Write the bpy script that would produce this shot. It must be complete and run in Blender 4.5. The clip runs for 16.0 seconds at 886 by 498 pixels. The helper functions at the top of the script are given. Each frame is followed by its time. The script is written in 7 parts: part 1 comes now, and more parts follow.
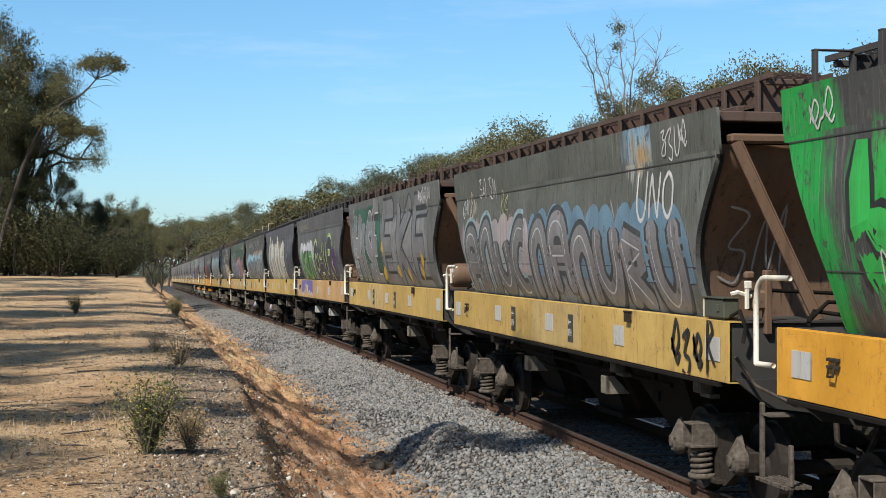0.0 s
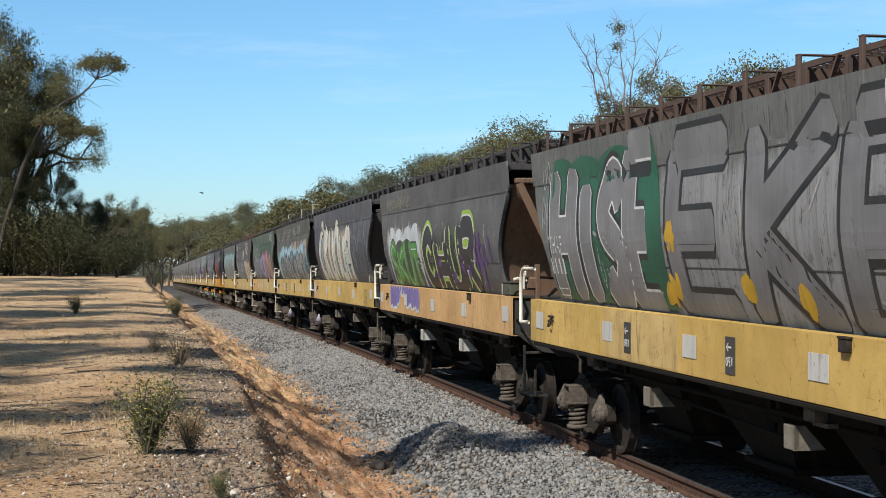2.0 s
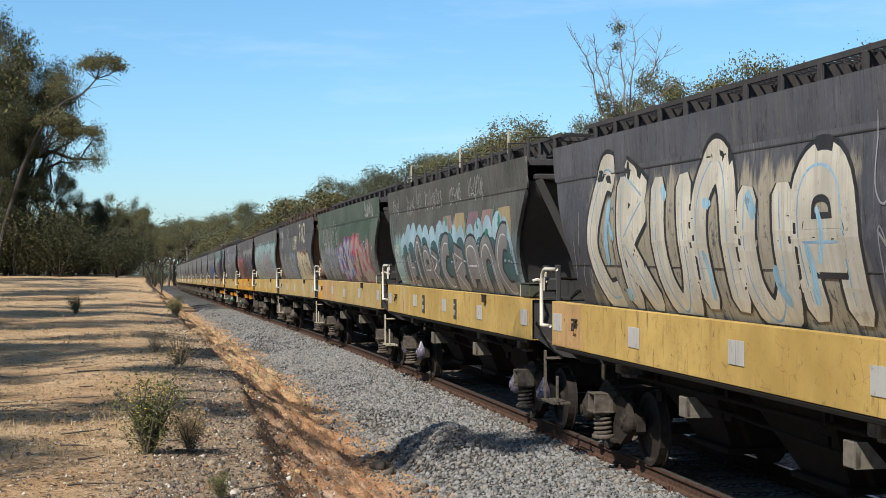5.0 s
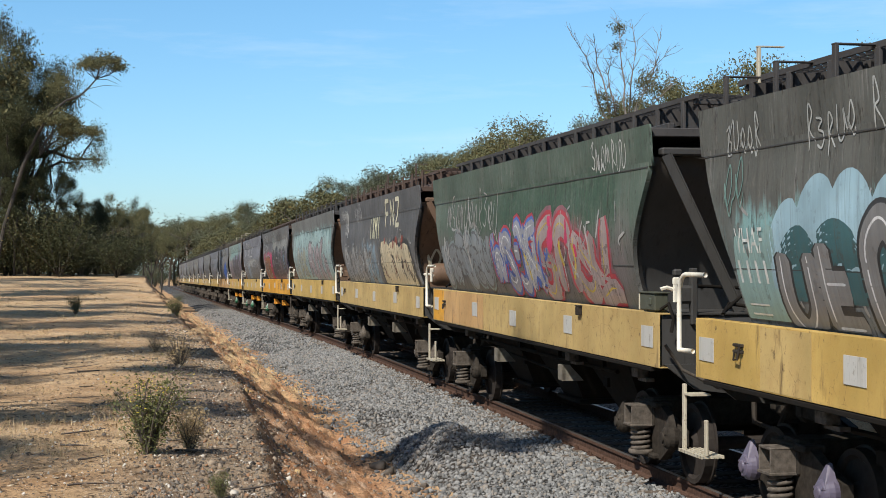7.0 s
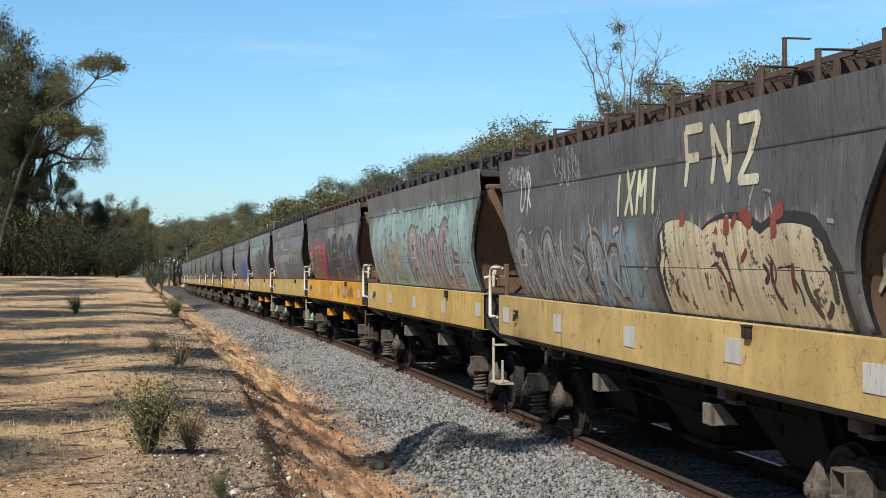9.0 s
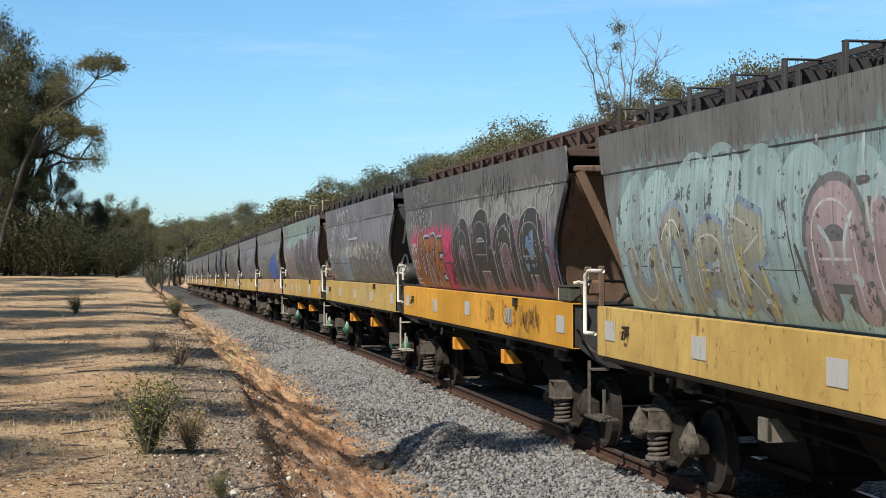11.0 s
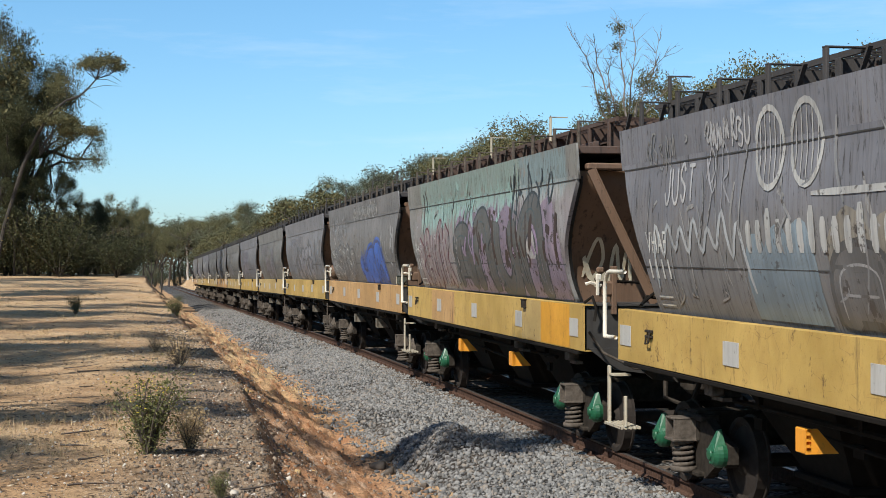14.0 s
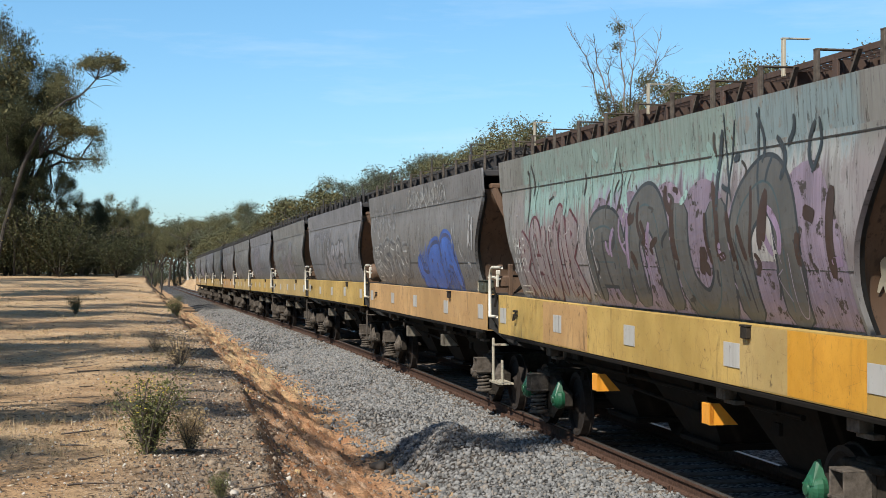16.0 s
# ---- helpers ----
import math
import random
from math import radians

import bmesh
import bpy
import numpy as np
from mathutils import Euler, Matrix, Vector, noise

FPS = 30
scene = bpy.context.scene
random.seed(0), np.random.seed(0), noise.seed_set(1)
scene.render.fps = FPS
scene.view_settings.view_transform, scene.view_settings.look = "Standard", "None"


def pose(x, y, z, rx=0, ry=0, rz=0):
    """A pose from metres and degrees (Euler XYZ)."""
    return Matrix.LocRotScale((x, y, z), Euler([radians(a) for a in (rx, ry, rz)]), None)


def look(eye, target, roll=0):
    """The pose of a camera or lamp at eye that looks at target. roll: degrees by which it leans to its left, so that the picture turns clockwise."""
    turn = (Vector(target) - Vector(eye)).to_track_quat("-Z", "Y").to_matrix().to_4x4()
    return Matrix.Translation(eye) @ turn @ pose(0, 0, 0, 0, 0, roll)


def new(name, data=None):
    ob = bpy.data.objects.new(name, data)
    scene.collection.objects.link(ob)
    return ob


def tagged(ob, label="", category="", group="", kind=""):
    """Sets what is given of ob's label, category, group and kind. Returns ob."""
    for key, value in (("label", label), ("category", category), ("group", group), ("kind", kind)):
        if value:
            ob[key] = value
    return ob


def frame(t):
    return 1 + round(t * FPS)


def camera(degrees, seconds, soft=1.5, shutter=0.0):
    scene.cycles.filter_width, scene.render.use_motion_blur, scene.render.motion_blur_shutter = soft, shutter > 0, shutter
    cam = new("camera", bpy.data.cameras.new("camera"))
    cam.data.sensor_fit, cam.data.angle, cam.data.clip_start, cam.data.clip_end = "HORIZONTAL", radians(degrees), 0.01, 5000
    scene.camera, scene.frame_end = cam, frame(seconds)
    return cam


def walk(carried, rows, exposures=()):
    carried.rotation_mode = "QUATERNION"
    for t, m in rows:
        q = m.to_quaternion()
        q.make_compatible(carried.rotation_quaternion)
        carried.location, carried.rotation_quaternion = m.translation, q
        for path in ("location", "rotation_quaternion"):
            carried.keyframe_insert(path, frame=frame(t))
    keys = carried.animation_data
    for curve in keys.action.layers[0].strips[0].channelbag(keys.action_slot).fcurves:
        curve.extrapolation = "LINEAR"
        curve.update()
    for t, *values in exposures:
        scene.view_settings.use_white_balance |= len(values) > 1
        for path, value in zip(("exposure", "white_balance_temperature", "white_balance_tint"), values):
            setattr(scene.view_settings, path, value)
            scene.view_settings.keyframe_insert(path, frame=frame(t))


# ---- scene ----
# ---------- camera ----------
cam = camera(32.01, 16.0, soft=0.9)
EYE = Vector((-6.933, 0.0, 2.6225))
YAW, PITCH = radians(10.963), radians(0.136)
AIM = EYE + Vector((math.sin(YAW) * math.cos(PITCH), math.cos(YAW) * math.cos(PITCH), math.sin(PITCH)))
walk(cam, [(0.0, look(EYE, AIM)), (16.0, look(EYE, AIM))])

# ---------- sky, sun, exposure ----------
SUN_ELEV, SUN_FROM = radians(47), Vector((-0.70, -0.71, 0)).normalized()
world = bpy.data.worlds.new("world")
scene.world = world
world.use_nodes = True
wn = world.node_tree
wn.nodes.clear()
w_out, w_bg = wn.nodes.new("ShaderNodeOutputWorld"), wn.nodes.new("ShaderNodeBackground")
w_sky = wn.nodes.new("ShaderNodeTexSky")
w_sky.sky_type, w_sky.sun_disc = "NISHITA", False
w_sky.sun_elevation = SUN_ELEV
w_sky.sun_rotation = math.atan2(SUN_FROM.x, SUN_FROM.y)
w_sky.air_density, w_sky.dust_density, w_sky.ozone_density = 1.0, 0.3, 2.2
w_co, w_map = wn.nodes.new("ShaderNodeTexCoord"), wn.nodes.new("ShaderNodeMapping")
w_map.inputs["Scale"].default_value = (2.2, 2.2, 16.0)
w_map.inputs["Rotation"].default_value = (0.10, -0.05, 0.3)
w_cl, w_ramp = wn.nodes.new("ShaderNodeTexNoise"), wn.nodes.new("ShaderNodeValToRGB")
w_cl.inputs["Scale"].default_value, w_cl.inputs["Detail"].default_value = 2.0, 8.0
w_cl.inputs["Roughness"].default_value = 0.62
w_ramp.color_ramp.elements[0].position, w_ramp.color_ramp.elements[1].position = 0.54, 0.86
w_ramp.color_ramp.elements[1].color = (0.30, 0.30, 0.30, 1)
w_mix = wn.nodes.new("ShaderNodeMix")
w_mix.data_type = "RGBA"
w_mix.inputs["B"].default_value = (7.5, 8.2, 9.0, 1)
wn.links.new(w_co.outputs["Generated"], w_map.inputs["Vector"])
wn.links.new(w_map.outputs["Vector"], w_cl.inputs["Vector"])
wn.links.new(w_cl.outputs["Fac"], w_ramp.inputs["Fac"])
wn.links.new(w_ramp.outputs["Color"], w_mix.inputs["Factor"])
w_tint = wn.nodes.new("ShaderNodeMix")
w_tint.data_type, w_tint.blend_type = "RGBA", "MULTIPLY"
w_tint.inputs["Factor"].default_value = 1.0
w_sep, w_rise, w_grade = wn.nodes.new("ShaderNodeSeparateXYZ"), wn.nodes.new("ShaderNodeMapRange"), wn.nodes.new("ShaderNodeMix")
w_grade.data_type = "RGBA"
w_rise.inputs["From Min"].default_value, w_rise.inputs["From Max"].default_value = 0.0, 0.22
w_grade.inputs["A"].default_value, w_grade.inputs["B"].default_value = (0.61, 0.85, 1.13, 1), (0.62, 0.96, 1.12, 1)
wn.links.new(w_co.outputs["Generated"], w_sep.inputs["Vector"])
wn.links.new(w_sep.outputs["Z"], w_rise.inputs["Value"])
wn.links.new(w_rise.outputs["Result"], w_grade.inputs["Factor"])
w_high, w_top = wn.nodes.new("ShaderNodeMapRange"), wn.nodes.new("ShaderNodeMix")
w_top.data_type = "RGBA"
w_high.inputs["From Min"].default_value, w_high.inputs["From Max"].default_value = 0.22, 0.75
w_top.inputs["B"].default_value = (0.80, 0.86, 0.86, 1)
wn.links.new(w_sep.outputs["Z"], w_high.inputs["Value"])
wn.links.new(w_high.outputs["Result"], w_top.inputs["Factor"])
wn.links.new(w_grade.outputs["Result"], w_top.inputs["A"])
wn.links.new(w_top.outputs["Result"], w_tint.inputs["B"])
wn.links.new(w_sky.outputs["Color"], w_tint.inputs["A"])
wn.links.new(w_tint.outputs["Result"], w_mix.inputs["A"])
wn.links.new(w_mix.outputs["Result"], w_bg.inputs["Color"])
wn.links.new(w_bg.outputs["Background"], w_out.inputs["Surface"])
w_bg.inputs["Strength"].default_value = 0.121
sun = new("sun", bpy.data.lights.new("sun", "SUN"))
sun.data.energy, sun.data.angle, sun.data.color = 5.2, radians(0.53), (1.0, 0.95, 0.87)
sun.matrix_world = look(SUN_FROM * 60 + Vector((0, 0, 60 * math.tan(SUN_ELEV))), (0, 0, 0))
scene.view_settings.exposure = 0.10


# ---------- small helpers ----------
def mesh_of(bm, smooth=False):
    me = bpy.data.meshes.new("mesh")
    bm.normal_update()
    bm.to_mesh(me)
    bm.free()
    if smooth:
        for p in me.polygons:
            p.use_smooth = True
    return me


def put_part(name, me, mat, parent, label="", at=None):
    """Links a mesh as one object under a thing or a part; the material belongs to the object, so that meshes may be shared."""
    ob = new(name, me)
    if not me.materials:
        me.materials.append(None)
    ob.material_slots[0].link = "OBJECT"
    ob.material_slots[0].material = mat
    if parent is not None:
        ob.parent = parent
    if at is not None:
        ob.matrix_basis = at
    if label:
        ob["label"] = label
    return ob


def part(name, bm, mat, parent, label="", smooth=False):
    return put_part(name, mesh_of(bm, smooth), mat, parent, label)


def box(bm, c, s, turn=(0, 0, 0), bevel=0.0):
    m = pose(*c, *turn) @ Matrix.Diagonal((*s, 1))
    geo = bmesh.ops.create_cube(bm, size=1, matrix=m)["verts"]
    if bevel:
        edges = list({e for v in geo for e in v.link_edges})
        bmesh.ops.bevel(bm, geom=edges, offset=bevel, segments=1, affect="EDGES")


def tube(bm, pts, r, n=8, r2=None, caps=True):
    """A tapered tube along a line of points."""
    pts = [Vector(p) for p in pts]
    rings = []
    up = Vector((0.31, 0.2, 0.93)).normalized()
    for i, p in enumerate(pts):
        d = (pts[min(i + 1, len(pts) - 1)] - pts[max(i - 1, 0)]).normalized()
        a = d.cross(up)
        if a.length < 0.05:
            a = d.cross(Vector((1, 0, 0)))
        a.normalize()
        b = d.cross(a)
        q = r if r2 is None else r + (r2 - r) * i / max(1, len(pts) - 1)
        rings.append([bm.verts.new(p + (a * math.cos(k * math.tau / n) + b * math.sin(k * math.tau / n)) * q) for k in range(n)])
    for u, v in zip(rings, rings[1:]):
        for k in range(n):
            bm.faces.new((u[k], u[(k + 1) % n], v[(k + 1) % n], v[k]))
    if caps:
        bm.faces.new(rings[0])
        bm.faces.new(rings[-1][::-1])


def lathe(bm, prof, m=Matrix(), n=16):
    """Turns a profile of (radius, along) about the local z axis."""
    rings = [[bm.verts.new(m @ Vector((r * math.cos(k * math.tau / n), r * math.sin(k * math.tau / n), h))) for k in range(n)] for r, h in prof]
    for u, v in zip(rings, rings[1:]):
        for k in range(n):
            bm.faces.new((u[k], u[(k + 1) % n], v[(k + 1) % n], v[k]))
    bm.faces.new(rings[0][::-1])
    bm.faces.new(rings[-1])


def plate(bm, outline, thick):
    """A plate from an outline of points, thickened by the vector thick."""
    thick = Vector(thick)
    a = [bm.verts.new(p) for p in outline]
    b = [bm.verts.new(Vector(p) + thick) for p in outline]
    bm.faces.new(a[::-1])
    bm.faces.new(b)
    n = len(a)
    for k in range(n):
        bm.faces.new((a[k], a[(k + 1) % n], b[(k + 1) % n], b[k]))


def arrays_mesh(verts, faces, smooth=False):
    me = bpy.data.meshes.new("mesh")
    me.from_pydata(np.asarray(verts).reshape(-1, 3).tolist(), [], [list(map(int, f)) for f in faces])
    me.update()
    if smooth:
        for p in me.polygons:
            p.use_smooth = True
    return me


# ---------- materials ----------
class Nodes:
    """A small wrapper to write node materials briefly."""

    def __init__(self, name):
        self.mat = bpy.data.materials.new(name)
        self.mat.use_nodes = True
        self.t = self.mat.node_tree
        self.bsdf = self.t.nodes["Principled BSDF"]

    def node(self, kind, **ins):
        n = self.t.nodes.new(kind)
        for k, v in ins.items():
            self.set(n.inputs[k.replace("_", " ")], v)
        return n

    def set(self, sock, v):
        if isinstance(v, bpy.types.NodeSocket):
            self.t.links.new(v, sock)
        elif isinstance(v, (tuple, list)) and len(v) == 3 and sock.type == "RGBA":
            sock.default_value = (*v, 1)
        else:
            sock.default_value = v

    def coords(self, which="Object", scale=(1, 1, 1), loc=(0, 0, 0)):
        c = self.node("ShaderNodeTexCoord")
        r = self.node("ShaderNodeObjectInfo").outputs["Random"]
        shift = self.node("ShaderNodeCombineXYZ", X=self.math("MULTIPLY", r, 31.0), Y=self.math("MULTIPLY", r, 77.0))
        v = self.t.nodes.new("ShaderNodeVectorMath")
        self.set(v.inputs[0], c.outputs[which]), self.set(v.inputs[1], shift.outputs[0])
        return self.node("ShaderNodeMapping", Vector=v.outputs[0], Scale=scale, Location=loc).outputs["Vector"]

    def world(self, scale=(1, 1, 1), loc=(0, 0, 0)):
        g = self.node("ShaderNodeNewGeometry")
        return self.node("ShaderNodeMapping", Vector=g.outputs["Position"], Scale=scale, Location=loc).outputs["Vector"]

    def noise(self, vec, scale, detail=4.0, rough=0.55, dist=0.0):
        return self.node("ShaderNodeTexNoise", Vector=vec, Scale=scale, Detail=detail, Roughness=rough, Distortion=dist).outputs["Fac"]

    def ramp(self, fac, lo, hi):
        return self.node("ShaderNodeMapRange", Value=fac, From_Min=lo, From_Max=hi).outputs["Result"]

    def mix(self, fac, a, b, kind="MIX"):
        n = self.t.nodes.new("ShaderNodeMix")
        n.data_type, n.blend_type = "RGBA", kind
        self.set(n.inputs["Factor"], fac), self.set(n.inputs["A"], a), self.set(n.inputs["B"], b)
        return n.outputs["Result"]

    def math(self, op, a, b=0.0, c=0.0):
        n = self.t.nodes.new("ShaderNodeMath")
        n.operation = op
        self.set(n.inputs[0], a), self.set(n.inputs[1], b), self.set(n.inputs[2], c)
        return n.outputs[0]

    def sep(self, vec):
        return self.node("ShaderNodeSeparateXYZ", Vector=vec).outputs

    def random(self):
        return self.node("ShaderNodeObjectInfo").outputs["Random"]

    def island(self):
        return self.node("ShaderNodeNewGeometry").outputs["Random Per Island"]

    def done(self, color, rough=0.6, metal=0.0, bump=None, depth=0.01, strength=0.5, gloss=None):
        if gloss is not None:
            self.bsdf.inputs["Specular IOR Level"].default_value = gloss
        self.set(self.bsdf.inputs["Base Color"], color)
        self.set(self.bsdf.inputs["Roughness"], rough)
        self.set(self.bsdf.inputs["Metallic"], metal)
        if bump is not None:
            b = self.node("ShaderNodeBump", Height=bump, Distance=depth, Strength=strength)
            self.t.links.new(b.outputs["Normal"], self.bsdf.inputs["Normal"])
        return self.mat


def worn_paint(name, color, dirt=(0.05, 0.035, 0.025), amount=0.5, rough=0.55, rust=0.62):
    """Old paint: fading in patches, rust runs and chips."""
    n = Nodes(name)
    v = n.coords("Object")
    big = n.noise(v, 1.1, 5)
    runs = n.noise(n.coords("Object", (3.5, 3.5, 0.4)), 1.6, 7, 0.7)
    drips = n.noise(n.coords("Object", (14, 14, 1.3)), 1.0, 4, 0.6)
    fine = n.noise(v, 26, 3)
    c = n.mix(n.math("MULTIPLY", n.ramp(big, 0.35, 0.75), 0.45), color, tuple(min(1, k * 1.25 + 0.04) for k in color))
    c = n.mix(n.math("MULTIPLY", n.ramp(runs, 0.5, 0.8), amount), c, dirt)
    c = n.mix(n.math("MULTIPLY", n.math("MULTIPLY", n.ramp(drips, 0.58, 0.68), n.ramp(big, 0.40, 0.55)), min(1.0, amount * 1.2)), c, tuple(k * 0.6 for k in dirt))
    c = n.mix(n.ramp(n.math("ADD", n.math("MULTIPLY", fine, 0.5), n.math("MULTIPLY", big, 0.5)), rust, rust + 0.06), c, (0.09, 0.035, 0.018))
    scab = n.noise(n.coords("Object", (1.6, 1.6, 1.0)), 8, 8, 0.78)
    c = n.mix(n.math("MULTIPLY", n.ramp(scab, 0.575, 0.63), min(1.0, amount)), c, tuple(k * 0.8 for k in dirt))
    return n.done(c, rough, 0.0, fine, 0.004, 0.25)


def plain(name, color, rough=0.6, metal=0.0, vary=0.25, scale=9.0):
    n = Nodes(name)
    f = n.noise(n.coords("Object"), scale, 5, 0.6)
    c = n.mix(n.ramp(f, 0.3, 0.7), tuple(k * (1 - vary) for k in color), tuple(min(1, k * (1 + vary)) for k in color))
    return n.done(c, rough, metal, f, 0.004, 0.3, 0.5 if metal else 0.12)


RUST_BROWN = worn_paint("brown_end_paint", (0.13, 0.075, 0.043), (0.03, 0.018, 0.012), 0.55, 0.7, 0.66)
DARK_END = worn_paint("dark_end_paint", (0.035, 0.033, 0.030), (0.02, 0.015, 0.012), 0.4, 0.6, 0.68)
ROOF_IRON = worn_paint("roof_iron", (0.075, 0.045, 0.032), (0.03, 0.02, 0.015), 0.5, 0.75, 0.6)
ROOF_DARK = worn_paint("roof_iron_dark", (0.04, 0.036, 0.034), (0.02, 0.015, 0.012), 0.4, 0.75, 0.64)
# one near-black colour for the underframe, chutes and pipes
UNDER_BLACK = plain("near_black_underframe", (0.013, 0.011, 0.009), 0.9)
BOGIE_GREY = plain("bogie_dust", (0.105, 0.088, 0.072), 0.85, 0, 0.45, 14)
BOGIE_DARK = plain("bogie_grime", (0.036, 0.030, 0.024), 0.8, 0, 0.45, 14)
CAP_GREEN = worn_paint("green_cap_paint", (0.010, 0.095, 0.042), (0.03, 0.03, 0.02), 0.3, 0.4, 0.72)
CAP_VIOLET = worn_paint("violet_cap_paint", (0.105, 0.09, 0.13), (0.03, 0.03, 0.03), 0.3, 0.4, 0.72)
WHITE_RAIL = worn_paint("white_handrail_paint", (0.64, 0.60, 0.50), (0.25, 0.18, 0.12), 0.5, 0.5, 0.68)
CREAM_STEP = worn_paint("cream_step_paint", (0.45, 0.40, 0.30), (0.15, 0.10, 0.06), 0.6, 0.6, 0.6)
ORANGE_PAINT = worn_paint("orange_bracket_paint", (0.85, 0.34, 0.03), (0.3, 0.15, 0.05), 0.3, 0.5, 0.75)
BOX_OLIVE = worn_paint("olive_box_paint", (0.055, 0.058, 0.038), (0.03, 0.025, 0.018), 0.4, 0.6, 0.68)
DULL_BRACKET = plain("dull_bracket_paint", (0.17, 0.15, 0.12), 0.75)
REFLECTOR = worn_paint("white_reflector_sheet", (0.44, 0.43, 0.40), (0.22, 0.19, 0.15), 0.6, 0.5, 0.72)
WHITE_PAINT = plain("white_marking_paint", (0.55, 0.55, 0.52), 0.6)
STEEL = plain("wheel_steel", (0.035, 0.029, 0.025), 0.7)
RAIL_TOP = plain("polished_rail_top", (0.30, 0.27, 0.25), 0.35, 0.8)
RAIL_RUST = plain("rusty_rail_side", (0.085, 0.05, 0.036), 0.85, 0, 0.4, 20)
SLEEPER_MAT = plain("old_sleeper", (0.12, 0.095, 0.075), 0.9, 0, 0.4, 12)

def sill_paint(name, color, wear):
    """Yellow sill paint: mottled fading, rust bruises, short stain runs, scratches."""
    n = Nodes(name)
    v = n.coords("Object")
    big, mid, fine = n.noise(v, 0.7, 4), n.noise(v, 3.5, 7, 0.7), n.noise(v, 30, 4, 0.7)
    c = n.mix(n.ramp(big, 0.35, 0.68), tuple(k * 0.78 for k in color), tuple(min(1, k * 1.12 + 0.02) for k in color))
    c = n.mix(n.math("MULTIPLY", n.ramp(mid, 0.42, 0.72), 0.45), c, (color[0] * 0.72, color[1] * 0.62, color[2] * 0.62))
    stain = n.math("MULTIPLY", n.ramp(n.noise(n.coords("Object", (5, 5, 1.0)), 1.2, 6, 0.72), 0.55, 0.70), n.ramp(big, 0.40, 0.58))
    c = n.mix(n.math("MULTIPLY", stain, wear), c, (0.10, 0.06, 0.03))
    bruise = n.noise(n.coords("Object", (1.2, 1.2, 1.0), (4, 2, 7)), 6.5, 8, 0.72)
    c = n.mix(n.math("MULTIPLY", n.ramp(bruise, 0.60, 0.67), wear), c, (0.075, 0.040, 0.022))
    crack = n.node("ShaderNodeTexVoronoi", Vector=n.coords("Object", (1, 1, 1.6)), Scale=3.2)
    crack.feature = "DISTANCE_TO_EDGE"
    c = n.mix(n.math("MULTIPLY", n.math("MULTIPLY", n.ramp(crack.outputs["Distance"], 0.012, 0.004), n.ramp(mid, 0.48, 0.58)), wear * 0.8), c, (0.13, 0.08, 0.04))
    c = n.mix(n.math("MULTIPLY", n.ramp(fine, 0.58, 0.70), 0.35), c, tuple(k * 0.45 for k in color))
    return n.done(c, 0.6, 0.0, n.math("ADD", mid, n.math("MULTIPLY", fine, 0.2)), 0.012, 0.35, 0.3)


SILLS = {
    "fresh": sill_paint("fresh_yellow_sill_paint", (0.66, 0.32, 0.028), 0.5),
    "yellow": sill_paint("yellow_sill_paint", (0.52, 0.345, 0.095), 0.8),
    "pale": sill_paint("faded_yellow_sill_paint", (0.49, 0.345, 0.13), 0.8),
    "tan": sill_paint("tan_sill_paint", (0.53, 0.32, 0.13), 0.7),
}


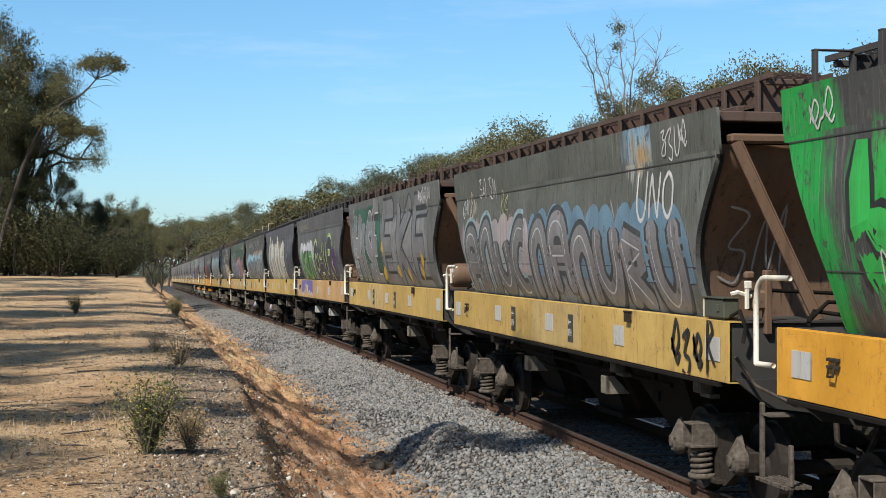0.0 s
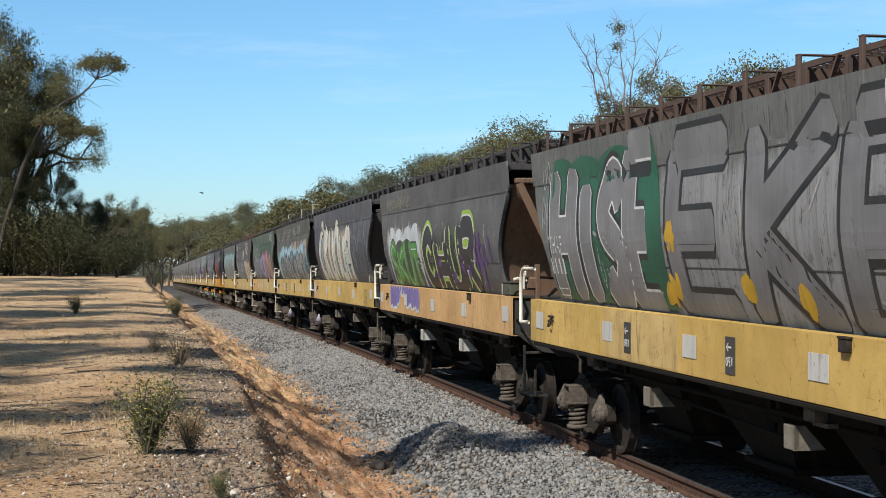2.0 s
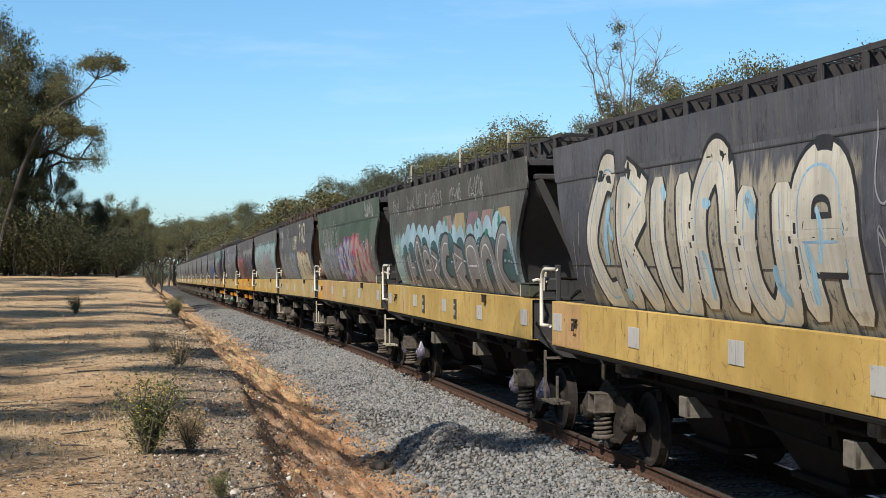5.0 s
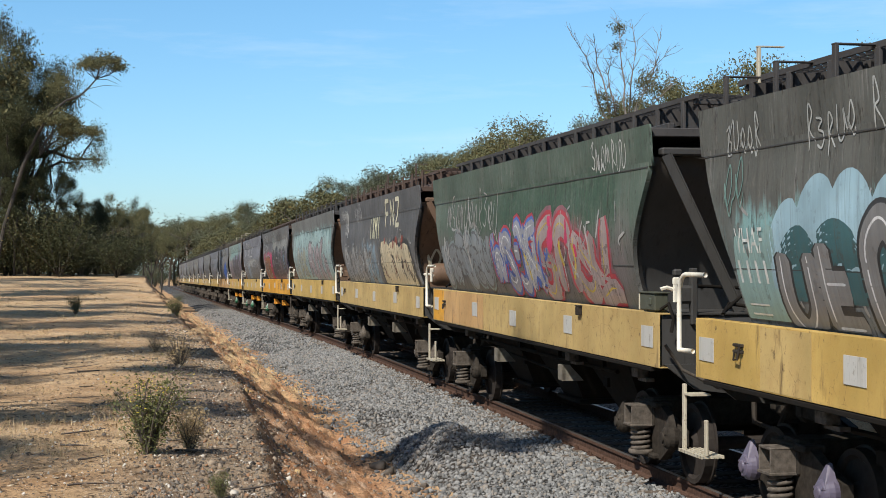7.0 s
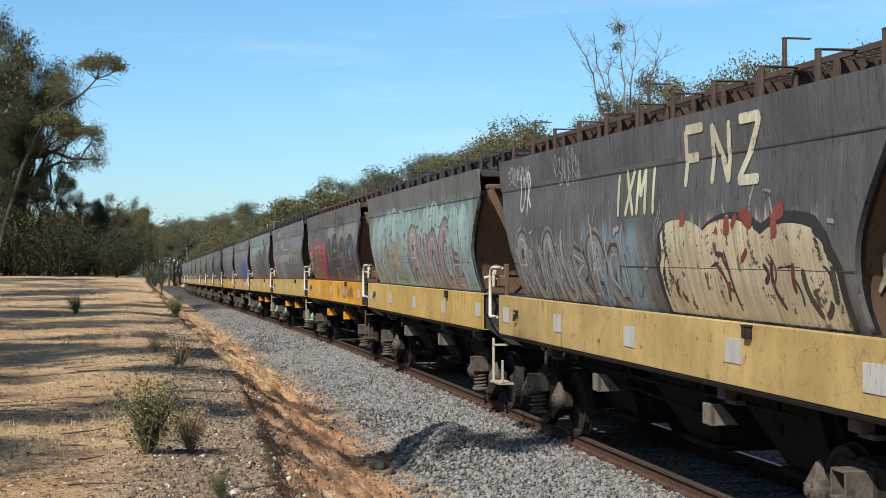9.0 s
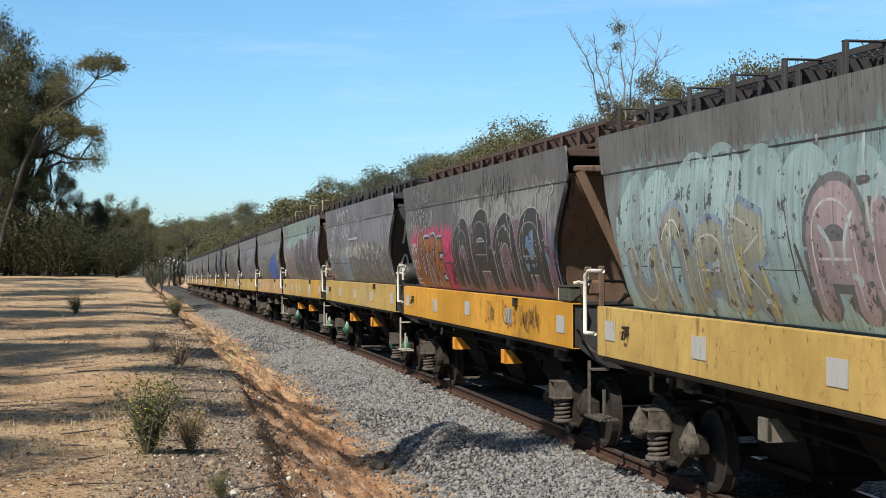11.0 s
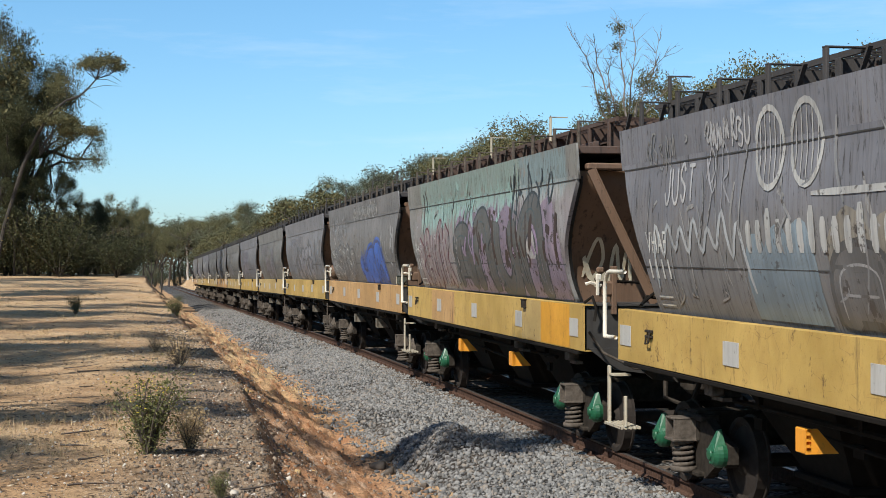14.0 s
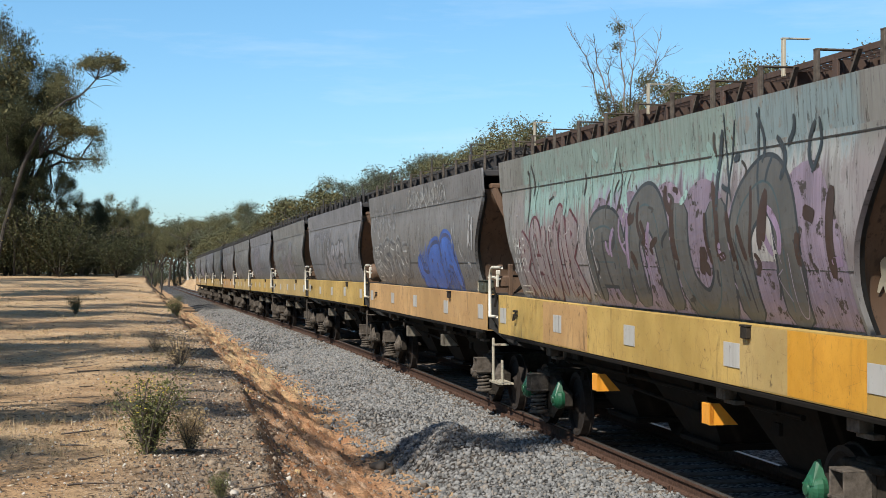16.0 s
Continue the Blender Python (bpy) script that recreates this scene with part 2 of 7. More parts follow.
def side_paint(name, base, haze, haze_top, haze_amount, patches=(), rust=0.66):
    """Weathered dark hopper paint with a sprayed haze along the lower two thirds, faded by weather in vertical runs."""
    n = Nodes(name)
    v = n.coords("Object")
    o = n.sep(v)
    big, fine = n.noise(v, 0.8, 5), n.noise(v, 22, 4, 0.6)
    runs = n.noise(n.coords("Object", (1, 5, 0.35)), 1.5, 6, 0.65)
    edge = n.noise(n.coords("Object", (1, 1.6, 0.7)), 1.0, 5, 0.6)
    c = n.mix(n.ramp(big, 0.3, 0.7), tuple(k * 2.1 + 0.004 for k in base), tuple(k * 2.9 + 0.03 for k in base))
    c = n.mix(n.math("MULTIPLY", n.ramp(runs, 0.50, 0.72), 0.40), c, (0.16, 0.145, 0.13))
    lift = n.math("ADD", o[2], n.math("MULTIPLY", edge, 1.1))
    inside = n.math("MULTIPLY", n.ramp(lift, haze_top + 0.72, haze_top + 0.36), n.ramp(o[2], 1.4, 2.3))
    patch = n.ramp(n.noise(n.coords("Object", (1, 0.45, 0.6)), 0.8, 3), 0.34, 0.55)
    c = n.mix(n.math("MULTIPLY", n.math("MULTIPLY", inside, haze_amount), patch), c, haze)
    raw = n.sep(n.node("ShaderNodeTexCoord").outputs["Object"])
    wob = n.noise(n.coords("Object", (1, 2.2, 0.8)), 1.1, 4, 0.6)
    rag = n.noise(n.coords("Object", (1, 5.5, 0.5)), 1.0, 6, 0.7)
    flake = n.noise(v, 4.5, 7, 0.7)
    for color, a0, a1, z0, z1, strength in patches:
        uc, hw = 6.0 - 6.0 * (a0 + a1), 6.0 * (a1 - a0)
        du = n.math("ABSOLUTE", n.math("SUBTRACT", n.math("ADD", raw[1], n.math("MULTIPLY", n.math("SUBTRACT", wob, 0.5), 1.6)), uc))
        zz = n.math("ADD", o[2], n.math("MULTIPLY", n.math("SUBTRACT", rag, 0.5), 1.2))
        m = n.math("MULTIPLY", n.ramp(du, hw + 0.15, hw - 0.15), n.math("MULTIPLY", n.ramp(zz, z1 + 0.08, z1 - 0.08), n.ramp(zz, z0 - 0.08, z0 + 0.08)))
        m = n.math("MULTIPLY", n.math("MULTIPLY", m, strength), n.ramp(flake, 0.64, 0.56))
        c = n.mix(m, c, n.mix(rag, tuple(k * 0.75 for k in color), tuple(min(1, k * 1.2) for k in color)))
    c = n.mix(n.math("MULTIPLY", n.ramp(n.noise(n.coords("Object", (1, 9, 0.5)), 2.0, 5, 0.7), 0.50, 0.68), 0.5), c, (0.045, 0.040, 0.036))
    lines = n.noise(n.coords("Object", (1, 26, 0.9)), 1.0, 7, 0.75)
    c = n.mix(n.math("MULTIPLY", n.math("MULTIPLY", n.ramp(lines, 0.56, 0.64), n.ramp(big, 0.38, 0.6)), 0.55), c, (0.27, 0.26, 0.245))
    scab = n.noise(n.coords("Object", (1, 1.6, 0.8)), 9, 8, 0.75)
    c = n.mix(n.math("MULTIPLY", n.ramp(scab, 0.56, 0.62), 0.28), c, (0.19, 0.18, 0.165))
    c = n.mix(n.math("MULTIPLY", n.ramp(n.noise(n.coords("Object", (1, 3.0, 0.6), (3, 5, 9)), 5, 8, 0.75), 0.57, 0.62), 0.7), c, (0.03, 0.026, 0.022))
    c = n.mix(n.ramp(n.math("ADD", n.math("MULTIPLY", fine, 0.45), n.math("MULTIPLY", big, 0.55)), rust, rust + 0.05), c, (0.085, 0.04, 0.025))
    n.bsdf.inputs["Specular IOR Level"].default_value = 0.25
    return n.done(c, n.math("ADD", 0.55, n.math("MULTIPLY", fine, 0.3)), 0.0, n.math("ADD", n.math("MULTIPLY", big, 2.0), n.math("MULTIPLY", fine, 0.12)), 0.012, 0.5)


SPRAYS = {}


def spray(color, worn=0.5):
    """Spray paint that flakes and fades."""
    key = (color, worn)
    if key not in SPRAYS:
        n = Nodes("spray_paint")
        v = n.coords("Object")
        runs = n.noise(n.coords("Object", (1, 8, 0.5)), 1.6, 6, 0.7)
        flake = n.noise(v, 5.5, 7, 0.68)
        cloud = n.noise(v, 1.4, 3)
        c = n.mix(n.ramp(cloud, 0.3, 0.7), tuple(k * 0.72 for k in color), tuple(min(1, k * 1.12 + 0.01) for k in color))
        c = n.mix(n.math("MULTIPLY", n.ramp(runs, 0.44, 0.70), 0.2 + worn * 0.7), c, tuple(0.25 * k + 0.04 for k in color))
        lines = n.noise(n.coords("Object", (1, 30, 0.8), (2, 8, 5)), 1.0, 7, 0.75)
        c = n.mix(n.math("MULTIPLY", n.math("MULTIPLY", n.ramp(lines, 0.55, 0.62), n.ramp(cloud, 0.38, 0.55)), 0.25 + 0.6 * worn), c, (0.07, 0.055, 0.045))
        c = n.mix(n.math("MULTIPLY", n.ramp(flake, 0.62 - 0.08 * worn, 0.66 - 0.08 * worn), min(1, worn * 1.5)), c, (0.055, 0.045, 0.04))
        SPRAYS[key] = n.done(c, 0.55)
    return SPRAYS[key]


# ---------- the lie of the land ----------
def track_z(y):
    """The line runs level past the camera and then dips away."""
    return -3.63e-4 * (max(y - 15, 0) ** 2 - max(y - 60, 0) ** 2) / 2 + (max(y - 330, 0) ** 2) * 2.4e-5 * (1 if y < 660 else 0)


def track_slope(y):
    return (track_z(y + 0.5) - track_z(y - 0.5))


def smooth(a, b, x):
    t = min(1, max(0, (x - a) / (b - a)))
    return t * t * (3 - 2 * t)


def along(knots, y):
    return float(np.interp(y, [k[0] for k in knots], [k[1] for k in knots]))


CREST = ((0, -6.3), (10, -6.12), (14, -5.92), (19, -5.72), (28, -5.78), (40, -6.05), (60, -6.3), (90, -6.75), (140, -7.0))
TOE = ((0, -4.3), (10, -4.25), (19, -4.0), (27, -3.85), (36, -3.5), (60, -3.8), (104, -4.1))


def crest_x(y):
    return along(CREST, y) + 0.13 * noise.noise((y * 0.30, 3.1, 0)) + 0.10 * noise.noise((y * 0.9, 7.7, 0)) + 0.05 * noise.noise((y * 2.6, 1.7, 0))


def bank_at(x, y):
    """0 at the crest of the bank, 1 at its toe."""
    c = crest_x(y)
    return (x - c) / (along(TOE, y) + 0.22 * noise.noise((y * 0.35, 1.0, 0)) - c)


def earth_z(x, y):
    zt = track_z(y)
    if x >= 0:
        return zt - 0.62 + 2.1 * smooth(2.7, 5.2, x) + 0.02 * max(0, x - 20)
    t = bank_at(x, y)
    k = min(1, max(0, t))
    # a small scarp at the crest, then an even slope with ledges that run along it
    up = 1.0 - 0.20 * smooth(-0.02, 0.13, t) - 0.80 * (0.7 * k + 0.3 * smooth(0, 1, k))
    if 0.05 < t < 0.95:
        up += 0.028 * math.sin(26 * t + 5 * noise.noise((y * 0.12, x * 0.3, 9))) * smooth(20, 34, y)
    top = 1.0 + 0.012 * max(0, -x - 9) + 0.05 * noise.noise((x * 0.5, y * 0.3, 0)) - 0.10 * smooth(-0.6, 0.0, t)
    top += zt * smooth(108, 200, y)
    low = zt + (-0.40 + 0.07 * noise.noise((x * 0.8, y * 0.5, 4)) if x < -2.9 else -0.62)
    rough = 0.018 + 0.085 * smooth(-0.12, 0.1, t) * smooth(1.25, 0.95, t)
    return low + (top - low) * up + rough * noise.fractal((x * 2.6, y * 1.7, 0.3), 0.7, 2.0, 5)


def ballast_z(x, y):
    a = abs(x)
    z = -0.19 if a < 1.75 else -0.19 - (a - 1.75) * 0.17
    if x < -1.9:
        heap = max(0, noise.noise((y * 0.2 + 0.35, 2.6, 0)) + 0.2) * 0.30
        z += heap * math.exp(-((x + 2.75 + 0.5 * noise.noise((y * 0.2, 9, 0))) / 0.5) ** 2)
        # two mounds tipped beside the track
        for my, mx, h, ry in ((21.6, -2.75, 0.30, 1.6), (27.4, -2.85, 0.26, 1.5), (42.5, -3.05, 0.24, 2.2)):
            z += h * math.exp(-((x - mx) / 0.55) ** 2 - ((y - my) / ry) ** 2)
        z += 0.05 * noise.noise((x * 1.7, y * 0.8, 1))
    out = 3.1 - 0.22 * smooth(22, 26, y) * smooth(34, 30, y) + 0.16 * noise.noise((y * 0.6, 4.4, 0)) if x < 0 else 3.1
    z -= 0.5 * smooth(out, out + 0.65, a)
    return z + track_z(y)


# ---------- ground, ballast, track ----------
def earth_material():
    """Sand on top, dark scree below the crest, red earth and ochre ledges down the slope."""
    n = Nodes("sandy_gravel_earth")
    v = n.world()
    y = n.sep(v)[1]
    at = n.t.nodes.new("ShaderNodeAttribute")
    at.attribute_name = "bank"
    big, mid = n.noise(v, 0.35, 4), n.noise(v, 2.4, 6, 0.65)
    fine, fleck = n.noise(v, 38, 4, 0.7), n.noise(v, 9, 6, 0.75)
    t = n.math("ADD", at.outputs["Fac"], n.math("MULTIPLY", n.math("SUBTRACT", n.noise(v, 1.3, 6, 0.7), 0.5), 0.55))
    grit = n.node("ShaderNodeTexVoronoi", Vector=v, Scale=42.0)
    c = n.mix(n.ramp(mid, 0.3, 0.7), (0.48, 0.31, 0.16), (0.66, 0.48, 0.29))
    c = n.mix(n.math("MULTIPLY", n.ramp(big, 0.45, 0.7), 0.55), c, (0.40, 0.21, 0.095))
    grey = n.math("MULTIPLY", n.math("MULTIPLY", n.ramp(t, -0.75, -0.35), n.ramp(t, 0.12, -0.02)), n.ramp(y, 34, 20))
    c = n.mix(n.math("MULTIPLY", grey, 0.62), c, (0.22, 0.19, 0.155))
    slope = n.math("MULTIPLY", n.ramp(t, -0.02, 0.14), n.ramp(t, 1.5, 1.0))
    red = n.mix(n.ramp(n.noise(v, 1.7, 6, 0.7), 0.35, 0.62), (0.38, 0.165, 0.075), (0.60, 0.34, 0.18))
    c = n.mix(n.math("MULTIPLY", slope, 0.92), c, red)
    band = n.noise(n.world((2.2, 0.16, 2.2)), 2.6, 6, 0.62)
    ochre = n.math("MULTIPLY", n.math("MULTIPLY", n.ramp(band, 0.44, 0.54), n.ramp(t, 0.12, 0.34)), n.math("MULTIPLY", n.ramp(y, 24, 34), n.ramp(t, 1.25, 1.05)))
    c = n.mix(n.math("MULTIPLY", ochre, 0.9), c, n.mix(fleck, (0.52, 0.34, 0.15), (0.74, 0.56, 0.33)))
    pale = n.math("MULTIPLY", n.math("MULTIPLY", n.ramp(n.noise(v, 3.1, 7, 0.75), 0.50, 0.58), slope), n.ramp(y, 26, 17))
    c = n.mix(n.math("MULTIPLY", pale, 0.8), c, (0.62, 0.47, 0.34))
    dark = n.math("MULTIPLY", n.math("MULTIPLY", n.ramp(t, -0.10, 0.04), n.ramp(t, 0.42, 0.22)), n.ramp(n.noise(n.world((1, 0.4, 1)), 1.9, 6, 0.72), 0.44, 0.56))
    c = n.mix(n.math("MULTIPLY", dark, 0.62), c, (0.10, 0.058, 0.036))
    seam = n.math("MULTIPLY", n.ramp(n.noise(n.world((2.6, 0.22, 2.6), (5, 3, 1)), 3.4, 7, 0.7), 0.53, 0.60), slope)
    c = n.mix(n.math("MULTIPLY", seam, 0.55), c, (0.13, 0.085, 0.055))
    drift = n.math("MULTIPLY", n.ramp(n.noise(n.world((0.5, 1.4, 1)), 0.9, 7, 0.72), 0.50, 0.64), n.ramp(t, -0.2, -0.5))
    c = n.mix(n.math("MULTIPLY", drift, 0.55), c, (0.24, 0.15, 0.085))
    # darker brown patches from the toe of the bank outwards
    toe_dark = n.math("MULTIPLY", n.ramp(n.noise(v, 1.1, 6, 0.7), 0.52, 0.66), n.ramp(t, 0.75, 1.0))
    c = n.mix(n.math("MULTIPLY", toe_dark, 0.6), c, (0.16, 0.085, 0.048))
    spots = n.math("MULTIPLY", n.ramp(grit.outputs["Distance"], 0.30, 0.18), n.ramp(n.sep(grit.outputs["Color"])[0], 0.72, 0.78))
    c = n.mix(spots, c, n.mix(n.sep(grit.outputs["Color"])[1], (0.16, 0.12, 0.09), (0.66, 0.60, 0.50)))
    c = n.mix(n.math("MULTIPLY", n.ramp(fine, 0.48, 0.68), 0.7), c, (0.15, 0.095, 0.055))
    c = n.mix(n.math("MULTIPLY", n.ramp(fleck, 0.54, 0.66), 0.5), c, (0.20, 0.13, 0.075))
    h = n.math("ADD", n.math("MULTIPLY", mid, 0.6), n.math("ADD", n.math("MULTIPLY", fine, 0.25), n.math("MULTIPLY", fleck, 0.3)))
    return n.done(c, 0.95, 0, h, 0.09, 1.0, 0.1)


def stone_material(name, lo, hi, warm=None):
    n = Nodes(name)
    r = n.island()
    f = n.noise(n.world(), 60, 4, 0.7)
    c = n.mix(r, lo, hi)
    if warm:
        c = n.mix(n.ramp(n.math("FRACT", n.math("MULTIPLY", r, 7.31)), 0.8, 0.84), c, warm)
    c = n.mix(n.math("MULTIPLY", f, 0.5), c, tuple(k * 0.4 for k in lo))
    return n.done(c, 0.9, 0, f, 0.006, 0.5, 0.15)


def bed_material():
    n = Nodes("ballast_bed")
    v = n.world()
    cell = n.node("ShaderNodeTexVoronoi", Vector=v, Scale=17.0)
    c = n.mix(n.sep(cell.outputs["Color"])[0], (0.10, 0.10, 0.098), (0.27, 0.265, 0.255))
    # shade in the gaps between the stones is put into the colour
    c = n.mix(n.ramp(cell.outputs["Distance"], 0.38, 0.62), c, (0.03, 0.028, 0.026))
    c = n.mix(n.math("MULTIPLY", n.ramp(n.noise(v, 0.6, 4), 0.5, 0.75), 0.35), c, (0.2, 0.14, 0.09))
    return n.done(c, 0.92, 0, n.math("SUBTRACT", 1.0, cell.outputs["Distance"]), 0.04, 1.0, 0.1)


EARTH, BED = earth_material(), bed_material()
GREY_STONE = stone_material("grey_ballast_stone", (0.13, 0.13, 0.127), (0.37, 0.365, 0.35), (0.31, 0.275, 0.235))
EARTH_STONE = stone_material("earthy_stone", (0.20, 0.155, 0.11), (0.48, 0.38, 0.28), (0.70, 0.64, 0.55))


def grid_mesh(xs, ys, height):
    verts = [(x, y, height(x, y)) for y in ys for x in xs]
    w = len(xs)
    faces = [(j * w + i, j * w + i + 1, (j + 1) * w + i + 1, (j + 1) * w + i) for j in range(len(ys) - 1) for i in range(w - 1)]
    return arrays_mesh(verts, faces, True)


def steps(*runs):
    out = []
    for a, b, n in runs:
        out += [a + (b - a) * k / n for k in range(n)]
    return out + [runs[-1][1]]


ground = put_part("ground", grid_mesh(
    steps((-900, -120, 10), (-120, -30, 18), (-30, -12, 24), (-12, -7, 40), (-7, -2.6, 120), (-2.6, 12, 12), (12, 120, 24), (120, 900, 10)),
    steps((-120, 6, 24), (6, 16, 110), (16, 34, 170), (34, 70, 150), (70, 200, 90), (200, 420, 40), (420, 2500, 16)), earth_z), EARTH, None)
soil = ground.data.attributes.new("bank", "FLOAT", "POINT")
soil.data.foreach_set("value", [min(2.0, max(-3.0, bank_at(v.co.x, v.co.y))) if v.co.x < 0 else 2.0 for v in ground.data.vertices])
tagged(ground, "sandy orange gravel bank with a shallow ditch", "ground", kind="structure")
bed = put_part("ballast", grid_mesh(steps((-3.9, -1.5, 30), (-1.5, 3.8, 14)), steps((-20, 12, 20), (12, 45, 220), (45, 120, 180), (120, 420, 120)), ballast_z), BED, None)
tagged(bed, "bed of crushed grey rock under the track", "ballast", kind="structure")

PEBBLES = []
for k in range(8):
    bm = bmesh.new()
    rr = random.Random(k)
    for _ in range(13):
        bm.verts.new(Vector((rr.gauss(0, 1), rr.gauss(0, 1), rr.gauss(0, 1))).normalized() * rr.uniform(0.75, 1.15))
    hull = bmesh.ops.convex_hull(bm, input=bm.verts[:])
    bmesh.ops.delete(bm, geom=[v for v in bm.verts if not v.link_faces], context="VERTS")
    bm.verts.index_update()
    bmesh.ops.triangulate(bm, faces=bm.faces[:])
    bm.verts.ensure_lookup_table()
    PEBBLES.append((np.array([v.co[:] for v in bm.verts]), np.array([[v.index for v in f.verts] for f in bm.faces])))
    bm.free()


def scatter(name, places, mat, parent=None):
    """Many stones in one mesh; places are rows of x, y, z, size."""
    rng = np.random.default_rng(len(places))
    vs, fs, base = [], [], 0
    for x, y, z, s in places:
        pv, pf = PEBBLES[int(rng.integers(len(PEBBLES)))]
        m = np.array(Euler(rng.uniform(0, 6.28, 3)).to_matrix())
        vs.append((pv * (s * rng.uniform(0.6, 1.3, 3))) @ m.T + (x, y, z))
        fs.append(pf + base)
        base += len(pv)
    v, f = np.concatenate(vs), np.concatenate(fs)
    me = bpy.data.meshes.new("mesh")
    me.vertices.add(len(v)), me.loops.add(len(f) * 3), me.polygons.add(len(f))
    me.vertices.foreach_set("co", v.ravel())
    me.loops.foreach_set("vertex_index", f.ravel().astype(np.int32))
    me.polygons.foreach_set("loop_start", np.arange(0, len(f) * 3, 3, dtype=np.int32))
    me.update()
    return put_part(name, me, mat, parent)


def ballast_places(count, y0, y1, x0, x1, lo, hi, seed):
    rng, rows = random.Random(seed), []
    for _ in range(count):
        y = y0 + (y1 - y0) * rng.random() ** 1.5
        x = rng.uniform(x0, x1)
        if x < -3.0 and rng.random() < (-x - 3.0) / 0.85:
            continue
        rows.append((x, y, max(ballast_z(x, y), earth_z(x, y)) + 0.006, rng.uniform(lo, hi)))
    return rows


stones = scatter("ballast_stones", ballast_places(24000, 13.5, 48, -3.9, -0.85, 0.016, 0.045, 4) + ballast_places(11000, 40, 110, -3.9, -0.9, 0.025, 0.055, 5), GREY_STONE)
tagged(stones, "loose crushed grey ballast stones beside the rails", "ballast stones", kind="stuff")


def bank_places(count, seed):
    rng, rows = random.Random(seed), []
    for _ in range(count):
        y = 8.5 + 38 * rng.random() ** 1.9
        x = crest_x(y) + rng.gauss(-0.25, 0.7) if rng.random() < 0.7 else rng.uniform(-9.5, -4)
        s = 0.005 + 0.014 * rng.random() ** 3 + (0.030 * rng.random() if rng.random() < 0.03 and x > -6.5 else 0)
        if x < -3.3:
            rows.append((x, y, earth_z(x, y) + s * 0.25, s))
    return rows


gravel = scatter("bank_gravel", bank_places(17000, 8), EARTH_STONE)
tagged(gravel, "tan and grey pebbles strewn over the bank", "gravel", kind="stuff")
RUBBLE = stone_material("dark_rubble", (0.085, 0.072, 0.062), (0.27, 0.23, 0.19), (0.40, 0.22, 0.12))


def rubble_places(count, seed):
    rng, rows = random.Random(seed), []
    for _ in range(count):
        y = 9 + 30 * rng.random() ** 2.0
        c = crest_x(y)
        x = rng.uniform(c - 0.9, c + 0.8) if rng.random() < 0.8 else rng.gauss(c - 0.3, 0.6)
        s = 0.006 + 0.020 * rng.random() ** 4
        rows.append((x, y, earth_z(x, y) + s * 0.2, s))
    return rows


def floor_places(count, seed):
    """Crumbs and stones on the floor of the ditch."""
    rng, rows = random.Random(seed), []
    for _ in range(count):
        y = 12 + 26 * rng.random() ** 1.5
        x = rng.gauss(-3.7, 0.32)
        s = 0.006 + 0.022 * rng.random() ** 3
        rows.append((x, y, max(earth_z(x, y), ballast_z(x, y)) + s * 0.2, s))
    return rows


rubble = scatter("slope_rubble", rubble_places(13000, 18) + floor_places(4200, 23), RUBBLE)
tagged(rubble, "dark broken rubble on the slope of the bank", "rubble", kind="stuff")
LEDGE = stone_material("ochre_ledge_rock", (0.30, 0.17, 0.07), (0.60, 0.43, 0.22), (0.40, 0.17, 0.07))
rl = random.Random(31)
rows = []
for _ in range(700):
    y = 13 + 40 * rl.random() ** 1.2
    x = crest_x(y) + rl.uniform(0.05, 1.5)
    rows.append((x, y, earth_z(x, y) - 0.01, 0.012 + 0.04 * rl.random() ** 3))
ledge = scatter("ledge_rock", rows, LEDGE)
tagged(ledge, "broken ochre rock along the edge of the bank", "rock ledge", kind="stuff")
rr = random.Random(12)
for k in range(9):
    y = rr.uniform(18, 27)
    x = rr.uniform(-3.9, -3.2)
    rock = scatter("rock", [(0, 0, 0, rr.uniform(0.06, 0.13))], RUBBLE)
    rock.location = (x, y, max(earth_z(x, y), ballast_z(x, y)) + 0.02)
    rock.rotation_euler = (rr.uniform(0, 3), 0, rr.uniform(0, 6))
    tagged(rock, "reddish brown rock lying in the ditch", "rock", "rocks in the ditch")


def rail_profile(side):
    # foot, web, head, from the outside round
    return [(side + a, z) for a, z in ((-0.07, -0.172), (-0.07, -0.158), (-0.012, -0.135), (-0.010, -0.045), (-0.036, -0.034), (-0.036, -0.004), (-0.03, 0.0),
                                      (0.03, 0.0), (0.036, -0.004), (0.036, -0.034), (0.010, -0.045), (0.012, -0.135), (0.07, -0.158), (0.07, -0.172))]


RAIL_YS = steps((-30, 12, 12), (12, 80, 68), (80, 420, 70))


def strip(xz, ys):
    verts = [(x, y, z + track_z(y)) for y in ys for x, z in xz]
    w = len(xz)
    return arrays_mesh(verts, [(j * w + i, j * w + i + 1, (j + 1) * w + i + 1, (j + 1) * w + i) for j in range(len(ys) - 1) for i in range(w - 1)])


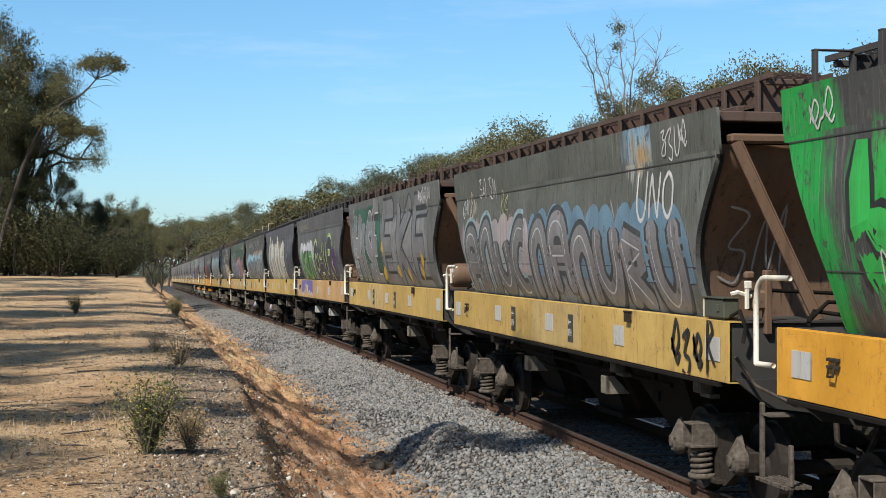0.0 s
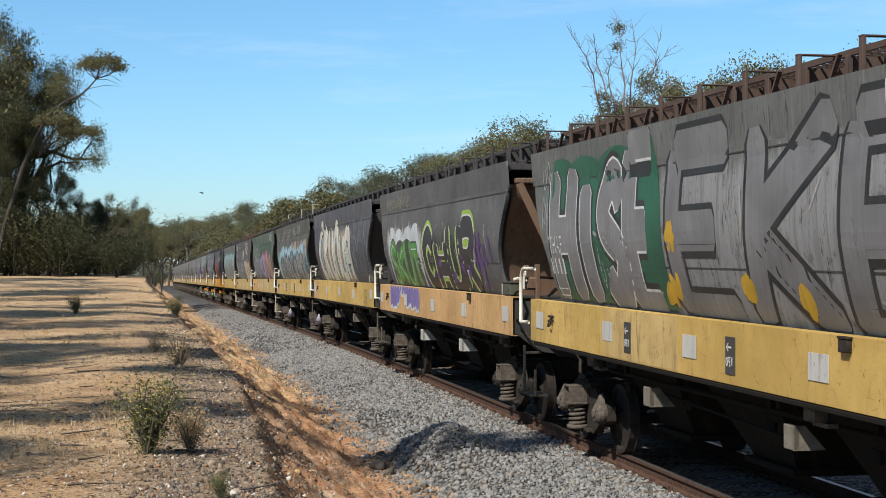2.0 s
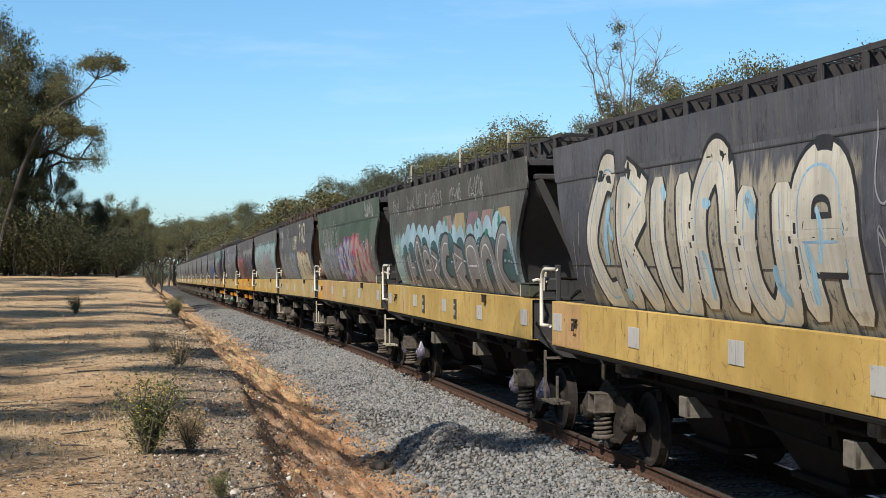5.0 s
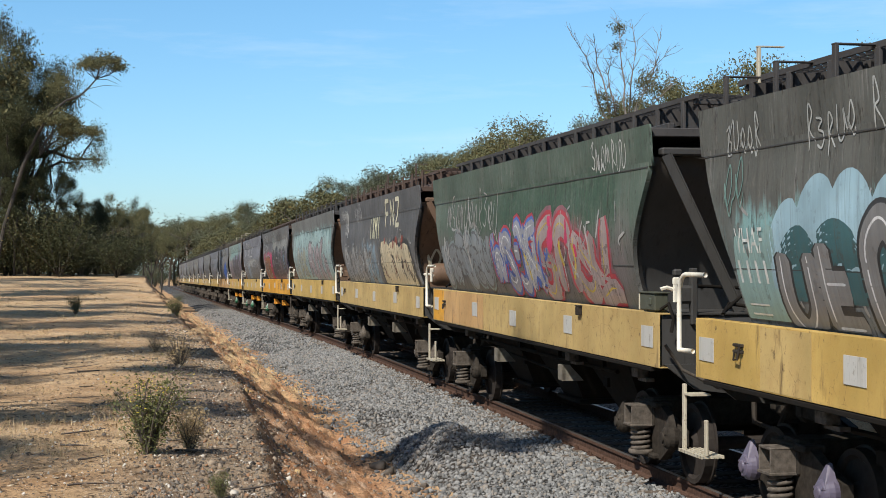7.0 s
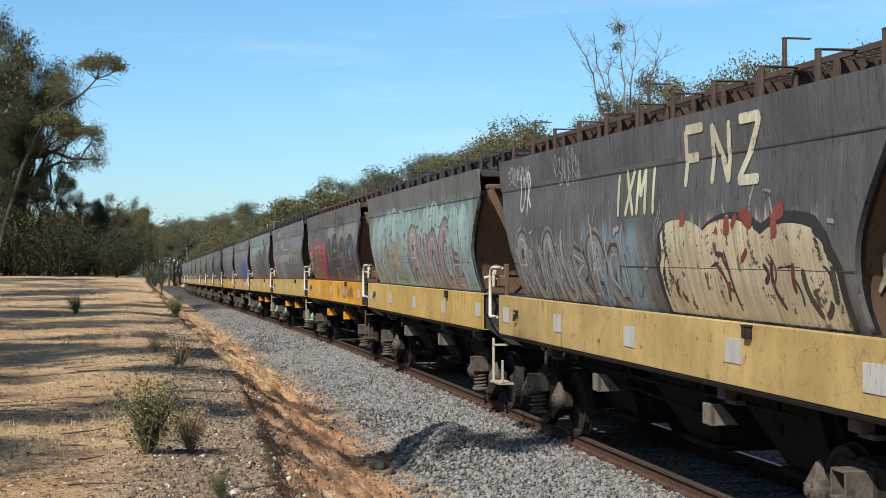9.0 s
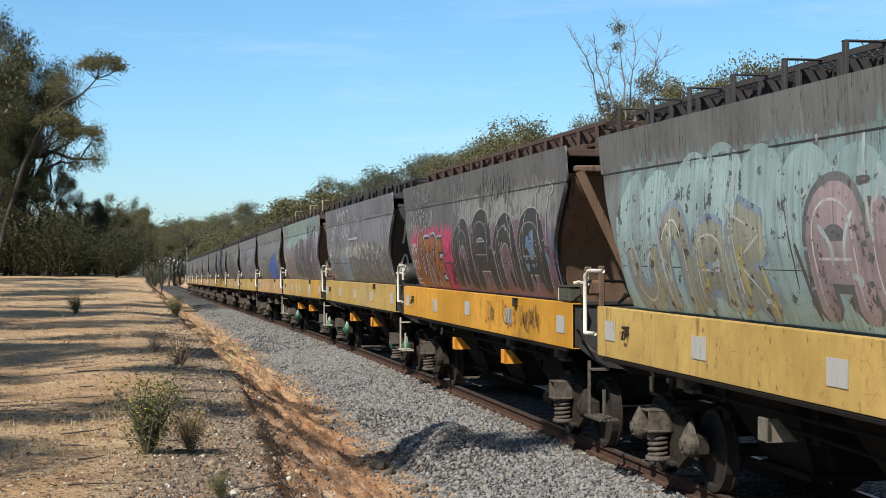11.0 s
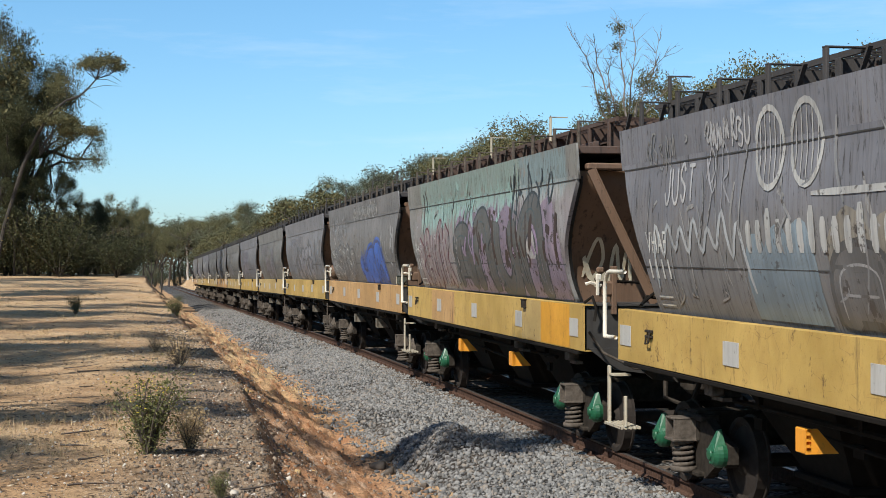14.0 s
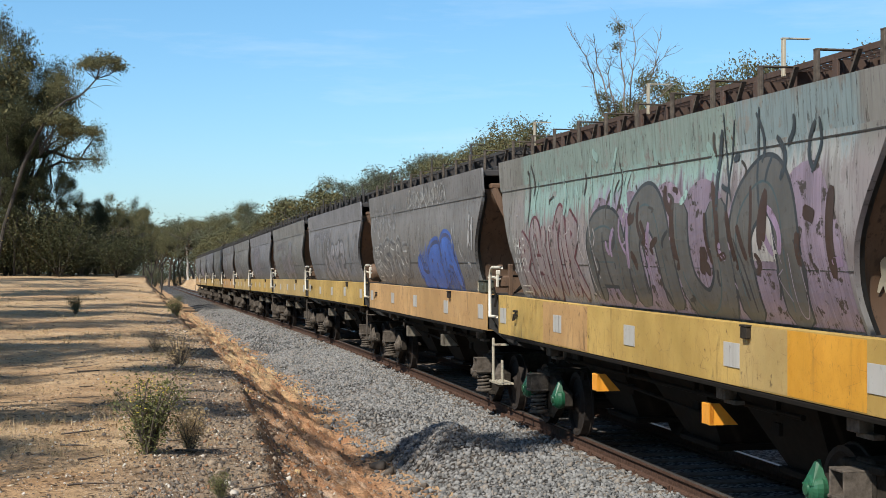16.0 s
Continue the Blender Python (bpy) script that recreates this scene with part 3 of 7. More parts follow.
track = tagged(new("railway_track"), "rusty steel rails on sleepers in grey ballast", "railway track", kind="structure")
for side in (-0.765, 0.765):
    prof = rail_profile(side)
    rail = put_part("rail", strip(prof, RAIL_YS), RAIL_RUST, track, "rusty steel rail")
    put_part("running_surface", strip([(x, z + 0.002) for x, z in prof[6:8]], RAIL_YS), RAIL_TOP, rail, "polished rail top")
bm = bmesh.new()
box(bm, (0, 0, -0.235), (2.5, 0.24, 0.13), bevel=0.012)
sleeper_mesh = mesh_of(bm)
bm = bmesh.new()
box(bm, (-0.765, 0, -0.168), (0.30, 0.16, 0.02), bevel=0.004)
for a in (-0.12, 0.12):
    for b in (-0.05, 0.05):
        lathe(bm, [(0.018, -0.17), (0.018, -0.115), (0.012, -0.11)], Matrix.Translation((-0.765 + a, b, 0)), 6)
clip_mesh = mesh_of(bm)
for k in range(190):
    y = 10 + k * 0.66
    s = put_part("sleeper", sleeper_mesh, SLEEPER_MAT, track, at=pose(0.0, y, track_z(y)))
    if y < 55:
        put_part("rail_clip", clip_mesh, RAIL_RUST, s, "rusty base plate and spikes")


# ---------- grain hopper wagons ----------
PITCH_LEN, HALF = 14.5, 6.68          # coupled length; half the length over the sills
Z_EAVE, Z_SEAM, Z_SILL, Z_LOW = 4.04, 3.58, 1.96, 1.36
SIDE_X = 1.40


def side_at(z):
    """How far out the hopper side lies at a height."""
    if z > Z_SEAM:
        return 1.438 + 0.03 * (z - Z_SEAM) / (Z_EAVE - Z_SEAM)
    t = (Z_SEAM - z) / (Z_SEAM - Z_SILL)
    return 1.43 + 0.03 * math.sin(min(1, t * 1.5) * math.pi) - 0.20 * max(0, t - 0.45) ** 2 / 0.3


def side_end(z):
    """Half the length of the side sheet at a height: the sheets are cut back in a curve towards the bottom."""
    t = min(1, max(0, (Z_SEAM - z) / (Z_SEAM - Z_SILL)))
    return 6.38 - 0.70 * math.sin(min(1, t * 1.15) * math.pi / 2) ** 1.3


def sheet_mesh(sx, z0, z1, nz, extra=0.0, inner=0.05):
    """One side sheet with thickness, ends cut to the curve."""
    verts, faces = [], []
    ny = 24
    for lay in (0.0, inner):
        for j in range(nz + 1):
            z = z0 + (z1 - z0) * j / nz
            for i in range(ny + 1):
                y = (2 * i / ny - 1) * (side_end(z) + extra)
                dent = 0.003 * noise.noise((y * 0.9, z * 1.1, sx * 3)) + 0.0015 * noise.noise((y * 3, z * 2, 5))
                verts.append((sx * (side_at(z) - lay + dent * (lay == 0)), y, z))
    w, layer = ny + 1, (ny + 1) * (nz + 1)
    for o in (0, layer):
        for j in range(nz):
            for i in range(ny):
                faces.append((o + j * w + i, o + j * w + i + 1, o + (j + 1) * w + i + 1, o + (j + 1) * w + i))
    ring = [i for i in range(w)] + [j * w + ny for j in range(1, nz + 1)] + [nz * w + i for i in range(ny - 1, -1, -1)] + [j * w for j in range(nz - 1, 0, -1)]
    base = len(verts)
    for a in ring:
        verts += [verts[a], verts[a + layer]]
    for q in range(len(ring)):
        a, b = base + 2 * q, base + 2 * ((q + 1) % len(ring))
        faces.append((a, b, b + 1, a + 1))
    return arrays_mesh(verts, faces, True)


MESH = {}
for sx in (-1, 1):
    MESH["side", sx] = sheet_mesh(sx, Z_SILL - 0.02, Z_SEAM + 0.05, 16)
    MESH["eave", sx] = sheet_mesh(sx, Z_SEAM, Z_EAVE, 4, 0.10, 0.03)
    bm = bmesh.new()
    # seam strips: folded drip edge and the lap joint half-way down
    for z, d, h in ((Z_SEAM - 0.008, 0.011, 0.014), (2.47, 0.010, 0.010)):
        box(bm, (sx * (side_at(z - 0.02) + d - (d + 0.03) / 2), 0, z), (d + 0.03, 2 * side_end(z) - 0.02, h))
    MESH["seam", sx] = mesh_of(bm)
    bm = bmesh.new()
    box(bm, (sx * (SIDE_X + 0.02 - 0.008), 0, (Z_SILL + Z_LOW) / 2), (0.016, 2 * HALF, Z_SILL - Z_LOW), bevel=0.004)
    box(bm, (sx * (SIDE_X - 0.05), 0, Z_SILL - 0.008), (0.12, 2 * HALF, 0.014))
    box(bm, (sx * (SIDE_X - 0.065), 0, Z_LOW + 0.006), (0.15, 2 * HALF, 0.014))
    MESH["sill", sx] = mesh_of(bm)
    bm = bmesh.new()
    box(bm, (sx * (SIDE_X - 0.035), 0, Z_LOW - 0.03), (0.14, 2 * HALF - 0.5, 0.045), bevel=0.006)
    MESH["sill_angle", sx] = mesh_of(bm)
for sy in (-1, 1):
    # end sheet, bowed in towards the foot like the ends of the sides
    verts, faces = [], []
    for j in range(15):
        z = Z_SILL - 0.01 + (3.70 - Z_SILL) * j / 14
        for i in range(9):
            x = (i / 4 - 1) * (side_at(z) - 0.04)
            verts.append((x, sy * (side_end(z) - 0.05 - 0.10 * (1 - (i / 4 - 1) ** 2)), z))
    faces = [(j * 9 + i, j * 9 + i + 1, j * 9 + i + 10, j * 9 + i + 9) for j in range(14) for i in range(8)]
    MESH["end_sheet", sy] = arrays_mesh(verts, faces, True)
    bm = bmesh.new()
    # corner web: the curved edge of the side returned inwards
    prev = None
    for j in range(17):
        z = Z_SILL + (3.62 - Z_SILL) * j / 16
        a = bm.verts.new((-(side_at(z) - 0.01), sy * side_end(z), z))
        b = bm.verts.new((-(side_at(z) - 0.10), sy * (side_end(z) - 0.015), z))
        if prev:
            bm.faces.new((prev[0], prev[1], b, a))
        prev = (a, b)
    bmesh.ops.solidify(bm, geom=bm.faces[:], thickness=0.012)
    MESH["edge_strip", sy] = mesh_of(bm)
    bm = bmesh.new()
    box(bm, (0, sy * 6.40, 3.74), (2.62, 0.16, 0.09), bevel=0.02)
    MESH["top_beam", sy] = mesh_of(bm)
    bm = bmesh.new()
    box(bm, (0, sy * 6.36, 3.96), (2.80, 0.06, 0.10), bevel=0.01)
    box(bm, (0, sy * 6.50, 4.29), (1.9, 0.08, 0.06), bevel=0.01)
    MESH["roof_end", sy] = mesh_of(bm)
    for sx in (-1, 1):
        bm = bmesh.new()
        a, b = Vector((sx * 1.26, sy * 6.46, 3.70)), Vector((sx * 0.42, sy * 6.50, 1.96))
        d = (b - a)
        m = Matrix.Translation((a + b) / 2) @ d.to_track_quat("Z", "Y").to_matrix().to_4x4()
        bmesh.ops.create_cube(bm, size=1, matrix=m @ Matrix.Diagonal((0.03, 0.11, d.length, 1)))
        bmesh.ops.create_cube(bm, size=1, matrix=m @ Matrix.Translation((0, 0.055, 0)) @ Matrix.Diagonal((0.06, 0.014, d.length, 1)))
        MESH["brace", sy, sx] = mesh_of(bm)
    bm = bmesh.new()
    box(bm, (0, sy * (HALF - 0.06), 1.66), (2.76, 0.05, 0.56), bevel=0.008)
    box(bm, (0, sy * (HALF - 0.7), 1.95), (2.5, 1.4, 0.02))
    plate(bm, [(-1.36, sy * (HALF + 0.006), 1.40), (-0.75, sy * (HALF + 0.006), 1.40), (-0.45, sy * (HALF + 0.006), 1.05), (-1.0, sy * (HALF + 0.006), 1.12)], (0, -sy * 0.05, 0))
    MESH["headstock", sy] = mesh_of(bm)
    bm = bmesh.new()
    box(bm, (0, sy * (HALF + 0.14), 1.0), (0.26, 0.36, 0.26), bevel=0.03)
    box(bm, (0.03 * sy, sy * (HALF + 0.38), 1.0), (0.34, 0.26, 0.34), bevel=0.06)
    tube(bm, [(-0.35, sy * (HALF + 0.05), 1.15), (-0.42, sy * (HALF + 0.25), 0.78), (-0.3, sy * (HALF + 0.5), 0.72)], 0.03, 6)
    MESH["coupler", sy] = mesh_of(bm)
bm = bmesh.new()
box(bm, (0, 0, 3.95), (2.6, 12.5, 0.05))
box(bm, (-1.12, 0, 4.01), (0.08, 12.5, 0.14), bevel=0.01)
box(bm, (1.12, 0, 4.01), (0.08, 12.5, 0.14), bevel=0.01)
MESH["roof"] = mesh_of(bm)
bm = bmesh.new()
# hatch lids along the middle, ribbed
for s in (-1, 1):
    plate(bm, [(s * 0.98, -6.0, 4.06), (s * 0.98, 6.0, 4.06), (s * 0.30, 6.0, 4.22), (s * 0.30, -6.0, 4.22)], (0, 0, 0.02))
for k in range(38):
    y = -5.95 + k * 0.32
    for s in (-1, 1):
        plate(bm, [(s * 0.99, y, 4.082), (s * 0.99, y + 0.05, 4.082), (s * 0.30, y + 0.05, 4.242), (s * 0.30, y, 4.242)], (0, 0, 0.022))
for s in (-1, 1):
    box(bm, (s * 0.62, 0, 4.12), (0.03, 12.6, 0.42))
    for k in range(84):
        box(bm, (s * 0.645, -6.2 + k * 0.15, 4.14), (0.03, 0.05, 0.36))
MESH["hatch"] = mesh_of(bm)
bm = bmesh.new()
# running boards of open steel mesh, with edge angles
for s in (-1, 1):
    for x in (-0.96, -0.34):
        box(bm, (s * x, 0, 4.345), (0.03, 13.3, 0.055))
    for k in range(4):
        box(bm, (s * (-0.84 + 0.125 * k), 0, 4.36), (0.014, 13.3, 0.022))
    for k in range(90):
        box(bm, (s * -0.65, -6.6 + k * 0.148, 4.36), (0.60, 0.014, 0.020), (0, 0, 24))
MESH["walkway"] = mesh_of(bm)
bm = bmesh.new()
# post under the board with a web behind it
box(bm, (-0.965, 0, 4.15), (0.03, 0.10, 0.35), bevel=0.004)
plate(bm, [(-0.95, 0, 3.98), (-0.95, 0, 4.32), (-0.34, 0, 4.32), (-0.34, 0, 3.98)], (0, 0.02, 0))
MESH["roof_strut"] = mesh_of(bm)
# hatch stop: a bent flat bar, upright at the eave with an arm over the roof
bm = bmesh.new()
box(bm, (-1.32, 0, 4.17), (0.035, 0.075, 0.36), bevel=0.006)
box(bm, (-1.10, 0, 4.35), (0.48, 0.075, 0.014), bevel=0.003)
MESH["hatch_stop"] = mesh_of(bm)
bm = bmesh.new()
plate(bm, [(-1.34, 0.10, 4.0), (-1.30, 0.10, 4.0), (-1.30, -0.10, 4.25), (-1.34, -0.10, 4.25)], (0, 0.035, 0))
MESH["raked_stay"] = mesh_of(bm)
bm = bmesh.new()
box(bm, (-0.98, 0, 4.47), (0.03, 0.06, 0.36), bevel=0.006)
box(bm, (-0.86, 0, 4.655), (0.28, 0.06, 0.012))
MESH["tall_stop"] = mesh_of(bm)
# underframe
bm = bmesh.new()
box(bm, (0, 0, 1.25), (0.5, 2 * HALF - 0.2, 0.36), bevel=0.01)
MESH["centre_sill"] = mesh_of(bm)
bm = bmesh.new()
foot = [(-0.5, -0.55), (0.5, -0.55), (0.5, 0.55), (-0.5, 0.55)]
head = [(-1.28, -1.42), (1.28, -1.42), (1.28, 1.42), (-1.28, 1.42)]
lo = [bm.verts.new((a, b, 0.46)) for a, b in foot]
hi = [bm.verts.new((a, b, 1.92)) for a, b in head]
bm.faces.new(lo[::-1])
for q in range(4):
    bm.faces.new((lo[q], lo[(q + 1) % 4], hi[(q + 1) % 4], hi[q]))
bm.faces.new(hi)
MESH["chute"] = mesh_of(bm)
bm = bmesh.new()
box(bm, (0, 0, 0.42), (1.15, 1.25, 0.07), bevel=0.01)
MESH["chute_gate"] = mesh_of(bm)
bm = bmesh.new()
box(bm, (0, 0, 1.42), (2.6, 0.16, 0.3))
MESH["cross_bearer"] = mesh_of(bm)
bm = bmesh.new()
tube(bm, [(-1.05, -4.0, 1.12), (-1.05, 4.0, 1.12)], 0.03, 6)
tube(bm, [(-0.95, -2.0, 0.85), (-0.95, 2.4, 0.98)], 0.022, 6)
for y in (-3.4, -1.2, 1.1, 3.3):
    box(bm, (-1.05, y, 1.22), (0.05, 0.08, 0.26))
    box(bm, (-0.92, y + 0.3, 0.92), (0.04, 0.2, 0.12))
MESH["brake_rigging"] = mesh_of(bm)
bm = bmesh.new()
box(bm, (-1.28, 0.11, 0.985), (0.06, 0.22, 0.22), bevel=0.008)
plate(bm, [(-1.31, 0.0, 1.095), (-1.31, 0.0, 0.875), (-1.00, 0.0, 0.875), (-1.20, 0.0, 1.095)], (0, 0.012, 0))
MESH["bracket"] = mesh_of(bm)
bm = bmesh.new()
box(bm, (-1.28, 0, 1.27), (0.14, 0.22, 0.18), bevel=0.01)
box(bm, (-1.24, -0.1, 1.16), (0.10, 0.3, 0.04))
MESH["jacking_pad"] = mesh_of(bm)
bm = bmesh.new()
box(bm, (-(SIDE_X + 0.026), 0, 0), (0.006, 0.40, 0.235), bevel=0.001)
MESH["reflector"] = mesh_of(bm)
bm = bmesh.new()
box(bm, (-(SIDE_X + 0.045), 0, 0), (0.05, 0.16, 0.11), bevel=0.008)
box(bm, (-(SIDE_X + 0.045), 0, 0.065), (0.06, 0.18, 0.02), bevel=0.004)
MESH["lamp_socket"] = mesh_of(bm)
bm = bmesh.new()
for z in (-0.03, 0.03):
    box(bm, (-(SIDE_X + 0.035), 0, z), (0.04, 0.2, 0.03), bevel=0.005)
tube(bm, [(-(SIDE_X + 0.05), -0.07, 0.02), (-(SIDE_X + 0.07), -0.06, -0.10), (-(SIDE_X + 0.06), 0.06, -0.11), (-(SIDE_X + 0.05), 0.06, -0.02)], 0.012, 6)
MESH["side_hook"] = mesh_of(bm)
# white hooped handrail at the rear corner
bm = bmesh.new()
hoop = [(-1.50, 6.95, 1.62), (-1.50, 6.95, 2.20)]
hoop += [(-1.50, 6.95 - 0.2 * (1 - math.cos(a)), 2.20 + 0.2 * math.sin(a)) for a in (0.3, 0.6, 0.9, 1.2, 1.57)]
hoop += [(-1.50, 6.5, 2.40), (-1.46, 6.30, 2.40)]
tube(bm, hoop, 0.026, 8)
tube(bm, [(-1.50, 6.95, 1.62), (-1.45, 6.68, 1.62)], 0.025, 8)
MESH["handrail"] = mesh_of(bm, True)
bm = bmesh.new()
box(bm, (-1.45, 6.93, 0.93), (0.03, 0.075, 0.68), bevel=0.006)
box(bm, (-1.45, 6.30, 0.78), (0.03, 0.06, 0.36), bevel=0.006)
plate(bm, [(-1.47, 6.93, 1.16), (-1.47, 6.70, 1.16), (-1.25, 6.70, 1.16), (-1.25, 6.93, 1.16)], (0, 0, 0.02))
for k in range(5):
    box(bm, (-1.50 + k * 0.055, 6.62, 0.59), (0.02, 0.68, 0.03))
for k in range(8):
    box(bm, (-1.39, 6.30 + k * 0.092, 0.59), (0.24, 0.015, 0.025))
MESH["step"] = mesh_of(bm)
# hand brake stand and drum reservoir at the end
bm = bmesh.new()
box(bm, (-1.02, -6.66, 2.14), (0.07, 0.10, 0.62), bevel=0.01)
box(bm, (-1.10, -6.62, 2.16), (0.22, 0.16, 0.20), bevel=0.03)
box(bm, (-1.18, -6.6, 2.4), (0.1, 0.08, 0.08), bevel=0.02)
MESH["brake_stand"] = mesh_of(bm)
bm = bmesh.new()
tube(bm, [(-1.20, -6.70, 2.20), (-1.34, -6.70, 2.24), (-1.40, -6.68, 2.22)], 0.022, 6)
tube(bm, [(-1.25, -6.72, 2.08), (-1.25, -6.72, 2.30)], 0.024, 6)
box(bm, (-1.24, -6.72, 2.31), (0.07, 0.05, 0.08), bevel=0.01)
MESH["brake_lever"] = mesh_of(bm)
bm = bmesh.new()
m = pose(-0.25, -6.22, 2.22, 0, -90, 0)
lathe(bm, [(0.02, -0.90), (0.17, -0.87), (0.22, -0.80), (0.23, -0.7), (0.23, 0.78), (0.22, 0.86), (0.16, 0.93), (0.02, 0.96)], m, 18)
MESH["reservoir"] = mesh_of(bm, True)
for q, line in enumerate(([(-1.15, 6.6, 2.02), (-0.9, 6.75, 2.18), (-0.5, 6.7, 2.16), (0.4, 6.72, 2.2)], [(-1.2, 6.5, 2.0), (-1.05, 6.72, 2.1), (-0.7, 6.6, 2.05)],
                          [(-0.9, -6.3, 2.25), (0.2, -6.75, 2.2), (1.2, -6.7, 2.2)], [(-1.36, -6.5, 1.98), (-1.30, -6.66, 2.06), (-1.28, -6.76, 1.9), (-1.30, -6.74, 1.75)])):
    bm = bmesh.new()
    tube(bm, line, 0.02, 6)
    MESH["pipe", q] = mesh_of(bm, True)
bm = bmesh.new()
box(bm, (-1.34, -6.28, 2.075), (0.16, 0.52, 0.19), bevel=0.012)
box(bm, (-1.34, -6.28, 2.177), (0.19, 0.56, 0.014), bevel=0.003)
box(bm, (-1.425, -6.40, 2.08), (0.02, 0.06, 0.07), bevel=0.005)
box(bm, (-1.34, -6.28, 1.972), (0.10, 0.40, 0.02))
MESH["equipment_box"] = mesh_of(bm)
bm = bmesh.new()
box(bm, (-1.34, -6.003, 2.075), (0.17, 0.03, 0.20), bevel=0.008)
MESH["box_end"] = mesh_of(bm)
# cut lever by the coupler
bm = bmesh.new()
tube(bm, [(-1.38, -6.76, 1.62), (-1.20, -6.80, 1.35), (-0.8, -6.85, 1.15), (-0.35, -6.9, 1.12)], 0.018, 6)
MESH["cut_lever"] = mesh_of(bm, True)
# bogie: side frames, bolster, springs, caps, wheelsets
for s in (-1, 1):
    bm = bmesh.new()
    x = s * 1.02
    outline = [(x, -1.05, 0.62), (x, -0.72, 0.70), (x, -0.32, 0.86), (x, 0.32, 0.86), (x, 0.72, 0.70), (x, 1.05, 0.62), (x, 1.05, 0.44), (x, 0.70, 0.40),
               (x, 0.34, 0.20), (x, -0.34, 0.20), (x, -0.70, 0.40), (x, -1.05, 0.44)]
    plate(bm, outline, (0.10, 0, 0))
    box(bm, (x + 0.05, 0, 0.84), (0.22, 0.76, 0.07), bevel=0.015)
    box(bm, (x + 0.05, 0, 0.235), (0.24, 0.62, 0.06), bevel=0.015)
    MESH["side_frame", s] = mesh_of(bm)
bm = bmesh.new()
box(bm, (0, 0, 0.74), (2.1, 0.34, 0.34), bevel=0.02)
MESH["bogie"] = mesh_of(bm)
bm = bmesh.new()
turns = []
for k in range(61):
    a = k / 60 * math.tau * 5
    turns.append((-1.14 + 0.105 * math.cos(a), 0.105 * math.sin(a), 0.28 + 0.30 * k / 60))
tube(bm, turns, 0.024, 6)
lathe(bm, [(0.14, 0.24), (0.15, 0.26), (0.15, 0.29), (0.13, 0.30)], Matrix.Translation((-1.14, 0, 0)), 12)
lathe(bm, [(0.05, 0.28), (0.05, 0.58)], Matrix.Translation((-1.14, 0, 0)), 8)
MESH["spring"] = mesh_of(bm, True)
bm = bmesh.new()
# open pocket above the spring
for dy in (-0.13, 0.13):
    box(bm, (-1.15, dy, 0.70), (0.30, 0.025, 0.25), bevel=0.006)
box(bm, (-1.15, 0, 0.82), (0.30, 0.285, 0.025), bevel=0.006)
box(bm, (-1.15, 0, 0.59), (0.32, 0.30, 0.03), bevel=0.006)
box(bm, (-1.06, 0, 0.70), (0.02, 0.25, 0.23))
MESH["pocket"] = mesh_of(bm)
bm = bmesh.new()
m = pose(-1.02, 0, 0.53, 0, -90, 0)
lathe(bm, [(0.10, -0.02), (0.135, 0.0), (0.145, 0.05), (0.132, 0.10), (0.10, 0.135), (0.06, 0.15), (0.055, 0.165), (0.03, 0.17)], m, 22)
tip = [(-1.03, -0.135, 0.56), (-1.03, 0.135, 0.56), (-1.16, 0.10, 0.57), (-1.16, -0.10, 0.57)]
ring = [bm.verts.new(p) for p in tip]
peak = [bm.verts.new(p) for p in ((-1.05, -0.03, 0.79), (-1.05, 0.02, 0.79), (-1.09, 0.015, 0.77), (-1.09, -0.025, 0.77))]
for q in range(4):
    bm.faces.new((ring[q], ring[(q + 1) % 4], peak[(q + 1) % 4], peak[q]))
bm.faces.new(peak)
for a in (0.5, 2.6, 4.7):
    box(bm, (-1.165, 0.085 * math.cos(a), 0.53 + 0.085 * math.sin(a)), (0.02, 0.022, 0.022), bevel=0.004)
MESH["axle_cap"] = mesh_of(bm)
bm = bmesh.new()
for s in (-1, 1):
    m = pose(s * 0.765, 0, 0, 0, 90 * s, 0)
    lathe(bm, [(0.10, -0.08), (0.12, -0.02), (0.30, 0.0), (0.38, -0.05), (0.485, -0.075), (0.485, -0.05), (0.46, -0.045), (0.455, 0.055), (0.40, 0.055), (0.36, 0.02), (0.16, 0.035), (0.09, 0.10)], m, 28)
tube(bm, [(-1.0, 0, 0), (1.0, 0, 0)], 0.075, 10)
MESH["wheelset"] = mesh_of(bm, False)
BOGIE_Y, AXLE = 5.2, 0.87


# ---------- spray-painted lettering ----------
def on_side(u, v, off):
    return (-(side_at(v) + 0.0050 + off * 0.25), u, v)


def ribbon(verts, faces, line, width, off, place=on_side, low=Z_SILL + 0.01):
    """A stroke of paint along a line of (u, v) points."""
    pts = [Vector(p) for p in line]
    base = len(verts)
    n = len(pts)
    across = 5 if width > 0.12 else 2
    for i, p in enumerate(pts):
        d = pts[min(i + 1, n - 1)] - pts[max(i - 1, 0)]
        d = d.normalized() if d.length > 1e-6 else Vector((0, 1))
        end = 0.55 if i in (0, n - 1) else 1.0
        q = Vector((-d.y, d.x)) * width * 0.5 * end
        for k in range(across):
            s = 2 * k / (across - 1) - 1
            verts.append(place(p.x + s * q.x, min(max(p.y + s * q.y, low), Z_EAVE - 0.02), off))
    for i in range(n - 1):
        for k in range(across - 1):
            a = base + across * i + k
            faces.append((a, a + 1, a + across + 1, a + across))


def arc(cx, cy, rx, ry, a0, a1, n=9):
    return [(cx + rx * math.cos(a0 + (a1 - a0) * k / n), cy + ry * math.sin(a0 + (a1 - a0) * k / n)) for k in range(n + 1)]


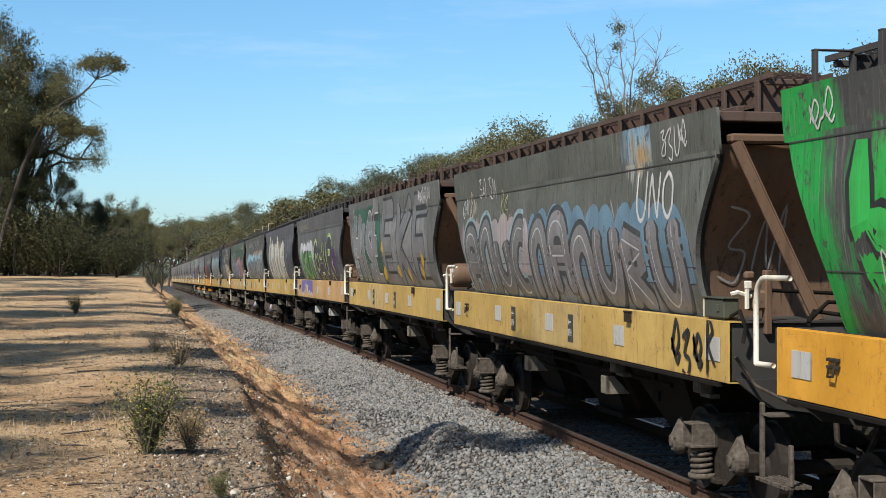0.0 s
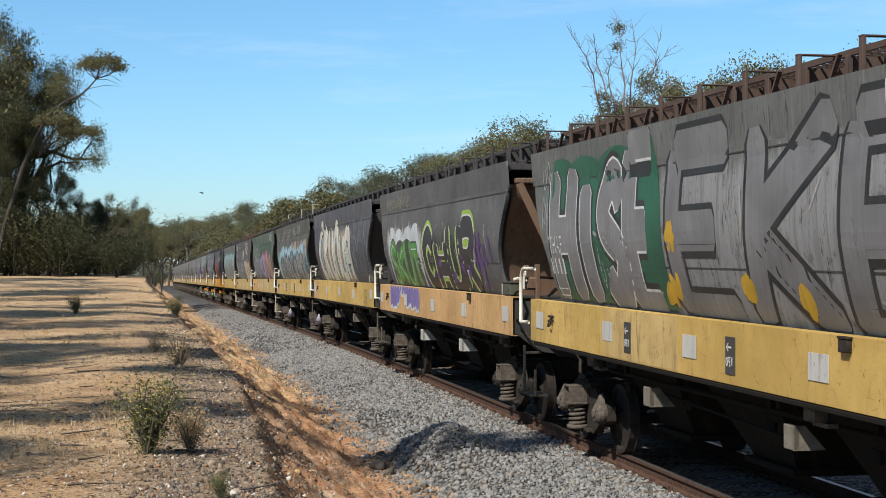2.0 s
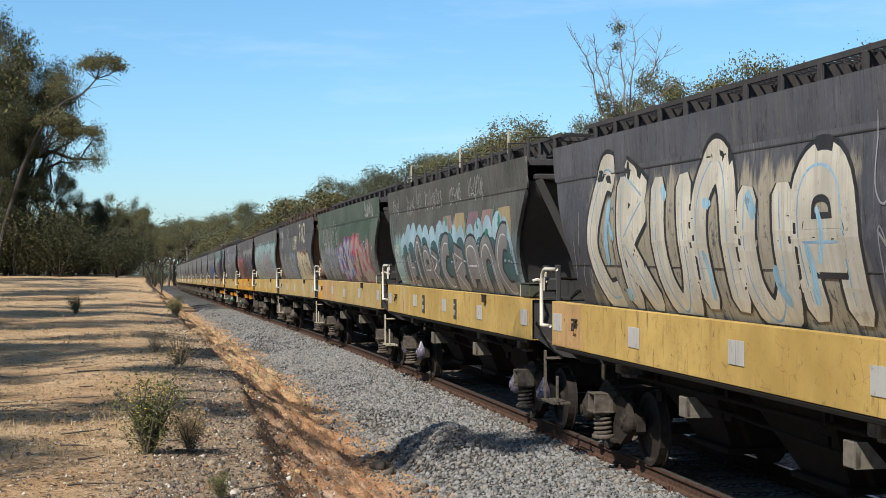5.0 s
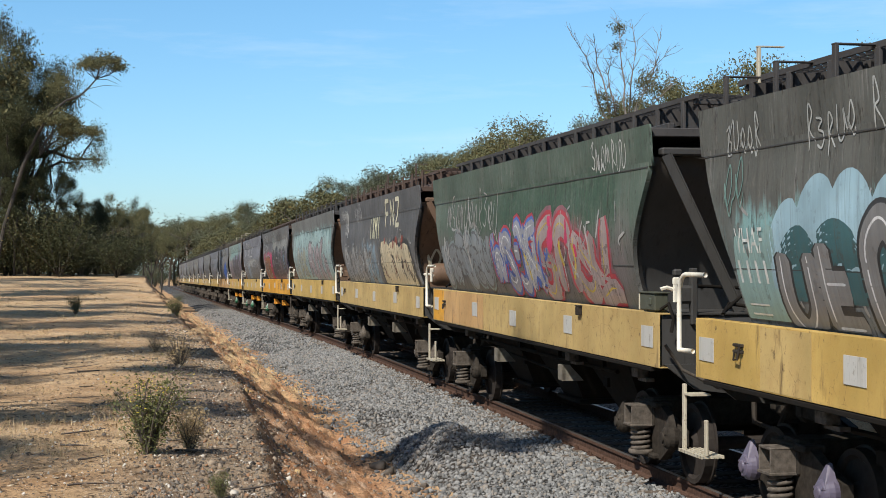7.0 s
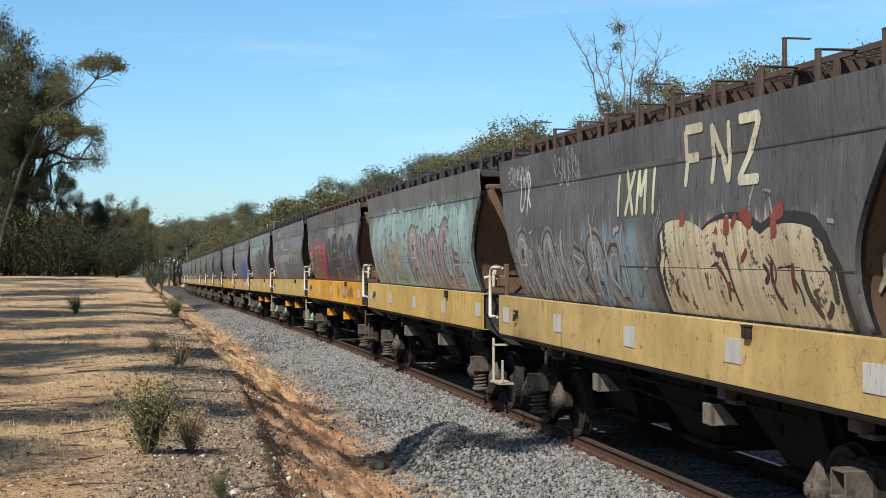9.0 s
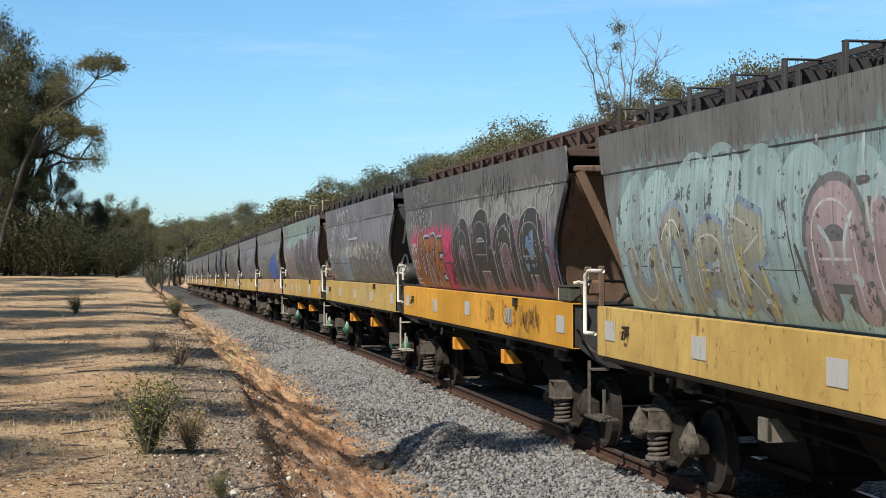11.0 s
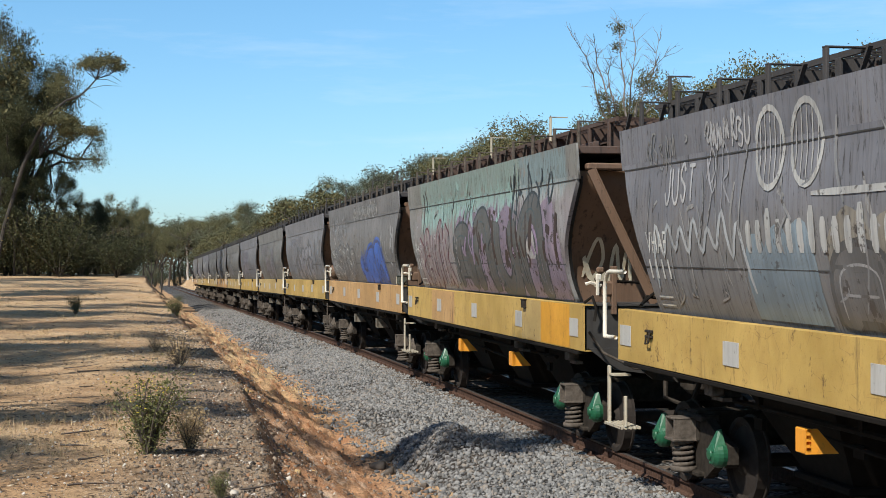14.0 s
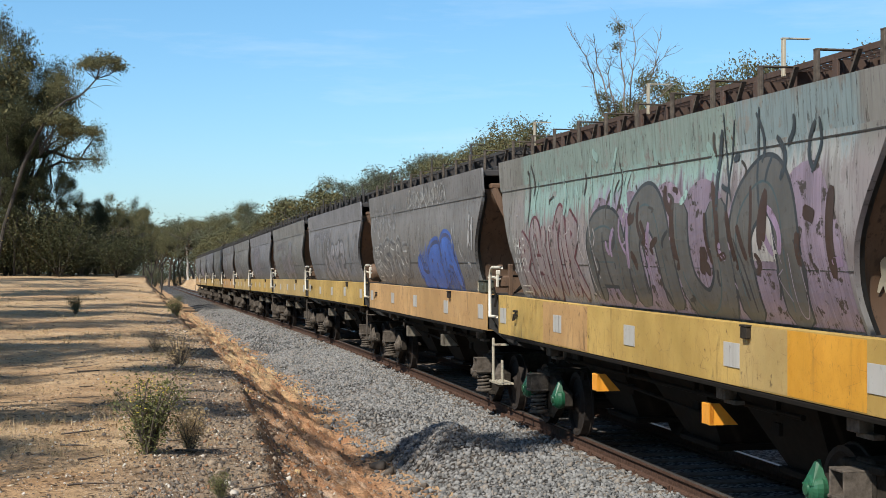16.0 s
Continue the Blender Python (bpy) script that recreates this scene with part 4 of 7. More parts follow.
def seg(a, b, n=5, bow=0.0):
    out = []
    for k in range(n + 1):
        t = k / n
        out.append((a[0] + (b[0] - a[0]) * t + bow * math.sin(t * math.pi), a[1] + (b[1] - a[1]) * t))
    return out


def glyph(rng):
    """Strokes of one made-up wildstyle form in a unit box."""
    lean = rng.uniform(-0.12, 0.12)
    kind = rng.randrange(7)
    if kind == 0:
        st = [seg((0.1, 0), (0.2, 1), bow=0.06), arc(0.35, 0.72, 0.42, 0.28, 2.2, -1.7), seg((0.4, 0.45), (0.9, 0.0), bow=0.06)]
    elif kind == 1:
        st = [arc(0.5, 0.5, 0.4, 0.5, 0.7, 5.4, 14), seg((0.5, 0.45), (0.9, 0.42))]
    elif kind == 2:
        st = [seg((0.05, 0), (0.3, 1)), seg((0.3, 1), (0.55, 0.3)), seg((0.55, 0.3), (0.75, 1)), seg((0.75, 1), (0.95, 0), bow=0.05)]
    elif kind == 3:
        st = [arc(0.5, 0.75, 0.36, 0.25, 0.4, 4.4), arc(0.5, 0.26, 0.38, 0.26, 1.7, -2.6)]
    elif kind == 4:
        st = [seg((0.5, 0), (0.45, 0.95), bow=-0.05), seg((0.02, 0.92), (0.98, 1.0))]
    elif kind == 5:
        st = [seg((0.05, 0), (0.45, 1), bow=-0.05), seg((0.45, 1), (0.95, 0), bow=0.06), seg((0.25, 0.35), (0.8, 0.38))]
    else:
        st = [seg((0.12, 1), (0.15, 0.3)), arc(0.5, 0.3, 0.36, 0.3, 3.14, 6.28), seg((0.86, 0.3), (0.9, 1.0))]
    if rng.random() < 0.5:
        st = [[(1 - x, y) for x, y in s] for s in st]
    if rng.random() < 0.5:
        st = [[(x, 1 - y) for x, y in s] for s in st]
    extra = rng.randrange(3)
    if extra == 0:
        st.append(seg((rng.uniform(-0.2, 0.3), rng.uniform(0.5, 1.0)), (rng.uniform(0.8, 1.4), rng.uniform(0.0, 0.5)), bow=rng.uniform(-0.2, 0.2)))
    elif extra == 1:
        st.append(arc(rng.uniform(0.2, 0.8), rng.uniform(0.3, 0.7), 0.22, 0.18, rng.uniform(0, 3), rng.uniform(4, 6)))
    swell, ph = rng.uniform(0.0, 0.10), rng.uniform(0, 6)
    return [[(x + lean * (y - 0.5) + swell * math.sin(5 * y + ph), y + swell * math.sin(5 * x + ph)) for x, y in s] for s in st]


# strokes of plain capitals and of a few rounded block forms; each pair is a point on a grid of ten by ten
LETTERS = {"C": "98 5a 18 05 12 50 92", "E": "9a 0a|0a 00|00 90|05 75", "F": "00 0a|0a aa|05 75", "H": "00 0a|a0 aa|05 a5", "I": "50 5a", "J": "9a 93 60 30 13", "K": "00 0a|aa 05|05 a0", "M": "00 1a|1a 54|54 9a|9a a0",
           "N": "00 1a|1a 90|90 aa", "O": "5a 18 05 12 50 92 a5 98 5a", "P": "00 0a|0a 7a 98 65 05", "R": "00 0a|0a 7a 98 65 05|45 a0", "S": "98 5a 18 26 84 82 50 12", "T": "50 5a|0a aa", "U": "0a 03 30 70 a3 aa",
           "X": "00 aa|0a a0", "Z": "0a aa|aa 00|00 a0", "1": "10 17 4a 7a 97 90", "2": "10 18 5a 98 90|15 95", "3": "9a 5a 16 13 50 90", "4": "1a 13 50 93 9a", "5": "10 1a|1a 98|98 15|15 90", "6": "1a 10|10 90|15 75"}


def curve(pts, n=4):
    """A smooth line through points."""
    out = []
    for k in range(len(pts) - 1):
        p0, p1, p2, p3 = (Vector(pts[min(max(k + q, 0), len(pts) - 1)]) for q in (-1, 0, 1, 2))
        for q in range(n):
            t = q / n
            out.append(tuple(0.5 * (2 * p1 + (p2 - p0) * t + (2 * p0 - 5 * p1 + 4 * p2 - p3) * t * t + (3 * p1 - p0 - 3 * p2 + p3) * t ** 3)))
    return out + [tuple(pts[-1])]


def letter_strokes(ch, rng):
    lean, grow = rng.uniform(-0.10, 0.10), rng.uniform(-0.06, 0.10)
    out = []
    for stroke in LETTERS[ch].split("|"):
        pts = [(int(p[0], 16) / 10, int(p[1], 16) / 10) for p in stroke.split()]
        line = curve(pts, 6) if len(pts) > 2 else seg(pts[0], pts[1], 14, rng.uniform(-0.05, 0.05))
        out.append([(x + lean * (y - 0.5), y * (1 + grow)) for x, y in line])
    return out


def lettering(wagon, rng, a0, a1, v0, v1, word, fill, edge, halo, shine, worn, wide_edge=0.46, wide_fill=0.32):
    """A large piece: halo, outline, fill and highlights, one above the other. The word is letters, or a count of free forms."""
    layers = [("spray_halo", halo, wide_edge + 0.13, 0.004), ("letter_outline", edge, wide_edge, 0.0065), ("letter_fill", fill, wide_fill, 0.009), ("letter_highlight", shine, 0.024, 0.0115)]
    count = len(word) if isinstance(word, str) else word
    cell = (a1 - a0) / count
    glyphs = []
    for k in range(count):
        h0, h1 = v0 + rng.uniform(-0.05, 0.1), v1 + rng.uniform(-0.22, 0.1)
        st = letter_strokes(word[k], rng) if isinstance(word, str) else glyph(rng)
        x0, xs = (0.10, 0.80) if isinstance(word, str) else (-0.02, 1.04)
        glyphs.append([[(6.0 - 12.0 * (a0 + cell * (k + x0 + xs * x)), h0 + (h1 - h0) * y) for x, y in q] for q in st])
    wide = cell * 12.0
    for name, color, w, off in layers:
        if color is None:
            continue
        for k, g in enumerate(glyphs):
            verts, faces = [], []
            for i, line in enumerate(g):
                if name == "letter_highlight":
                    line = [(x + 0.05 * wide, y + 0.03) for x, y in line[1:-1]]
                ribbon(verts, faces, line, w * min(wide, 1.1) if name != "letter_highlight" else w, off + 0.0003 * i + 0.0001 * (k % 3))
            put_part(name, arrays_mesh(verts, faces), spray(color, worn), wagon)


def cloud(wagon, rng, a0, a1, v0, v1, bumps, color, worn, off=0.001, rise=0.16):
    """A sprayed ground with a scalloped upper edge."""
    verts, faces, n = [], [], bumps * 8
    lift = [rng.uniform(-0.5, 1.0) * rise for _ in range(bumps + 1)]
    for k in range(n + 1):
        t = k / n
        q = t * bumps
        top = v1 + lift[int(q)] * (1 - q % 1) + lift[min(int(q) + 1, bumps)] * (q % 1) + rise * abs(math.sin(q * math.pi)) ** 0.7 - 0.35 * (v1 - v0) * (max(0, 0.06 - t) + max(0, t - 0.94)) / 0.06
        for r in range(15):
            verts.append(on_side(6.0 - 12.0 * (a0 + (a1 - a0) * t), min(v0 + (top - v0) * r / 14, Z_EAVE - 0.02), off))
    for k in range(n):
        for r in range(14):
            b = k * 15 + r
            faces.append((b, b + 1, b + 16, b + 15))
    tagged(put_part("sprayed_ground", arrays_mesh(verts, faces), spray(color, worn), wagon), kind="stuff")


def tag_word(wagon, rng, a0, a1, v, h, word, color, width, worn=0.3, place=on_side, low=Z_SILL + 0.01):
    """A short word in single strokes."""
    verts, faces = [], []
    cell = (a1 - a0) / len(word)
    for k, ch in enumerate(word):
        for i, line in enumerate(letter_strokes(ch, rng)):
            ribbon(verts, faces, [(6.0 - 12.0 * (a0 + cell * (k + 0.12 + 0.7 * x)), v + h * y) for x, y in line], width, 0.013 + 0.0004 * i, place, low)
    tagged(put_part("paint_tag", arrays_mesh(verts, faces), spray(color, worn), wagon), kind="stuff")


def scribble(wagon, rng, a0, a1, v, h, color, width=0.035, worn=0.35, place=on_side, low=Z_SILL + 0.01):
    """A quick illegible tag: loops, arches and slashes run together."""
    verts, faces = [], []
    n = max(2, int((a1 - a0) * 12 / (h * 0.62)))
    w = (a1 - a0) / n
    forms = (((0.0, 0.1), (0.15, 0.95), (0.45, 0.15), (0.6, 0.9), (0.8, 0.1)), ((0.1, 0.3), (0.5, 0.95), (0.8, 0.6), (0.4, 0.25), (0.1, 0.7), (0.6, 0.1), (0.9, 0.3)), ((0.2, 1.0), (0.15, 0.2), (0.5, 0.0), (0.85, 0.4), (0.8, 1.05)),
             ((0.1, 0.9), (0.7, 1.0), (0.3, 0.55), (0.8, 0.4), (0.6, 0.0), (0.1, 0.1)), ((0.3, -0.2), (0.35, 1.15), (0.75, 0.8), (0.4, 0.45), (0.95, 0.05)))
    line, runs = [], []
    for k in range(n):
        c = a0 + w * (k + 0.05)
        dip = 0.15 * math.sin(1.7 * k + 10 * a0)
        line += [(6.0 - 12.0 * (c + w * 0.95 * x), v + h * (y * rng.uniform(0.85, 1.15) + dip)) for x, y in rng.choice(forms)]
        if rng.random() < 0.5 or k == n - 1:
            runs.append(line)
            line = []
    for i, pts in enumerate(runs):
        ribbon(verts, faces, curve(pts, 5), width * 0.8, 0.0125 + 0.0004 * (i % 8), place, low)
    tagged(put_part("paint_tag", arrays_mesh(verts, faces), spray(color, worn), wagon), kind="stuff")


def streaks(wagon, rng, a0, a1, v0, v1, count, color, worn=0.6, width=0.12, off=0.0118):
    """Broad broken strokes, what is left of older pieces."""
    verts, faces = [], []
    for k in range(count):
        u = 6.0 - 12.0 * rng.uniform(a0, a1)
        a, b = sorted((rng.uniform(v0, v1), rng.uniform(v0, v1)))
        line = seg((u, a), (u + rng.uniform(-0.22, 0.22), b), 9, rng.uniform(-0.14, 0.14))
        ribbon(verts, faces, line, width * rng.uniform(0.5, 1.4), off + 0.0001 * (k % 12))
    tagged(put_part("old_paint", arrays_mesh(verts, faces), spray(color, worn), wagon), kind="stuff")


SILVER, WHITE, BLACK, CREAM = (0.30, 0.30, 0.31), (0.62, 0.62, 0.60), (0.012, 0.012, 0.013), (0.62, 0.55, 0.40)
TEAL, PINK, BLUE = (0.26, 0.50, 0.50), (0.52, 0.30, 0.36), (0.05, 0.12, 0.42)
GREEN, RED = (0.02, 0.40, 0.06), (0.42, 0.03, 0.05)
GREY, MAGENTA, YELLOW, SKYB = (0.10, 0.10, 0.105), (0.62, 0.035, 0.13), (0.55, 0.40, 0.04), (0.25, 0.42, 0.58)

# base, haze, haze top, haze amount, sill, end, roof, caps, brackets
LIVERY = {
    0: ((0.016, 0.017, 0.016), (0.03, 0.035, 0.03), 3.2, 0.3, "fresh", RUST_BROWN, ROOF_DARK, BOGIE_GREY, DULL_BRACKET),
    1: ((0.034, 0.037, 0.031), (0.20, 0.20, 0.20), 3.05, 0.75, "yellow", RUST_BROWN, ROOF_IRON, BOGIE_GREY, DULL_BRACKET),
    2: ((0.042, 0.045, 0.043), (0.12, 0.12, 0.12), 3.3, 0.5, "yellow", RUST_BROWN, ROOF_IRON, BOGIE_GREY, DULL_BRACKET),
    3: ((0.036, 0.037, 0.038), (0.08, 0.075, 0.075), 3.3, 0.4, "tan", RUST_BROWN, ROOF_DARK, BOGIE_DARK, REFLECTOR),
    4: ((0.032, 0.034, 0.040), (0.05, 0.05, 0.055), 3.0, 0.5, "yellow", DARK_END, ROOF_DARK, BOGIE_DARK, DULL_BRACKET),
    5: ((0.030, 0.031, 0.027), (0.20, 0.27, 0.28), 2.9, 0.7, "yellow", DARK_END, ROOF_DARK, CAP_VIOLET, DULL_BRACKET),
    6: ((0.027, 0.040, 0.030), (0.15, 0.13, 0.125), 2.9, 0.7, "pale", DARK_END, ROOF_DARK, BOGIE_DARK, DULL_BRACKET),
    7: ((0.031, 0.032, 0.034), (0.17, 0.16, 0.15), 2.75, 0.75, "pale", RUST_BROWN, ROOF_IRON, BOGIE_GREY, DULL_BRACKET),
    8: ((0.050, 0.052, 0.050), (0.22, 0.25, 0.25), 3.3, 0.6, "yellow", RUST_BROWN, ROOF_DARK, BOGIE_GREY, DULL_BRACKET),
    9: ((0.036, 0.036, 0.038), (0.13, 0.11, 0.12), 3.1, 0.7, "fresh", RUST_BROWN, ROOF_IRON, BOGIE_DARK, ORANGE_PAINT),
    10: ((0.062, 0.064, 0.072), (0.20, 0.19, 0.185), 3.0, 0.7, "yellow", DARK_END, ROOF_DARK, CAP_GREEN, ORANGE_PAINT),
    11: ((0.085, 0.085, 0.078), (0.27, 0.24, 0.25), 3.5, 0.75, "yellow", RUST_BROWN, ROOF_IRON, CAP_GREEN, ORANGE_PAINT),
    12: ((0.070, 0.070, 0.070), (0.17, 0.165, 0.155), 3.1, 0.7, "tan", RUST_BROWN, ROOF_DARK, BOGIE_GREY, DULL_BRACKET),
    13: ((0.075, 0.076, 0.080), (0.16, 0.16, 0.165), 3.3, 0.6, "yellow", RUST_BROWN, ROOF_DARK, BOGIE_GREY, DULL_BRACKET),
    14: ((0.070, 0.070, 0.066), (0.15, 0.145, 0.13), 3.0, 0.5, "pale", RUST_BROWN, ROOF_DARK, BOGIE_GREY, DULL_BRACKET),
}


# sprayed clouds of colour: colour, from and to along the wagon, lower and upper height, strength
PATCHES = {
    0: [((0.015, 0.30, 0.055), -0.05, 0.045, 1.5, 4.6, 1.0), (GREEN, 0.10, 0.16, 2.0, 3.6, 0.8), ((0.02, 0.24, 0.05), 0.20, 0.5, 2.4, 2.9, 0.5)],
    1: [(PINK, 0.02, 0.40, 2.7, 3.05, 0.6), (SKYB, 0.36, 0.92, 2.75, 3.05, 0.55), (SILVER, 0.02, 0.95, 1.9, 2.8, 0.55), ((0.25, 0.42, 0.55), 0.80, 0.86, 3.55, 4.1, 0.9), ((0.45, 0.28, 0.08), 0.81, 0.855, 3.55, 3.85, 0.9)],
    2: [(SILVER, 0.03, 0.40, 1.9, 3.6, 0.5), ((0.04, 0.13, 0.09), 0.03, 0.36, 3.3, 3.7, 0.7), (SILVER, 0.42, 0.92, 1.9, 3.5, 0.55)],
    3: [(WHITE, 0.06, 0.42, 2.3, 3.15, 0.55), ((0.10, 0.08, 0.26), 0.08, 0.44, 1.9, 2.2, 0.7), (BLACK, 0.44, 0.84, 1.9, 3.0, 0.6)],
    4: [(CREAM, 0.10, 0.72, 1.9, 3.4, 0.8), ((0.02, 0.022, 0.035), 0.02, 0.98, 1.9, 3.5, 0.35)],
    5: [(TEAL, 0.03, 0.95, 2.65, 3.0, 0.6), ((0.16, 0.15, 0.15), 0.03, 0.95, 1.9, 2.7, 0.6), ((0.40, 0.55, 0.60), 0.50, 0.95, 2.7, 3.1, 0.6)],
    6: [((0.03, 0.075, 0.045), 0.30, 0.95, 3.0, 3.6, 0.6), ((0.16, 0.13, 0.13), 0.02, 0.95, 1.9, 2.7, 0.6), ((0.30, 0.06, 0.08), 0.62, 0.80, 2.5, 3.0, 0.55)],
    7: [((0.24, 0.235, 0.22), 0.02, 0.55, 1.9, 2.75, 0.6), ((0.24, 0.36, 0.45), 0.36, 0.52, 1.9, 2.9, 0.55), (CREAM, 0.60, 0.92, 1.9, 2.85, 0.6)],
    8: [(TEAL, 0.04, 0.99, 2.6, 3.6, 0.4)],
    9: [(MAGENTA, 0.04, 0.40, 1.95, 3.1, 0.75), ((0.24, 0.18, 0.24), 0.42, 0.97, 1.9, 3.0, 0.55), (BLUE, 0.80, 0.97, 2.5, 2.9, 0.4), ((0.33, 0.33, 0.30), 0.45, 0.99, 3.0, 3.6, 0.6), ((0.16, 0.16, 0.15), 0.02, 0.99, 3.6, 4.2, 0.5)],
    10: [((0.21, 0.205, 0.195), 0.05, 0.95, 1.9, 2.9, 0.5), ((0.30, 0.29, 0.25), 0.45, 0.80, 2.2, 2.8, 0.5)],
    11: [((0.27, 0.44, 0.40), 0.10, 0.78, 3.15, 4.1, 0.75), ((0.20, 0.205, 0.18), 0.0, 0.99, 3.62, 4.1, 0.45), ((0.30, 0.21, 0.34), 0.40, 0.95, 2.55, 3.35, 0.65), ((0.36, 0.32, 0.32), 0.06, 0.37, 1.9, 3.0, 0.6),
         ((0.105, 0.105, 0.098), 0.38, 0.90, 1.9, 2.65, 0.85), ((0.42, 0.44, 0.43), 0.74, 0.98, 2.9, 3.6, 0.6), ((0.07, 0.035, 0.025), 0.55, 0.97, 2.5, 3.3, 0.5), ((0.22, 0.33, 0.36), 0.78, 1.0, 3.5, 4.1, 0.6)],
    12: [((0.21, 0.20, 0.19), 0.02, 0.55, 2.0, 3.3, 0.5), (BLUE, 0.54, 0.84, 1.9, 2.65, 0.75)],
    13: [((0.24, 0.24, 0.25), 0.2, 0.9, 2.0, 3.8, 0.5)],
}


def paint_wagon(k, w, rng):
    """What has been sprayed on each wagon, from its rear end (0) to its front end (1)."""
    if k > 0:
        streaks(w, rng, 0.02, 0.98, 2.0, 3.3, 24, (0.30, 0.295, 0.285), 0.65, 0.035, 0.0)
    if k == 9:
        streaks(w, rng, 0.45, 0.98, 2.4, 3.6, 34, (0.38, 0.38, 0.34), 0.6, 0.03)
        streaks(w, rng, 0.02, 0.98, 2.0, 3.0, 22, (0.035, 0.034, 0.034), 0.3, 0.05)
    if k == 0:
        lettering(w, rng, 0.08, 0.30, 2.0, 3.5, 2, GREEN, BLACK, None, None, 0.15)
        scribble(w, rng, 0.10, 0.24, 2.05, 0.5, WHITE, 0.03)
        scribble(w, rng, 0.005, 0.05, 3.62, 0.3, WHITE, 0.03)
        lettering(w, rng, 0.32, 0.9, 2.0, 3.7, 4, GREEN, BLACK, None, WHITE, 0.2)
    elif k == 1:
        cloud(w, rng, 0.03, 0.42, 2.3, 2.98, 7, (0.36, 0.31, 0.31), 0.3)
        cloud(w, rng, 0.40, 0.97, 2.3, 3.02, 11, (0.13, 0.23, 0.31), 0.25, 0.002)
        lettering(w, rng, 0.04, 0.40, 2.0, 2.92, "2143", (0.16, 0.16, 0.16), (0.05, 0.055, 0.06), (0.26, 0.36, 0.38), (0.5, 0.5, 0.5), 0.4)
        lettering(w, rng, 0.41, 0.95, 2.0, 2.95, "121454", (0.21, 0.205, 0.21), (0.045, 0.05, 0.055), None, (0.5, 0.5, 0.5), 0.4)
        tag_word(w, rng, 0.83, 0.94, 3.0, 0.5, "UNO", WHITE, 0.05)
        for a, color in ((0.02, WHITE), (0.07, CREAM), (0.13, WHITE), (0.19, WHITE), (0.26, (0.45, 0.45, 0.2))):
            scribble(w, rng, a, a + 0.05, 3.2 + 0.3 * (a * 40 % 2 > 1), 0.34, color, 0.026)
        scribble(w, rng, 0.90, 0.97, 3.65, 0.3, WHITE, 0.03)
    elif k == 2:
        cloud(w, rng, 0.04, 0.43, 2.0, 3.75, 4, (0.012, 0.10, 0.055), 0.2, 0.001, 0.1)
        lettering(w, rng, 0.055, 0.42, 1.95, 3.72, "HISE", (0.19, 0.19, 0.195), (0.62, 0.62, 0.62), (0.018, 0.02, 0.02), None, 0.15, 0.485, 0.43)
        lettering(w, rng, 0.45, 0.97, 1.95, 3.72, "EKE", (0.165, 0.165, 0.17), (0.015, 0.016, 0.017), None, None, 0.2, 0.50, 0.38)
        streaks(w, rng, 0.42, 0.46, 2.05, 2.9, 4, (0.55, 0.33, 0.02), 0.15, 0.25)
        streaks(w, rng, 0.60, 0.95, 2.05, 2.6, 5, (0.55, 0.33, 0.02), 0.2, 0.2)
        scribble(w, rng, 0.01, 0.05, 3.5, 0.3, (0.4, 0.4, 0.38), 0.025)
        scribble(w, rng, 0.01, 0.04, 3.0, 0.3, (0.4, 0.4, 0.38), 0.025)
        scribble(w, rng, 0.86, 0.97, 3.68, 0.26, WHITE, 0.03)
    elif k == 3:
        cloud(w, rng, 0.07, 0.40, 1.98, 3.05, 4, (0.50, 0.53, 0.55), 0.15)
        cloud(w, rng, 0.08, 0.39, 1.98, 2.78, 4, (0.045, 0.055, 0.045), 0.1, 0.003, 0.1)
        lettering(w, rng, 0.085, 0.385, 1.98, 2.85, "SKUT", (0.075, 0.26, 0.045), (0.05, 0.06, 0.05), None, (0.55, 0.62, 0.55), 0.15, 0.44, 0.34)
        lettering(w, rng, 0.43, 0.84, 1.98, 3.0, "CHUR", (0.024, 0.022, 0.024), (0.62, 0.62, 0.60), (0.30, 0.46, 0.05), None, 0.12, 0.40, 0.34)
        streaks(w, rng, 0.45, 0.84, 2.1, 2.6, 6, (0.12, 0.04, 0.25), 0.2, 0.12)
        streaks(w, rng, 0.85, 0.95, 2.0, 3.0, 8, (0.09, 0.03, 0.17), 0.3, 0.16)
        scribble(w, rng, 0.05, 0.30, 3.66, 0.2, (0.30, 0.30, 0.22), 0.02)
        scribble(w, rng, 0.01, 0.06, 2.3, 0.8, (0.25, 0.25, 0.24), 0.02)
    elif k == 4:
        lettering(w, rng, 0.10, 0.72, 1.98, 3.5, "354142", (0.60, 0.56, 0.46), (0.015, 0.015, 0.018), None, SKYB, 0.2, 0.50, 0.40)
        streaks(w, rng, 0.12, 0.70, 2.1, 3.4, 10, (0.30, 0.50, 0.62), 0.3, 0.11)
        scribble(w, rng, 0.74, 0.97, 2.9, 0.7, (0.3, 0.3, 0.32), 0.025)
        scribble(w, rng, 0.74, 0.95, 2.15, 0.5, (0.22, 0.22, 0.24), 0.025)
    elif k == 5:
        for q in range(5):
            cloud(w, rng, 0.50 + 0.095 * q, 0.585 + 0.095 * q, 2.7, 3.32, 1, ((0.26, 0.16, 0.14), (0.36, 0.28, 0.14), (0.22, 0.13, 0.15))[q % 3], 0.25, 0.0005, 0.02)
        cloud(w, rng, 0.03, 0.12, 2.0, 2.62, 3, (0.26, 0.40, 0.38), 0.25)
        cloud(w, rng, 0.10, 0.97, 2.3, 2.95, 15, (0.30, 0.45, 0.52), 0.15, 0.002, 0.2)
